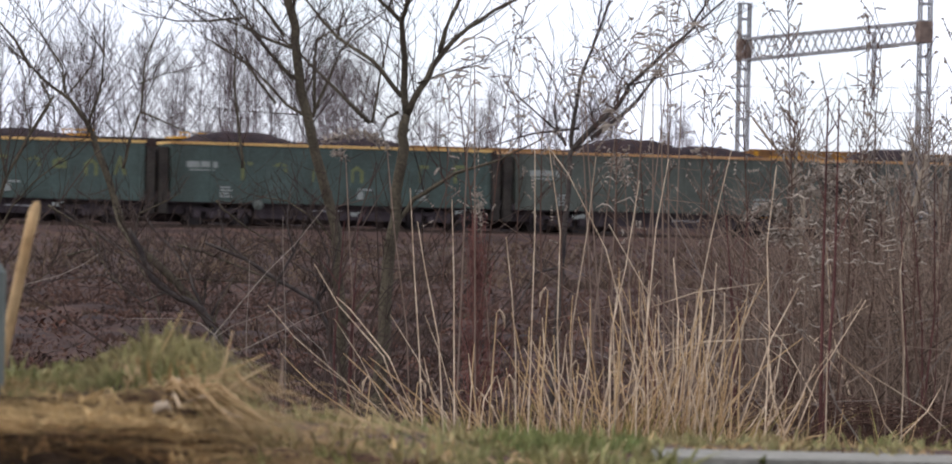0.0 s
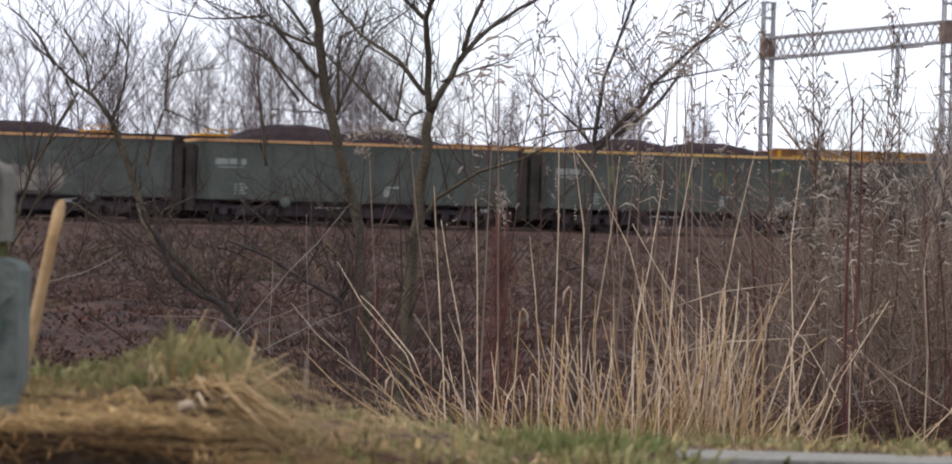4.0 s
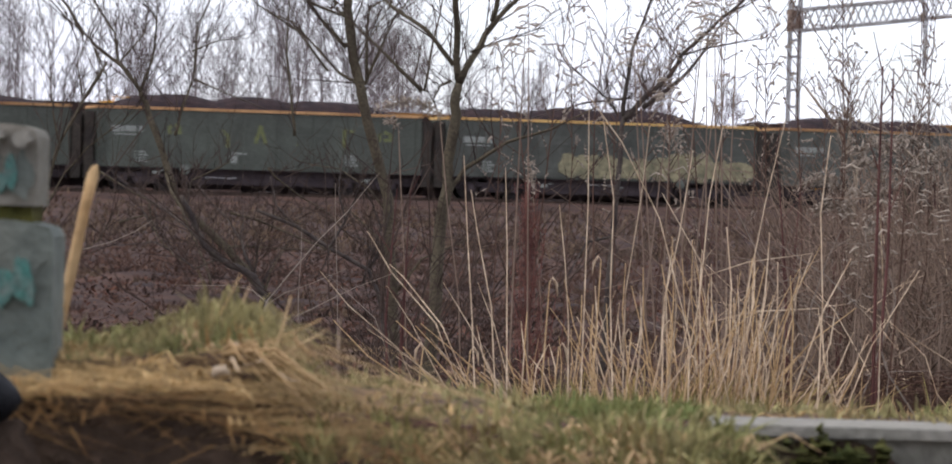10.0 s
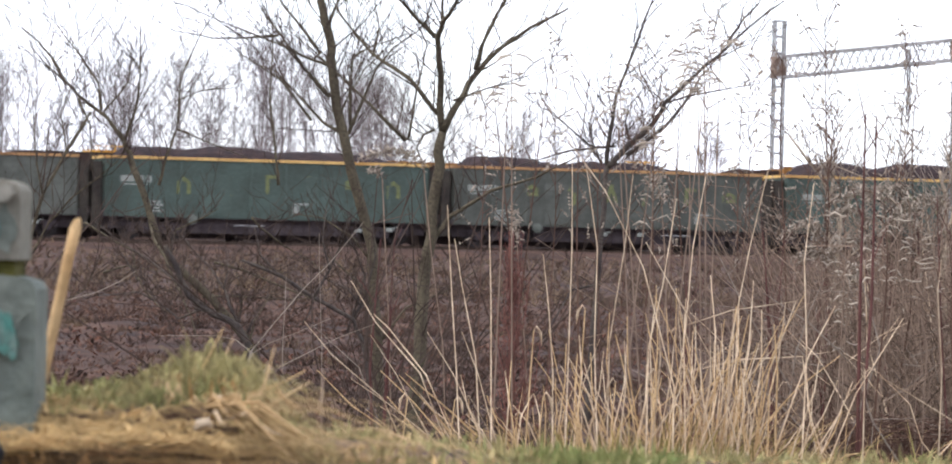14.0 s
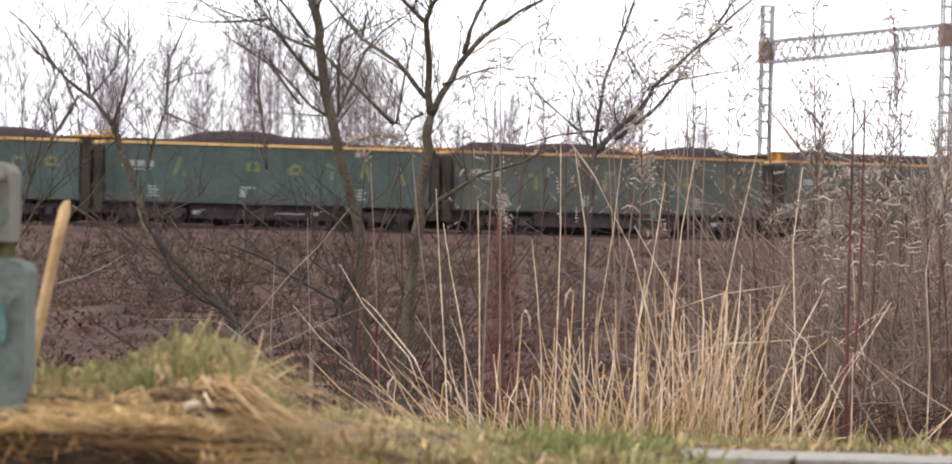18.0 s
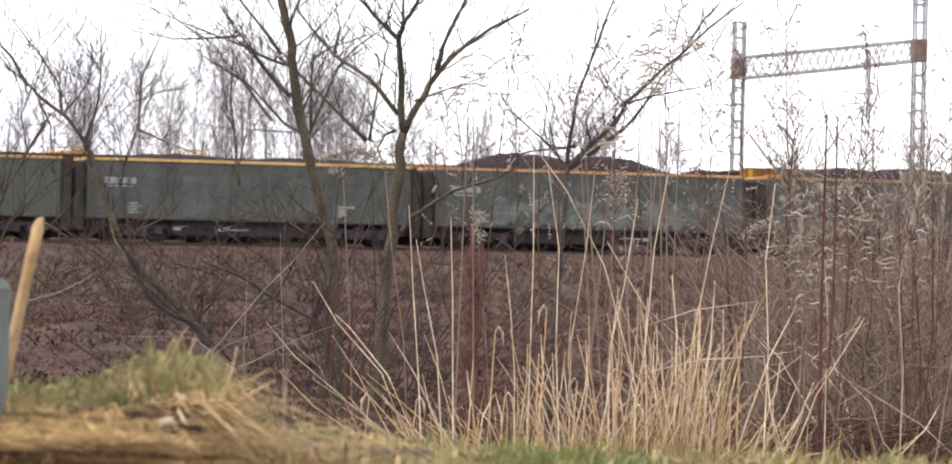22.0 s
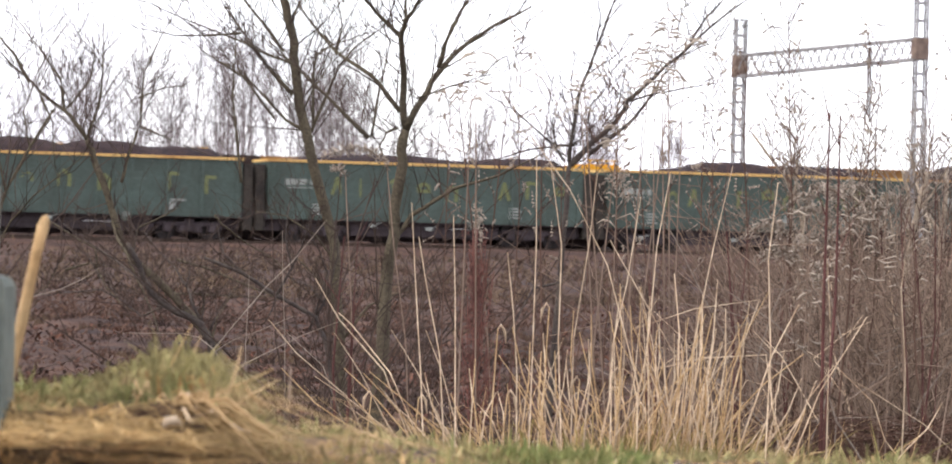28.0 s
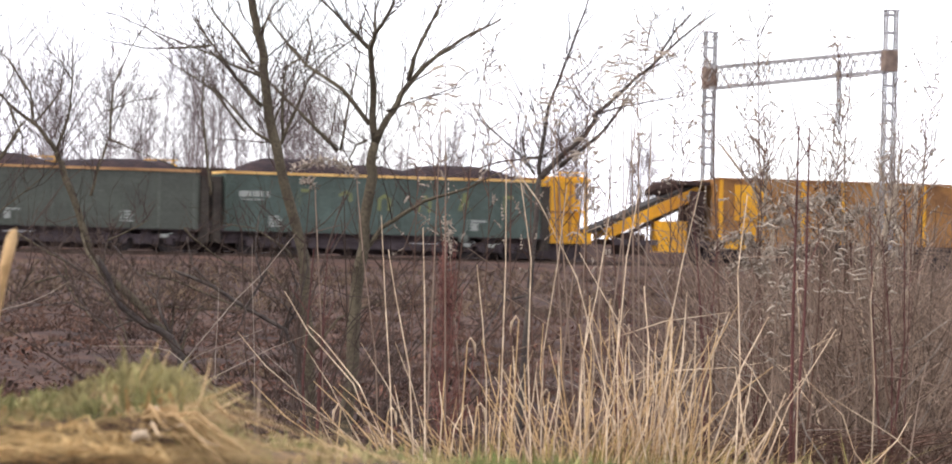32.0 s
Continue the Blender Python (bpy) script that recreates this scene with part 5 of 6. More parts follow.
def cane():
    g = thing("broken_cane", "tan broken cane leaning beside the concrete post", "stick")
    line = [(-0.577, 1.007), (-0.585, 0.970), (-0.602, 0.880), (-0.616, 0.810), (-0.627, 0.745)]
    x0, z0 = line[-1]
    b = ground_z(x0, 5.22) - 0.02
    g.matrix_basis = pose(x0, 5.22, b)
    pts = [Vector((x - x0, 0, z - b)) for x, z in reversed(line)]
    pts[0].z = 0
    part("shaft", Soup().tube(pts, [0.0085, 0.0081, 0.0078, 0.0076, 0.0082], 9), WOOD, g, smooth=True)
    top = pts[-1]
    part("splinter", Soup().tube([top, top + Vector((0.003, 0, 0.011)), top + Vector((0.006, 0, 0.015))], [0.0085, 0.005, 0.001], 6), WOOD, g)


cane()


def lumps():
    g = thing("black_rubber_lump", "dark rounded rubber lump lying on the verge", "rubber lump", pose(-0.627, 4.54, 0.7415))
    s = Soup()
    n = 14
    for i in range(9):
        a = math.pi * i / 8
        rr = 0.047 * math.sin(a) + 0.001
        for j in range(n):
            t = 2 * math.pi * j / n
            k = 1 + 0.12 * noise.noise(Vector((math.cos(t) * 2, math.sin(t) * 2, i * 0.6)))
            s.v.append((rr * k * math.cos(t), rr * k * math.sin(t), 0.034 * math.cos(a) * k))
    for i in range(8):
        for j in range(n):
            s.f.append((i * n + j, (i + 1) * n + j, (i + 1) * n + (j + 1) % n, i * n + (j + 1) % n))
    part("shell", s, BLACK, g, smooth=True)
    p = thing("soil_clod", "dark soil clod under the rubber lump", "soil", pose(-0.62, 4.575, 0.1))
    part("clod", Soup().tube([(0, 0, -0.05), (0, 0, 0.3), (0.003, 0, 0.52), (0.005, 0, 0.615)], [0.12, 0.1, 0.08, 0.035], 10), SOIL, p, smooth=True)
    g = thing("pale_stone", "small pale stone caught in the grass", "stone", pose(-0.356, 4.69, 0.772))
    part("pebble", Soup().tube([(-0.011, 0, -0.006), (-0.006, 0, 0.001), (0.004, 0, 0.003), (0.01, 0, -0.003)], [0.002, 0.0075, 0.0065, 0.0015], 8), WHITE_STONE, g, smooth=True)


lumps()


def bank_edge():
    """The raw soil edge below the overhanging grass."""
    s = Soup()
    xs = [-1.3 + 0.03 * i for i in range(53)]
    r = random.Random(31)
    for x in xs:
        up = 0.055 * smooth_step(-0.2, -0.42, x)
        for z, y in ((0.05, 4.62), (0.45, 4.615), (0.58, 4.63), (0.65, 4.65), (0.69, 4.69)):
            s.v.append((x, y + 0.03 * noise.noise(Vector((x * 7, z * 16, 1))) + r.uniform(-0.006, 0.006), z + up + 0.018 * noise.noise(Vector((x * 9, 2, 2)))))
    for i in range(len(xs) - 1):
        for j in range(4):
            k = i * 5 + j
            s.f.append((k, k + 5, k + 6, k + 1))
    tagged(part("soil_edge", s, SOIL, smooth=True), "dark raw soil edge under overhanging dead grass", "soil", kind="structure")


bank_edge()


def meadow(name, label, mt, n, place, hgt, w, lean, seed, droop=0.3, rise=1.0, bunch=0.012):
    """Many blades in bunches; place gives a foot, hgt a length."""
    r = random.Random(seed)
    s = Soup()
    for _ in range(n // 14):
        cx, cy, cz = place(r)
        a0, c0, k = r.gauss(lean[0], lean[1] * 0.7), r.gauss(lean[2], lean[3] * 0.7), r.uniform(0.55, 1.35)
        for _ in range(14):
            x, y, h = cx + r.gauss(0, bunch), cy + r.gauss(0, bunch * 1.2), hgt(r) * k
            a, c = a0 + r.gauss(0, lean[1] * 0.6), c0 + r.gauss(0, lean[3] * 0.6)
            up = max(0.05, 1 - 0.45 * (abs(a) + abs(c))) * rise
            s.blade((x, y, cz - 0.006), (x + a * h, y + c * h, cz + h * up), w * r.uniform(0.6, 1.4), droop=h * droop * r.random())
    tagged(part(name, s, mt), label, "grass", kind="stuff")


def on_mound(r):
    x, y = r.gauss(-0.42, 0.1), r.uniform(4.82, 5.3)
    while x > -0.28:
        x = r.gauss(-0.42, 0.1)
    return x, y, ground_z(x, y)


def on_left(r):
    x, y = r.uniform(-1.0, -0.4), r.uniform(4.78, 5.3)
    return x, y, ground_z(x, y)


def on_peak(r):
    x, y = r.gauss(-0.366, 0.036), r.gauss(5.0, 0.07)
    return x, y, ground_z(x, y)


def on_brow(r):
    x, y = r.gauss(-0.34, 0.035), r.gauss(4.86, 0.03)
    return x, y, ground_z(x, y) - 0.005


def on_edge(r):
    x = r.uniform(-0.95, -0.2)
    y = r.uniform(4.63, 4.8)
    while noise.noise(Vector((x * 11, y * 16, 3))) < -0.15:
        x, y = r.uniform(-0.95, -0.2), r.uniform(4.63, 4.8)
    return x, y, 0.688 + 0.06 * smooth_step(-0.2, -0.42, x) + 0.02 * noise.noise(Vector((x * 6, 0, 5))) + (y - 4.63) * 0.22


def on_verge(r):
    y = 1 / r.uniform(1 / 7.5, 1 / 4.7)
    x = r.uniform(-0.06, 0.125) * y
    while x > 0.25 and y < 5.2:
        y = 1 / r.uniform(1 / 7.5, 1 / 4.7)
        x = r.uniform(-0.06, 0.125) * y
    return x, y, ground_z(x, y)


def on_foot(r):
    x, y = (r.gauss(0.11, 0.05), r.gauss(5.25, 0.06)) if r.random() < 0.35 else (r.gauss(0.165, 0.035), r.gauss(5.3, 0.06))
    return x, y, ground_z(x, y)


def on_lip(r):
    x = r.uniform(-0.28, 0.28)
    y = r.uniform(4.62, 4.82)
    while noise.noise(Vector((x * 16, y * 18, 6))) < -0.2:
        x, y = r.uniform(-0.28, 0.28), r.uniform(4.62, 4.82)
    return x, y, 0.664 + (y - 4.62) * 0.22 + 0.012 * noise.noise(Vector((x * 12, 1, 5)))


meadow("golden_thatch", "golden dead grass draped flat over the soil edge", THATCH, 3600, on_edge, lambda r: r.uniform(0.05, 0.17), 0.0032, (0.2, 1.1, -0.12, 0.16), 51, 0.16, 0.06)
meadow("mound_grass", "fresh green grass on the low mound", GRASS, 2600, on_mound, lambda r: r.uniform(0.015, 0.055), 0.0038, (0.35, 0.9, -0.1, 0.4), 52, 0.6)
meadow("mound_litter", "dead straw lying through the mound grass", THATCH, 1700, on_mound, lambda r: r.uniform(0.02, 0.06), 0.0034, (0.7, 1.1, -0.1, 0.3), 61, 0.4, 0.4)
meadow("low_grass", "short olive grass beside the post", GRASS, 1400, on_left, lambda r: r.uniform(0.01, 0.03), 0.0034, (0.1, 0.9, 0, 0.4), 62, 0.5)
meadow("low_straw", "pale dead straw lying in the short grass", THATCH, 1800, on_left, lambda r: r.uniform(0.02, 0.05), 0.0034, (0.2, 1.1, 0, 0.4), 63, 0.5, 0.5)
meadow("mound_straw", "golden straw tuft combed over the brow of the mound", STRAW, 240, on_brow, lambda r: r.uniform(0.04, 0.12), 0.0042, (1.1, 0.9, -0.1, 0.2), 53, 0.5, 0.12)
meadow("mound_tuft", "green grass tuft on top of the mound", GRASS, 800, on_peak, lambda r: r.uniform(0.02, 0.075), 0.0036, (0.45, 1.1, 0, 0.3), 54, 0.7)
meadow("verge_grass", "short green and straw verge grass", GRASS, 4200, on_verge, lambda r: r.uniform(0.012, 0.04), 0.0042, (0, 0.8, 0, 0.5), 55)
meadow("verge_straw", "short dead straw lying in the verge", THATCH, 2600, on_verge, lambda r: r.uniform(0.02, 0.07), 0.0038, (0, 1.2, 0, 0.5), 56, 0.3, 0.3)
meadow("foot_grass", "lush green grass clump on the verge", GREEN_GRASS, 760, on_foot, lambda r: r.uniform(0.015, 0.05), 0.0036, (0.1, 0.9, 0, 0.4), 57)
meadow("lip_grass", "green and straw grass hanging over the verge edge", GRASS, 1700, on_lip, lambda r: r.uniform(0.02, 0.07), 0.0048, (0.1, 0.9, -0.4, 0.3), 58)
meadow("lip_straw", "dead straw hanging over the verge edge", STRAW, 520, on_lip, lambda r: r.uniform(0.03, 0.1), 0.0042, (0.2, 1.0, -0.35, 0.3), 59, 0.4, 0.4)


def straw_fan():
    """Arched straws that spill over the brow of the mound, and a few stubby brown ones behind them."""
    g = thing("straw_fan", "pale golden straws spilling over the brow of the mound", "grass", pose(-0.352, 4.86, 0.785))
    r = random.Random(515)
    for i in range(34):
        dx = r.uniform(0.02, 0.13) if i % 5 else r.uniform(-0.06, -0.02)
        dz = -abs(dx) * r.uniform(0.15, 0.75) - (0.03 if i % 5 == 0 else 0)
        o = Vector((r.gauss(0, 0.012), r.uniform(-0.12, -0.02), r.uniform(-0.01, 0.012)))
        pts = [o, o + Vector((dx * 0.35, -0.01, 0.012 + dz * 0.1)), o + Vector((dx * 0.7, -0.02, dz * 0.5)), o + Vector((dx, -0.03, dz))]
        part("straw", Soup().tube(pts, [0.0016, 0.0024, 0.002, 0.0008], 5), (THATCH, STRAW, PALE_STALK, STRAW)[i % 4] if dx > 0 else THATCH, g, smooth=True)
    for i in range(26):
        o = Vector((r.gauss(0.0, 0.018), r.uniform(-0.06, 0.04), 0.0))
        part("stub", Soup().tube([o, o + Vector((r.gauss(0, 0.008), 0, r.uniform(0.015, 0.045)))], [0.002, 0.001], 5), ORANGE_STRAW, g)


straw_fan()


def mound_stalks():
    """Longer dry stalks that lean out of the mound grass."""
    for i, line in enumerate(([(-0.402, 0.788), (-0.386, 0.819), (-0.354, 0.886)],
                              [(-0.336, 0.790), (-0.298, 0.807), (-0.249, 0.832)],
                              [(-0.385, 0.775), (-0.397, 0.802), (-0.381, 0.847)])):
        x0, z0 = line[0]
        g0 = ground_z(x0, 4.93) - 0.01
        g = thing("leaning_stalk", "dry stalk leaning out of the mound grass", "stalk", pose(x0, 4.93, g0), "stalks on the mound")
        part("stem", Soup().tube([(0, 0, 0)] + [(x - x0, 0.01 * j, z - g0) for j, (x, z) in enumerate(line)], [0.0016, 0.0015, 0.0013, 0.0007], 5), (THATCH, THATCH, STRAW)[i % 3], g, smooth=True)


mound_stalks()


def on_clumps(r):
    x, y = r.uniform(-0.3, 1.3), r.uniform(10.9, 11.7)
    return x, y, ground_z(x, y) + 0.01


meadow("tussock_litter", "broken straw lying at the foot of the dry clumps", STRAW, 2400, on_clumps, lambda r: r.uniform(0.06, 0.17), 0.0036, (0, 1.1, -0.1, 0.4), 60, 0.2, 0.5, 0.025)


def edge_litter():
    """Straw and roots that hang before the soil, and clods of it."""
    r = random.Random(77)
    s = Soup()
    for _ in range(120):
        x = r.uniform(-0.95, 0.25)
        z = r.uniform(0.64, 0.7) + 0.06 * smooth_step(-0.2, -0.42, x)
        s.blade((x, 4.6, z), (x + r.gauss(0.03, 0.07), 4.57 + r.uniform(-0.012, 0.012), z - r.uniform(0.01, 0.05)), r.uniform(0.0012, 0.0026))
    for _ in range(420):
        x = r.uniform(-0.95, -0.12)
        z = r.uniform(0.66, 0.705) + 0.06 * smooth_step(-0.2, -0.42, x)
        s.blade((x, 4.62, z), (x + r.gauss(0.07, 0.07), 4.59 + r.uniform(-0.02, 0.01), z - r.uniform(0.0, 0.018)), r.uniform(0.0018, 0.0034))
    tagged(part("hanging_straw", s, ORANGE_STRAW), "dead straw and roots hanging before the soil edge", "grass", kind="stuff")
    s = Soup()
    for _ in range(260):
        x, z = r.uniform(-0.95, 0.3), r.uniform(0.5, 0.67)
        e = r.uniform(0.005, 0.014)
        c = Vector((x, 4.6 + r.uniform(-0.012, 0.02), z))
        d = Vector((r.uniform(-1, 1), r.uniform(-0.4, 0.4), r.uniform(-0.6, 0.6))).normalized() * e
        s.tube([c - d, c - d * 0.4, c + d * 0.5, c + d], [e * 0.3, e * 0.8, e * 0.7, e * 0.2], 6)
    tagged(part("soil_crumbs", s, SOIL), "dark crumbs of soil along the raw edge", "soil", kind="stuff")


edge_litter()


# ---- the dry tussock: several clumps, each with its own fan ----
stalk_mesh = []
r = random.Random(22)
for i in range(8):
    bend = r.uniform(-0.035, 0.035)
    tip = r.uniform(-0.025, 0.025)
    pts = [(0, 0, 0), (bend * 0.25, 0, 0.35), (bend * 0.7, 0, 0.7), (bend + tip, 0.01, 1.0)]
    stalk_mesh.append(Soup().tube(pts, [0.0026, 0.0024, 0.002, 0.0013], 5).mesh("stalk"))
bent_mesh = []
for i in range(3):
    k = (0.35, -0.3, 0.22)[i]
    bent_mesh.append(Soup().tube([(0, 0, 0), (0.02, 0, 0.5), (0.03, 0, 0.78), (0.03 + k * 0.3, 0, 0.8), (0.03 + k, 0, 0.6)], [0.0027, 0.0025, 0.0023, 0.002, 0.001], 5).mesh("bent_stalk"))

CLUMPS = ((-0.09, 13, 0.06, -36, 12, 0.2, 0.5), (0.05, 17, 0.07, -24, 18, 0.2, 0.5), (0.2, 20, 0.07, -10, 20, 0.16, 0.42), (0.36, 26, 0.06, -4, 17, 0.18, 0.5),
          (0.5, 34, 0.06, 1, 13, 0.22, 0.58), (0.62, 44, 0.05, 5, 11, 0.25, 0.62), (0.73, 29, 0.055, 11, 14, 0.22, 0.56), (0.87, 9, 0.08, 25, 20, 0.15, 0.44), (1.05, 7, 0.1, 30, 28, 0.15, 0.38))
for c, (cx, n, sp, lean, dev, h0, h1) in enumerate(CLUMPS):
    cy = 11.35 + 0.12 * (c % 3)
    g = thing("dry_grass_tussock", "bleached dry grass clump with fanned stiff stalks", "grass", pose(cx, cy, ground_z(cx, cy) - 0.02), "dry grass clumps")
    s = Soup()
    for _ in range(int(n * 2.3)):
        x, y, h = r.gauss(0, sp * 1.3), r.gauss(0, 0.06), r.triangular(0.04, 0.3, 0.08)
        a = math.tan(radians(max(-68, min(68, lean * 0.8 + r.gauss(0, 34)))))
        s.blade((x, y, 0), (x + a * h, y + r.gauss(0, 0.2) * h, h), r.uniform(0.0022, 0.0042), droop=h * max(0, r.gauss(0.02, 0.1)))
    tagged(part("foliage", s, STRAW, g), kind="stuff")
    s = Soup()
    for _ in range(int(n * 1.6)):
        x, y, h = r.gauss(0, sp * 1.4), r.gauss(-0.05, 0.06), r.triangular(0.05, 0.26, 0.1)
        a = math.tan(radians(max(-60, min(60, lean * 0.6 + r.gauss(0, 30)))))
        s.blade((x, y, 0), (x + a * h, y + r.gauss(-0.1, 0.2) * h, h), r.uniform(0.003, 0.006), droop=h * max(0, r.gauss(0.15, 0.2)))
    tagged(part("olive_leaves", s, OLIVE_STRAW, g, "olive-gold drooping leaves"), kind="stuff")
    for i in range(n):
        pale = i % 2 == 0
        bent = i % 5 == 4
        o = part("bent_stalk" if bent else "stalk", bent_mesh[i % 3] if bent else stalk_mesh[i % 8], STRAW, g)
        if pale:
            o.material_slots[0].link = "OBJECT"
            o.material_slots[0].material = PALE_STALK
        x = r.gauss(0, sp)
        h = r.uniform(h0, h1) * (0.7 if bent else 1)
        o.matrix_basis = pose(x, r.gauss(0, 0.07), 0, r.gauss(0, 7), lean + x / sp * 6 + r.gauss(0, dev * (2.6 if i % 4 == 1 else 0.9)), 0) @ Matrix.Diagonal((h if bent else r.uniform(0.7, 1.25), 1, h, 1))

for k, line in enumerate(([(-0.382, 0.775), (-0.361, 0.821), (-0.341, 0.872)], [(-0.373, 0.772), (-0.382, 0.797), (-0.388, 0.828)], [(-0.346, 0.761), (-0.296, 0.779), (-0.249, 0.756)], [(-0.334, 0.761), (-0.276, 0.755), (-0.237, 0.721)],
                          [(-0.311, 0.777), (-0.296, 0.822), (-0.288, 0.862)], [(-0.421, 0.777), (-0.427, 0.796), (-0.425, 0.818)], [(-0.323, 0.769), (-0.270, 0.802), (-0.239, 0.820)], [(-0.369, 0.761), (-0.361, 0.738), (-0.354, 0.707)])):
    x0, z0 = line[0]
    g = thing("bleached_blade", "broad bleached grass blade leaning out of the mound", "grass", pose(x0, 4.9, z0), "bleached mound blades")
    s = Soup().tube([Vector((x - x0, 0.015 * i, z - z0)) for i, (x, z) in enumerate(line)], [0.0018, 0.0016, 0.0006], 5)
    part("blade", s, (STRAW, THATCH)[k % 2], g, smooth=True)

for k, (x, z) in enumerate(((0.49, 0.545), (-0.268, 0.557), (0.119, 0.57), (0.439, 0.644), (-0.133, 0.552), (0.232, 0.821), (0.087, 0.756), (0.324, 0.615))):
    g0 = ground_z(x, 11.05) - 0.02
    g = thing("hooked_leaf", "bleached grass leaf hooked over at its tip", "grass", pose(x - 0.02, 11.05, g0), "hooked leaves")
    h, side = z - g0, (1, -1)[k % 2]
    part("stem", Soup().tube([(0, 0, 0), (0.012, 0, h * 0.6), (0.02, 0, h)], [0.0024, 0.0022, 0.0018], 5), STRAW, g)
    part("leaf", Soup().tube([(0.02, 0, h - 0.004), (0.02 + side * 0.008, 0, h + 0.01), (0.02 + side * 0.02, 0, h - 0.008), (0.02 + side * 0.024, 0, h - 0.045)], [0.0018, 0.0032, 0.0042, 0.0012], 6), PALE_STALK, g, smooth=True)

for k, line in enumerate((
    [(-0.111, 0.389), (-0.124, 0.634), (-0.129, 0.862), (-0.167, 1.106)], [(-0.024, 0.380), (-0.026, 0.701), (-0.035, 0.844), (-0.048, 1.076)], [(0.185, 0.390), (0.195, 0.709), (0.194, 0.992), (0.187, 1.258)],
    [(0.284, 0.409), (0.273, 0.719), (0.256, 0.994), (0.229, 1.235)], [(0.310, 0.410), (0.314, 0.720), (0.347, 0.996), (0.368, 1.212)], [(0.544, 0.383), (0.545, 0.710), (0.560, 1.001), (0.584, 1.211)],
    [(0.662, 0.386), (0.673, 0.713), (0.720, 1.005), (0.772, 1.242)], [(0.489, 0.603), (0.391, 0.943), (0.278, 1.156), (0.166, 1.307)], [(0.859, 0.380), (0.865, 0.712), (0.872, 0.971), (0.879, 1.193)],
    [(0.419, 0.391), (0.420, 0.712), (0.442, 0.891), (0.490, 1.142)], [(-0.053, 0.390), (-0.077, 0.670), (-0.118, 0.880), (-0.147, 1.010)], [(-0.122, 0.394), (-0.241, 0.617), (-0.366, 0.762), (-0.447, 0.881)],
    [(-0.089, 0.392), (-0.227, 0.610), (-0.337, 0.749), (-0.382, 0.784)], [(0.945, 0.380), (1.048, 0.581), (1.178, 0.809)], [(1.028, 0.670), (1.156, 0.610), (1.284, 0.514), (1.413, 0.418)],
    [(0.877, 0.387), (0.976, 0.579), (1.050, 0.671)], [(0.151, 0.384), (0.156, 0.634), (0.127, 0.812), (0.110, 0.972)], [(0.711, 0.392), (0.624, 0.642), (0.529, 0.820), (0.407, 1.015)],
    [(-0.242, 0.410), (-0.353, 0.541), (-0.498, 0.663), (-0.581, 0.759)], [(1.280, 0.392), (1.285, 0.655), (1.281, 0.891), (1.280, 0.982)])):
    y = 11.0 + 0.07 * (k % 7)
    x0, z0 = line[0]
    g0 = ground_z(x0, y) - 0.02
    t = thing("tall_dry_stalk", "thin pale dry stalk standing among the tussock", "stalk", pose(x0, y, g0), "tall dry stalks")
    pts = [Vector((x - x0, 0.01 * i, z - g0)) for i, (x, z) in enumerate(line)]
    for i in range(1, len(pts) - 1):
        pts[i] += Vector((r.gauss(0, 0.008), 0, 0))
    if k in (7, 14):
        pts.insert(0, Vector((pts[0].x, 0, 0)))
    pts[0].z = 0
    n = len(pts)
    part("stem", Soup().tube(pts, [0.0025 - 0.0013 * i / (n - 1) for i in range(n)], 5), PALE_STALK, t)


# ---- dried herbs and red shrubs ----
def herb_mesh(seed, h, plume):
    """A dried herb: a stem, and curled sprays of seed heads near its top."""
    r = random.Random(seed)
    stem, seeds = Soup(), Soup()
    line = [Vector((0, 0, 0))]
    for i in range(5):
        line.append(line[-1] + Vector((r.uniform(-0.03, 0.03), r.uniform(-0.02, 0.02), h / 5)))
    k = 1.0 if plume < 20 else 0.6
    stem.tube(line, [0.0042 * k, 0.004 * k, 0.0035 * k, 0.003 * k, 0.0022 * k, 0.0012 * k], 5)
    for i in range(plume):
        f = 1 - (i / plume) ** 1.3 * 0.45
        p = line[min(4, int(f * 5))].lerp(line[min(5, int(f * 5) + 1)], f * 5 - int(f * 5) if f < 1 else 0)
        side = r.choice((-1, 1))
        ln = r.uniform(0.03, 0.11)
        arc = [p, p + Vector((side * ln * 0.5, r.uniform(-0.03, 0.03), ln * 0.5)), p + Vector((side * ln * r.uniform(0.6, 1), r.uniform(-0.05, 0.05), ln * r.uniform(0.2, 1.1)))]
        stem.tube(arc, [0.0018, 0.0014, 0.001], 3, cap=False)
        for k in range(5):
            q = arc[1].lerp(arc[2], k / 4) if k else arc[1]
            e = r.uniform(0.003, 0.0075)
            d = Vector((r.uniform(-1, 1), r.uniform(-1, 1), r.uniform(-0.4, 0.8))).normalized() * e
            seeds.tube([q - d, q, q + d], [0.001, e * 0.42, 0.001], 4, cap=False)
    return stem.mesh("stem"), seeds.mesh("seed_head")


HERBS = [herb_mesh(70 + i, 1.0, 10 + 3 * (i % 3)) for i in range(5)]
TALL = [herb_mesh(80 + i, 1.0, 21 - 9 * (i % 2)) for i in range(4)]


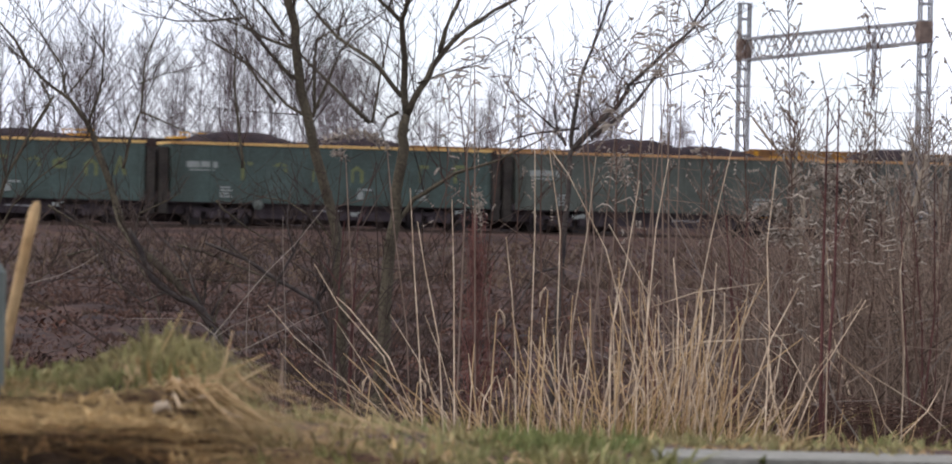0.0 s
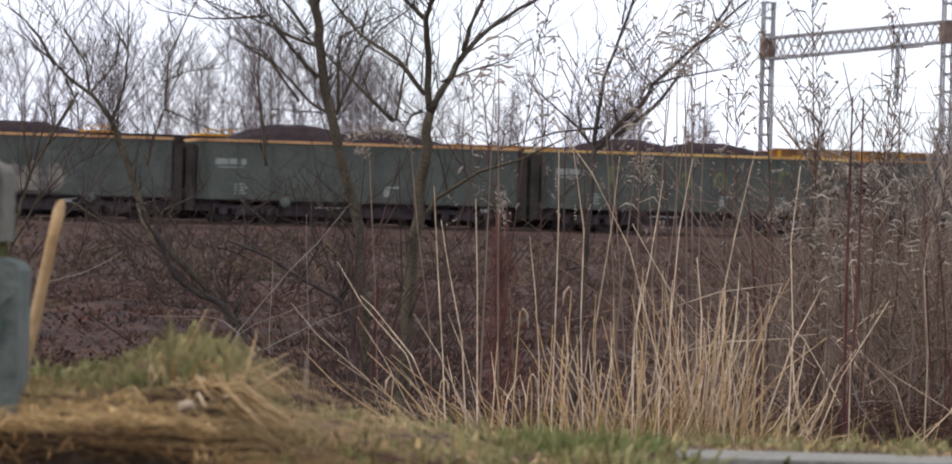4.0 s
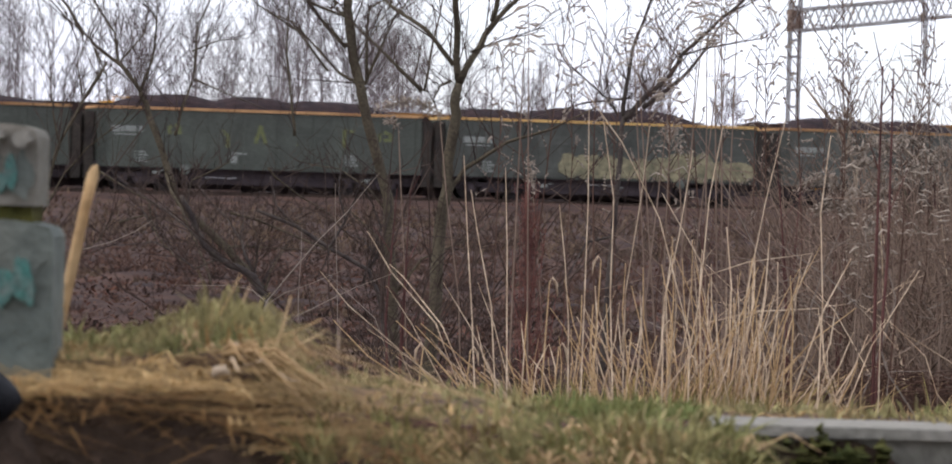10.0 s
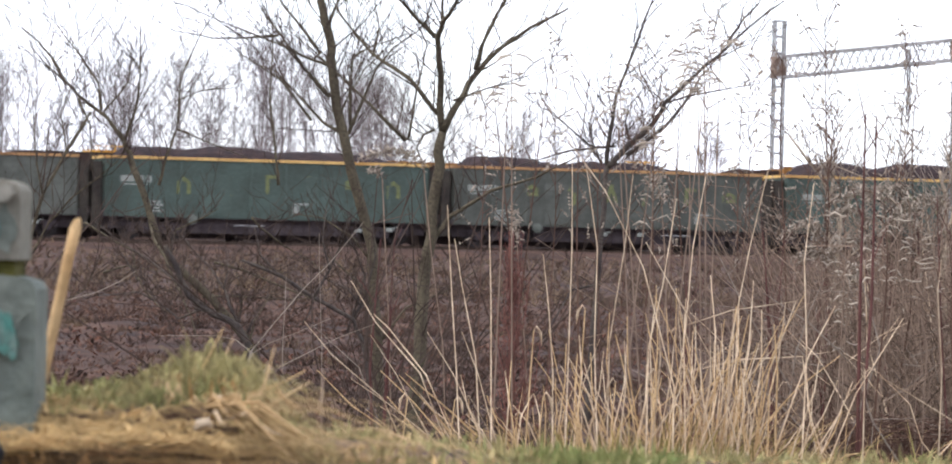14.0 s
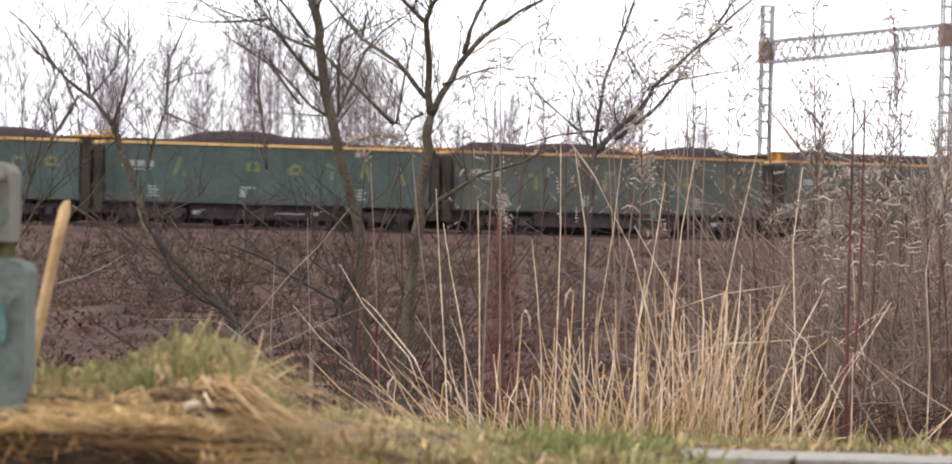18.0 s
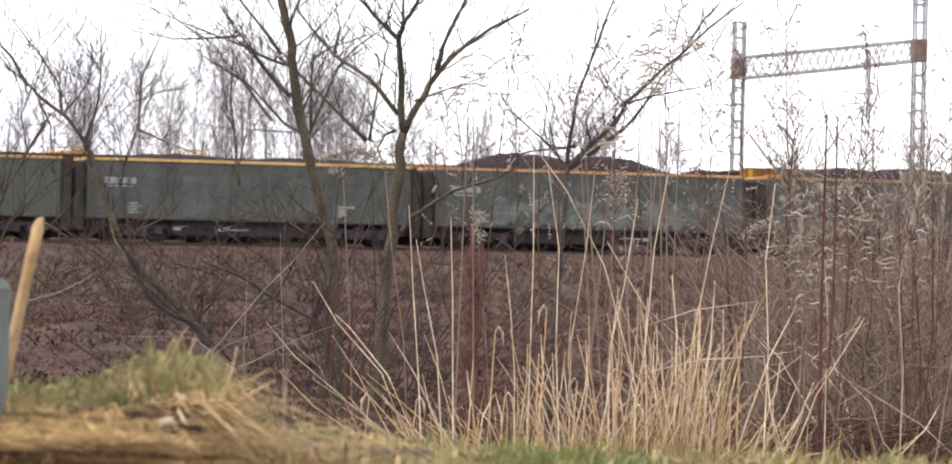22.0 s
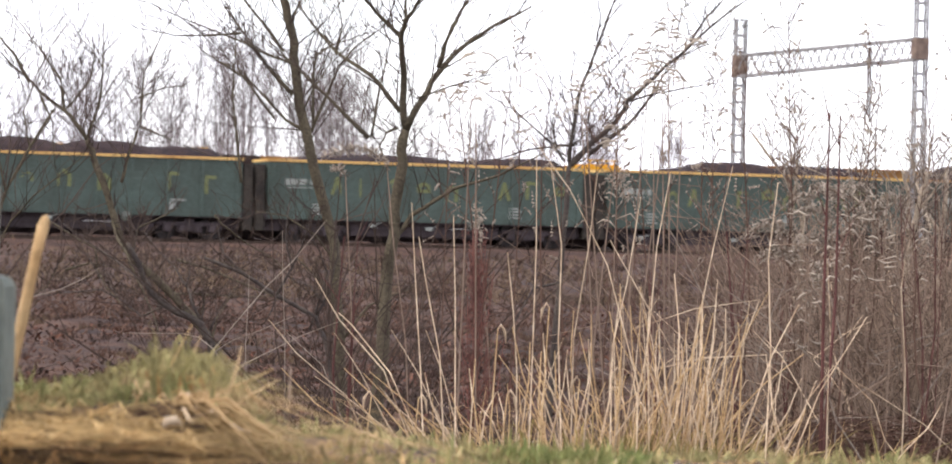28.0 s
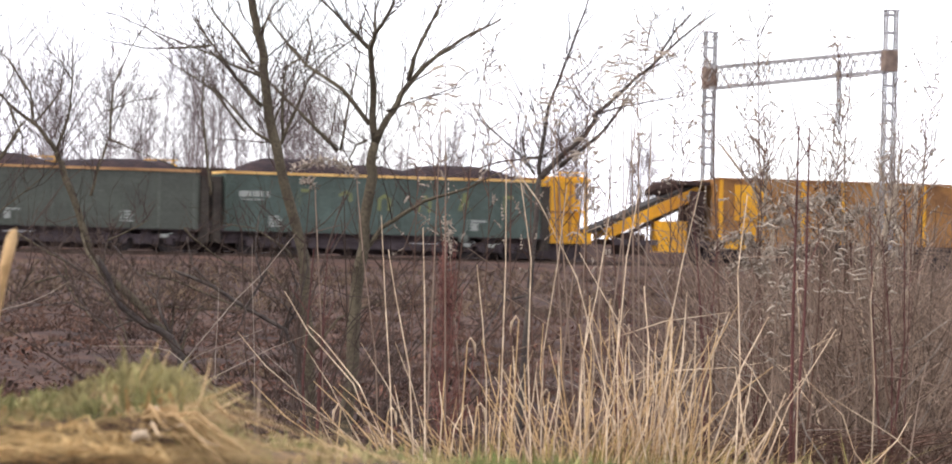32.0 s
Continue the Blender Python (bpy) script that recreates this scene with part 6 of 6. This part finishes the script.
def herb(x, y, top, i, meshes, label, group, seed_mat, stem_mat=None):
    z = ground_z(x, y) - 0.02
    rr = random.Random(i * 7 + len(group))
    g = thing("dried_herb", label, "dried plant", pose(x, y, z, rr.gauss(0, 3), rr.gauss(0, 5), rr.uniform(-60, 60)), group)
    h = top - z
    st, sd = meshes[i % len(meshes)]
    for nm, me, mt in (("stem", st, stem_mat or SCRUB), ("seed_head", sd, seed_mat)):
        o = part(nm, me, mt, g)
        o.scale = (1, 1, h)
        if nm == "seed_head":
            o["kind"] = "stuff"


r = random.Random(61)
for i in range(14):
    d = r.uniform(11.6, 15.5)
    px = r.uniform(1260, 1660)
    py = r.uniform(270, 560) if px > 1330 else r.uniform(400, 620)
    herb((px - 784) / 6385 * d, d, 1 - (py - 393) / 6385 * d - (px - 784) * 0.0244 * d / 6385, i, HERBS, "dried brown herb with pale drooping seed sprays", "dried herbs", SEED)
for i, (px, py) in enumerate(((955, 90), (1003, 150), (1088, 5), (1112, 120), (1068, 270), (785, 70), (1300, 70), (1335, 175), (1395, 20), (1412, 60), (1440, 140), (1465, 185), (1502, 200), (1543, 60), (1562, 20), (940, 180), (1040, 60), (1600, 60), (1215, 20), (1255, 60), (1282, 140), (1320, -10), (1425, -20), (1480, 40), (742, 150), (818, 130), (868, 40), (905, 110), (1150, 50), (1180, 150))):
    d = 13.5 + 0.3 * (i % 6)
    herb((px - 784) / 6385 * d, d, 1 - (py - 393) / 6385 * d - (px - 784) * 0.0244 * d / 6385, i, TALL, "tall thin dried herb with grey seed clusters", "tall dried herbs", SEED)


def red_shrub(px, spread, py, n, d, seed, label):
    """Upright red shoots from one stool."""
    r = random.Random(seed)
    x = (px - 784) / 6385 * d
    z = ground_z(x, d) - 0.03
    g = thing("red_stemmed_shrub", label, "shrub", pose(x, d, z), "red-stemmed shrubs")
    for i in range(n):
        top = 1 - (py + r.uniform(0, 160) * (i > 1) - 393) / 6385 * d - (px - 784) * 0.0244 * d / 6385 - z
        dx = r.gauss(0, spread) * d / 6385
        a = Vector((dx * 0.6, r.gauss(0, 0.08), 0))
        b = Vector((dx + r.gauss(0, 0.03), a.y + r.gauss(0, 0.05), top))
        m = a.lerp(b, 0.5) + Vector((r.gauss(0, 0.015), 0, 0))
        w = r.uniform(0.002, 0.0042) * (2 if n < 4 else 1)
        s = Soup().tube([a, m, b], [w, w * 0.8, w * 0.35], 5)
        for _ in range(3):
            e = m.lerp(b, r.random())
            s.tube([e, e + Vector((r.uniform(-0.1, 0.1), 0, r.uniform(0.05, 0.15)))], [w * 0.4, w * 0.2], 3, cap=False)
        part("shoot", s, RED_TWIG, g)


red_shrub(585, 7, 395, 3, 15.0, 98, "few upright rust-brown shoots at the foot of the trees")
red_shrub(1378, 2, 150, 2, 11.4, 91, "single tall dark red shoot")
red_shrub(1232, 10, 300, 5, 13.0, 92, "dark red leafless shoots among dry herbs")
red_shrub(1305, 16, 430, 4, 13.0, 94, "dark red leafless shoots among dry herbs")
red_shrub(1445, 14, 330, 3, 13.4, 95, "dark red leafless shoots among dry herbs")
red_shrub(1545, 16, 260, 4, 12.4, 96, "dark red leafless shoots among dry herbs")
red_shrub(1090, 16, 420, 7, 13.6, 97, "thin rust-red leafless shoots behind the tussock")


def red_dock():
    """A dead red dock: one thick stalk and a crowd of thin seeding side shoots, wider towards the foot."""
    r = random.Random(90)
    d, px, py = 13.2, 796, 372
    x = (px - 784) / 6385 * d
    z = ground_z(x, d) - 0.03
    top = 1 - (py - 393) / 6385 * d - z
    g = thing("red_dock_plant", "dead rust-red dock with thin crowded seeding shoots", "dried plant", pose(x, d, z))
    part("stalk", Soup().tube([(0, 0, 0), (0.006, 0, top * 0.45), (-0.004, 0, top * 0.8), (0.002, 0, top)], [0.007, 0.006, 0.005, 0.0025], 7), RED_TWIG, g, smooth=True)
    for _ in range(64):
        f = r.uniform(0.1, 0.85)
        a = Vector((0, 0, top * f))
        ln = r.uniform(0.12, 0.34) * (1.15 - 0.6 * f)
        side = r.gauss(0.06, 0.15) * (1.5 - f)
        b = a + Vector((side * ln, r.gauss(0, 0.2) * ln, ln))
        m = a.lerp(b, 0.45) + Vector((side * 0.35 * ln, 0, -0.02))
        s = Soup().tube([a, m, b], [0.0016, 0.0013, 0.0007], 4)
        for k in range(34):
            p = (a.lerp(m, k / 17) if k < 17 else m.lerp(b, (k - 17) / 17)) + Vector((r.gauss(0, 0.009), r.gauss(0, 0.009), r.gauss(0, 0.009)))
            s.blade(p, p + Vector((r.gauss(0, 0.006), r.gauss(0, 0.004), r.uniform(-0.014, 0.004))), 0.0036)
        part("seeding_shoot", s, DOCK_RED, g)


red_dock()


def thicket():
    """The brown tangle that closes the right-hand side."""
    r = random.Random(66)
    s = Soup()
    for _ in range(2300):
        d = r.uniform(12.6, 19)
        px = r.triangular(1180, 1700, 1560)
        x = (px - 784) / 6385 * d
        z = ground_z(x, d)
        reach = 250 if px > 1320 else 420
        top = 1 - (r.triangular(reach, 700, reach + 140) - 393) / 6385 * d - (px - 784) * 0.0244 * d / 6385
        lean = r.gauss(0, 0.42)
        p = Vector((x, d, z))
        q = Vector((x + lean * (top - z), d + r.gauss(0, 0.2), top))
        m = p.lerp(q, 0.5) + Vector((r.gauss(0, 0.1), 0, 0))
        w = r.uniform(0.0013, 0.0036)
        s.tube([p, m, q], [w, w * 0.8, w * 0.4], 3, cap=False)
        for _ in range(3):
            e = m.lerp(q, r.random())
            s.tube([e, e + Vector((r.uniform(-0.2, 0.2), r.uniform(-0.1, 0.1), r.uniform(-0.05, 0.2)))], [w * 0.6, w * 0.3], 3, cap=False)
    tagged(part("thicket", s, THICKET), "dense grey-brown leafless thicket of thin stems", "thicket", kind="stuff")
    # dark matted stems at its foot
    s = Soup()
    for _ in range(420):
        d = r.uniform(12.0, 13.0)
        px = r.triangular(1130, 1640, 1500)
        x = (px - 784) / 6385 * d
        z = ground_z(x, d)
        h = r.uniform(0.02, 0.17)
        s.tube([(x, d, z), (x + r.gauss(0, 0.5) * h, d, z + h * 0.7), (x + r.gauss(0, 1.0) * h, d - 0.05, z + h)], [0.0035, 0.0028, 0.001], 3, cap=False)
    tagged(part("matted_undergrowth", s, SCRUB), "brown matted dead stems at the foot of the thicket", "undergrowth", kind="stuff")
    # low brushwood at the foot of the trees
    s = Soup()
    for _ in range(54):
        d = r.uniform(15, 23)
        px = r.gauss(600, 130) if r.random() < 0.6 else r.uniform(250, 1250)
        x = (px - 784) / 6385 * d
        z = ground_z(x, d)
        h = r.uniform(0.4, 1.4)
        a = r.uniform(-1.3, 1.3)
        p = Vector((x, d, z))
        q = Vector((x + a * h * 0.8, d + r.gauss(0, 0.2), z + h * r.uniform(0.5, 1)))
        m = p.lerp(q, 0.5) + Vector((0, 0, r.uniform(0, 0.15)))
        w = r.uniform(0.002, 0.005)
        s.tube([p, m, q], [w, w * 0.8, w * 0.4], 3, cap=False)
        for _ in range(3):
            e = m.lerp(q, r.random())
            s.tube([e, e + Vector((r.uniform(-0.35, 0.35), r.uniform(-0.1, 0.1), r.uniform(-0.1, 0.3)))], [w * 0.6, w * 0.3], 3, cap=False)
    # suckers round the feet of the two trees
    for _ in range(34):
        d = r.uniform(16, 21)
        px = r.gauss(570, 85)
        x = (px - 784) / 6385 * d
        z = ground_z(x, d)
        h = r.uniform(0.5, 1.5)
        a = r.gauss(0.15, 0.45)
        p = Vector((x, d, z))
        q = Vector((x + a * h, d + r.gauss(0, 0.2), z + h))
        m = p.lerp(q, 0.5) + Vector((r.gauss(0, 0.07), 0, 0))
        w = r.uniform(0.003, 0.0065)
        s.tube([p, m, q], [w, w * 0.8, w * 0.35], 4, cap=False)
        for _ in range(2):
            e = m.lerp(q, r.random())
            s.tube([e, e + Vector((r.uniform(-0.3, 0.3), r.uniform(-0.1, 0.1), r.uniform(0.05, 0.35)))], [w * 0.6, w * 0.3], 3, cap=False)
    tagged(part("brushwood", s, TWIG), "dark leafless brushwood at the foot of the trees", "brushwood", kind="stuff")


thicket()


def loose_canes():
    """Long bent canes that lean every way through the thicket."""
    r = random.Random(404)
    for i in range(64):
        d = r.uniform(11.7, 14.5)
        px = r.uniform(1150, 1640)
        x = (px - 784) / 6385 * d
        z = ground_z(x, d) - 0.02
        g = thing("bent_cane", "thin pale bent cane leaning through the thicket", "cane", pose(x, d, z), "bent canes")
        h = r.triangular(0.25, 1.0, 0.5)
        a = r.gauss(0, 0.55)
        kink = r.gauss(0, 0.5) if i % 3 else r.choice((-1.6, 1.6))
        p1 = Vector((a * h * 0.55, r.gauss(0, 0.05), h * 0.6))
        p2 = p1 + Vector(((a + kink) * h * 0.4, r.gauss(0, 0.05), h * (0.4 if i % 3 else -0.12)))
        w = r.uniform(0.0016, 0.0034)
        m = p1 * 0.5 + Vector((r.gauss(0, 0.02), 0, 0))
        s = Soup().tube([(0, 0, 0), m, p1, p1.lerp(p2, 0.5) + Vector((0, 0, 0.02)), p2], [w, w, w * 0.9, w * 0.7, w * 0.4], 5)
        for _ in range(3):
            e = m.lerp(p2, r.uniform(0.3, 1))
            s.tube([e, e + Vector((r.gauss(0, 0.09), r.gauss(0, 0.03), r.uniform(-0.03, 0.12)))], [w * 0.5, w * 0.25], 4, cap=False)
        part("stem", s, (DULL_TWIG, THICKET, DULL_TWIG, THICKET, PALE_STALK)[i % 5], g)


loose_canes()


def single_twigs():
    """Pale thin twigs and broken stems that stand out singly."""
    for lab, d, line, w0, mt in (
        ("thin pale bare twig reaching across the hollow", 15.0, [(-0.825, 0.282), (-0.900, 0.445), (-0.980, 0.555), (-1.040, 0.599), (-1.115, 0.613), (-1.346, 0.608)], 0.003, DULL_TWIG),
        ("thin pale bare twig reaching across the hollow", 15.1, [(-1.055, 0.272), (-0.987, 0.552), (-0.911, 0.651), (-0.789, 0.803), (-0.686, 0.910), (-0.562, 1.071)], 0.0035, DULL_TWIG),
        ("thin pale bare twig reaching across the hollow", 15.2, [(-1.086, 0.266), (-0.988, 0.542), (-0.927, 0.584), (-0.812, 0.630), (-0.685, 0.688)], 0.003, DULL_TWIG),
        ("thin upright tip of a bare twig", 15.0, [(-0.842, 0.282), (-0.856, 0.587), (-0.851, 0.749), (-0.853, 0.845)], 0.0022, DULL_TWIG),
        ("thin upright tip of a bare twig", 15.3, [(-0.705, 0.271), (-0.718, 0.582), (-0.737, 0.898), (-0.741, 1.025)], 0.0022, DULL_TWIG),
        ("tan slanting bare stem beside the tussock", 13.0, [(-0.890, 0.435), (-0.755, 0.564), (-0.646, 0.622), (-0.557, 0.669), (-0.422, 0.723)], 0.0026, DULL_TWIG),
        ("tan slanting bare stem beside the tussock", 13.2, [(-0.366, 0.439), (-0.489, 0.564), (-0.658, 0.709)], 0.0026, DULL_TWIG),
        ("dark thin bare twig over the verge", 12.6, [(-0.428, 0.463), (-0.450, 0.537), (-0.588, 0.526), (-0.801, 0.509)], 0.002, TWIG),
        ("thin pale bare twig beside the cane", 13.0, [(-1.623, 0.457), (-1.546, 0.622), (-1.499, 0.766), (-1.377, 0.803), (-1.307, 0.838), (-1.253, 0.876)], 0.003, DULL_TWIG),
        ("slanting grey bare twig behind the cane", 12.0, [(-1.537, 0.536), (-1.432, 0.858), (-1.360, 0.963), (-1.268, 1.059), (-1.177, 1.193), (-1.118, 1.245)], 0.0035, TWIG),
        ("grey bare twig arching over the hollow", 16.0, [(-0.693, 0.239), (-0.547, 0.418), (-0.451, 0.621), (-0.598, 0.467), (-0.871, 0.360)], 0.004, TWIG),
        ("brown broken stem standing in the grass", 5.28, [(-0.243, 0.723), (-0.244, 0.773), (-0.244, 0.821)], 0.0036, THICKET),
        ("dark broken stem at the verge edge", 4.81, [(-0.268, 0.698), (-0.259, 0.721), (-0.252, 0.736)], 0.0033, BARK_DARK),
        ("dark broken stem at the verge edge", 4.81, [(-0.262, 0.664), (-0.246, 0.706), (-0.238, 0.734)], 0.0039, BARK_DARK),
        ("dark broken stem at the verge edge", 4.81, [(-0.225, 0.680), (-0.221, 0.707), (-0.215, 0.726)], 0.0033, BARK_DARK)):
        x0, z0 = line[0]
        g0 = ground_z(x0, d) - 0.02 if d > 5 else z0
        t = thing("bare_twig", lab, "twig", pose(x0, d, g0))
        pts = [Vector((x - x0, 0.03 * i, z - g0)) for i, (x, z) in enumerate(line)]
        pts[0].z = 0
        n = len(pts)
        part("stem", Soup().tube(pts, [w0 * (1 - 0.6 * i / (n - 1)) for i in range(n)], 6), mt, t)


single_twigs()


def seed_plume(d, stem, plume, n, spread, seed):
    """A reed-like stem that carries a bent fluffy plume."""
    r = random.Random(seed)
    x0, z0 = stem[0]
    g0 = ground_z(x0, d) - 0.02
    t = thing("seed_plume", "pale fluffy seed plume on a thin dry stem", "dried plant", pose(x0, d, g0), "seed plumes")
    pts = [Vector((x - x0, 0, z - g0)) for x, z in stem]
    pts[0].z = 0
    line = [Vector((x - x0, 0, z - g0)) for x, z in plume]
    m = len(pts + line)
    part("stem", Soup().tube(pts + line, [0.0035 - 0.002 * i / (m - 1) for i in range(m)], 5), THICKET, t)
    s = Soup()
    for _ in range(n):
        f = r.random() * (len(line) - 1)
        p = line[int(f)].lerp(line[int(f) + 1], f - int(f)) + Vector((r.gauss(0, spread), r.gauss(0, spread), r.gauss(0, spread)))
        e = Vector((r.uniform(-1, 1), r.uniform(-1, 1), r.uniform(-1, 0.6))).normalized() * r.uniform(0.006, 0.018)
        s.tube([p - e, p, p + e], [0.0008, 0.0035, 0.0008], 3, cap=False)
    tagged(part("fluff", s, SEED, t, "pale fluffy seeds"), kind="stuff")


seed_plume(16, [(-0.215, 0.175), (-0.250, 0.575), (-0.310, 0.975), (-0.341, 1.250)], [(-0.348, 1.320), (-0.419, 1.363), (-0.507, 1.371), (-0.607, 1.339)], 190, 0.012, 1)
seed_plume(16.5, [(-0.454, 0.144), (-0.494, 0.711), (-0.525, 1.150)], [(-0.533, 1.266), (-0.555, 1.299), (-0.586, 1.293)], 50, 0.01, 2)
seed_plume(15, [(0.127, 0.235), (0.083, 0.610), (0.052, 0.914)], [(0.043, 1.008), (0.037, 1.067), (0.025, 1.137)], 70, 0.014, 3)
seed_plume(14.5, [(0.645, 0.273), (0.614, 0.636), (0.594, 0.999)], [(0.578, 1.180), (0.558, 1.236), (0.530, 1.270)], 80, 0.02, 4)
seed_plume(13, [(1.270, 0.365), (1.252, 0.691), (1.226, 0.955)], [(1.212, 1.097), (1.170, 1.147), (1.089, 1.124)], 120, 0.01, 5)
seed_plume(13.3, [(1.404, 0.353), (1.384, 0.728), (1.347, 0.977)], [(1.333, 1.122), (1.374, 1.175), (1.427, 1.135)], 120, 0.01, 6)
seed_plume(12.7, [(1.142, 0.377), (1.126, 0.616), (1.112, 0.775)], [(1.110, 0.854), (1.138, 0.934), (1.177, 0.955)], 120, 0.016, 7)

for k, (px, py) in enumerate(((1398, 292), (1383, 372), (1442, 282), (1322, 398), (1462, 335), (1300, 352), (1505, 300))):
    d = 12.9 + 0.12 * k
    x, z = (px - 784) / 6385 * d, 1 - (py - 393) / 6385 * d - (px - 784) * 0.0244 * d / 6385
    seed_plume(d, [(x + 0.03, 0.37), (x + 0.02, 0.5 * z + 0.18), (x + 0.01, z - 0.03)], [(x, z), (x - 0.03, z + 0.03), (x - 0.085, z + 0.035 - 0.01 * (k % 3)), (x - 0.13, z - 0.01)], 130, 0.012, 20 + k)

bare_tree("bare_sapling", "pale-barked crooked sapling among the dry herbs", 13.8, [
    [(1.632, 0.247), (1.599, 0.505), (1.572, 0.764), (1.562, 0.980), (1.589, 1.132), (1.612, 1.232), (1.62, 1.29)],
    [(1.569, 0.872), (1.527, 0.979), (1.498, 1.108), (1.477, 1.259)],
    [(1.593, 1.143), (1.662, 1.242), (1.712, 1.373)],
    [(1.562, 0.958), (1.483, 1.021), (1.393, 1.170), (1.305, 1.255), (1.174, 1.305)],
    [(1.582, 0.678), (1.661, 0.809), (1.767, 0.920)]],
    [0.011, 0.005, 0.005, 0.006, 0.005], PALE_BARK, 16, 2.5, 0.35, twig=DULL_TWIG)
bare_tree("bare_sapling", "pale grey leafless sapling in the thicket", 15.5, [
    [(1.86, 0.53), (1.88, 0.89), (1.89, 1.07), (1.90, 1.20), (1.90, 1.33)],
    [(1.89, 1.07), (1.82, 1.17), (1.83, 1.27), (1.84, 1.37), (1.84, 1.45)],
    [(1.88, 0.91), (1.81, 0.99), (1.76, 1.05)],
    [(1.83, 1.27), (1.79, 1.33), (1.74, 1.39)]],
    [0.011, 0.009, 0.005, 0.005], PALE_BARK, 155, 0.35, 0.25, twig=DULL_TWIG)

bare_tree("bare_sapling", "grey-brown crooked leafless sapling in the thicket", 15, [
    [(1.76, 0.54), (1.77, 0.80), (1.74, 0.98), (1.69, 1.10), (1.70, 1.21), (1.67, 1.32)],
    [(1.74, 0.98), (1.78, 1.10), (1.76, 1.21), (1.74, 1.34), (1.74, 1.41)],
    [(1.71, 0.77), (1.75, 0.73), (1.84, 0.67), (1.88, 0.64)],
    [(1.69, 1.10), (1.62, 1.02), (1.58, 0.97)]],
    [0.009, 0.009, 0.006, 0.005], PALE_BARK, 150, 0.35, 0.25, twig=DULL_TWIG)

bare_tree("bare_sapling", "olive-grey arching leafless stem in the thicket", 14.6, [
    [(1.51, 0.55), (1.52, 0.71), (1.53, 0.82), (1.52, 0.88), (1.48, 0.93), (1.44, 1.02), (1.43, 1.13)],
    [(1.52, 0.88), (1.54, 0.97), (1.59, 1.04), (1.65, 1.08)],
    [(1.48, 0.93), (1.47, 1.05), (1.47, 1.15), (1.49, 1.25)]],
    [0.007, 0.005, 0.005], BARK_GREEN, 146, 0.35, 0.25)

bare_tree("bare_sapling", "pale leafless sapling forked above the herbs", 15.2, [
    [(1.35, 0.53), (1.34, 0.70), (1.28, 0.98), (1.26, 1.09), (1.27, 1.23), (1.28, 1.37)],
    [(1.42, 1.09), (1.37, 1.11), (1.30, 1.22), (1.23, 1.30), (1.18, 1.37)],
    [(1.28, 0.98), (1.25, 1.06), (1.17, 1.09), (1.08, 1.06)]],
    [0.006, 0.006, 0.004], PALE_BARK, 152, 0.35, 0.25, twig=DULL_TWIG)

bare_tree("bare_sapling", "thin forked grey sapling beside the gantry mast", 15, [
    [(1.210, 0.167), (1.215, 0.449), (1.243, 0.732), (1.285, 0.944), (1.292, 1.133), (1.206, 1.295), (1.085, 1.445)],
    [(1.289, 1.062), (1.267, 1.203), (1.249, 1.273), (1.257, 1.320)],
    [(1.285, 0.944), (1.400, 1.041), (1.491, 1.184), (1.534, 1.327)]],
    [0.006, 0.004, 0.004], PALE_BARK, 17, 2, 0.3, twig=DULL_TWIG)


def curled_spray(d, px, py, n, seed, span=0.25):
    """A dry stem with pale curled seed tails near its top."""
    r = random.Random(seed)
    x, z1 = (px - 784) / 6385 * d, 1 - (py - 393) / 6385 * d - (px - 784) * 0.0244 * d / 6385
    g0 = ground_z(x, d) - 0.02
    t = thing("curled_seed_plant", "dry brown stem with whitish curled seed tails", "dried plant", pose(x, d, g0), "curled seed plants")
    h = z1 - g0
    lean = r.uniform(-0.12, 0.12)
    line = [Vector((lean * h * (k / 4 - 1), 0, h * k / 4)) for k in range(5)]
    part("stem", Soup().tube(line, [0.0036, 0.0032, 0.0027, 0.0021, 0.0012], 5), THICKET, t)
    for k in range(n):
        p = line[4].lerp(line[3], r.uniform(0, span * 4 / h))
        side = r.choice((-1, -1, 1))
        ln = r.uniform(0.02, 0.055)
        y = r.uniform(-0.03, 0.03)
        f = r.uniform(-0.3, 0.5)
        pts = [p, p + Vector((side * ln * 0.4, y, ln * f)), p + Vector((side * ln * 0.9, y, ln * (f + r.uniform(-0.2, 0.3)))), p + Vector((side * ln * 1.4, y, ln * (f + r.uniform(-0.7, 0.2))))]
        w = r.uniform(0.0024, 0.0046)
        part("seed_tail", Soup().tube(pts, [0.001, w * 0.7, w, w * 0.4], 5), CATKIN, t, smooth=True)


for k, (px, py, n) in enumerate(((1345, 318, 4), (1395, 328, 5), (1440, 305, 5), (1456, 330, 4), (1338, 362, 4), (1404, 345, 5), (1330, 412, 6), (1350, 425, 6),
                                 (1482, 272, 4), (1420, 318, 4), (1025, 285, 3), (1548, 330, 3), (1510, 395, 3))):
    curled_spray(12.2 + 0.17 * (k % 7), px, py, n, 300 + k)

# the tallest ones, that stand against the sky
for k, (px, py, n) in enumerate(((787, 81, 9), (782, 131, 7), (964, 107, 8), (961, 140, 9), (1102, 6, 9), (1077, 55, 10), (1131, 31, 8), (1093, 78, 7), (1026, 188, 9), (1081, 89, 6), (1109, 93, 6))):
    curled_spray(12.2 + 0.17 * (k % 7), px, py, n, 340 + k, 0.07)


motions()
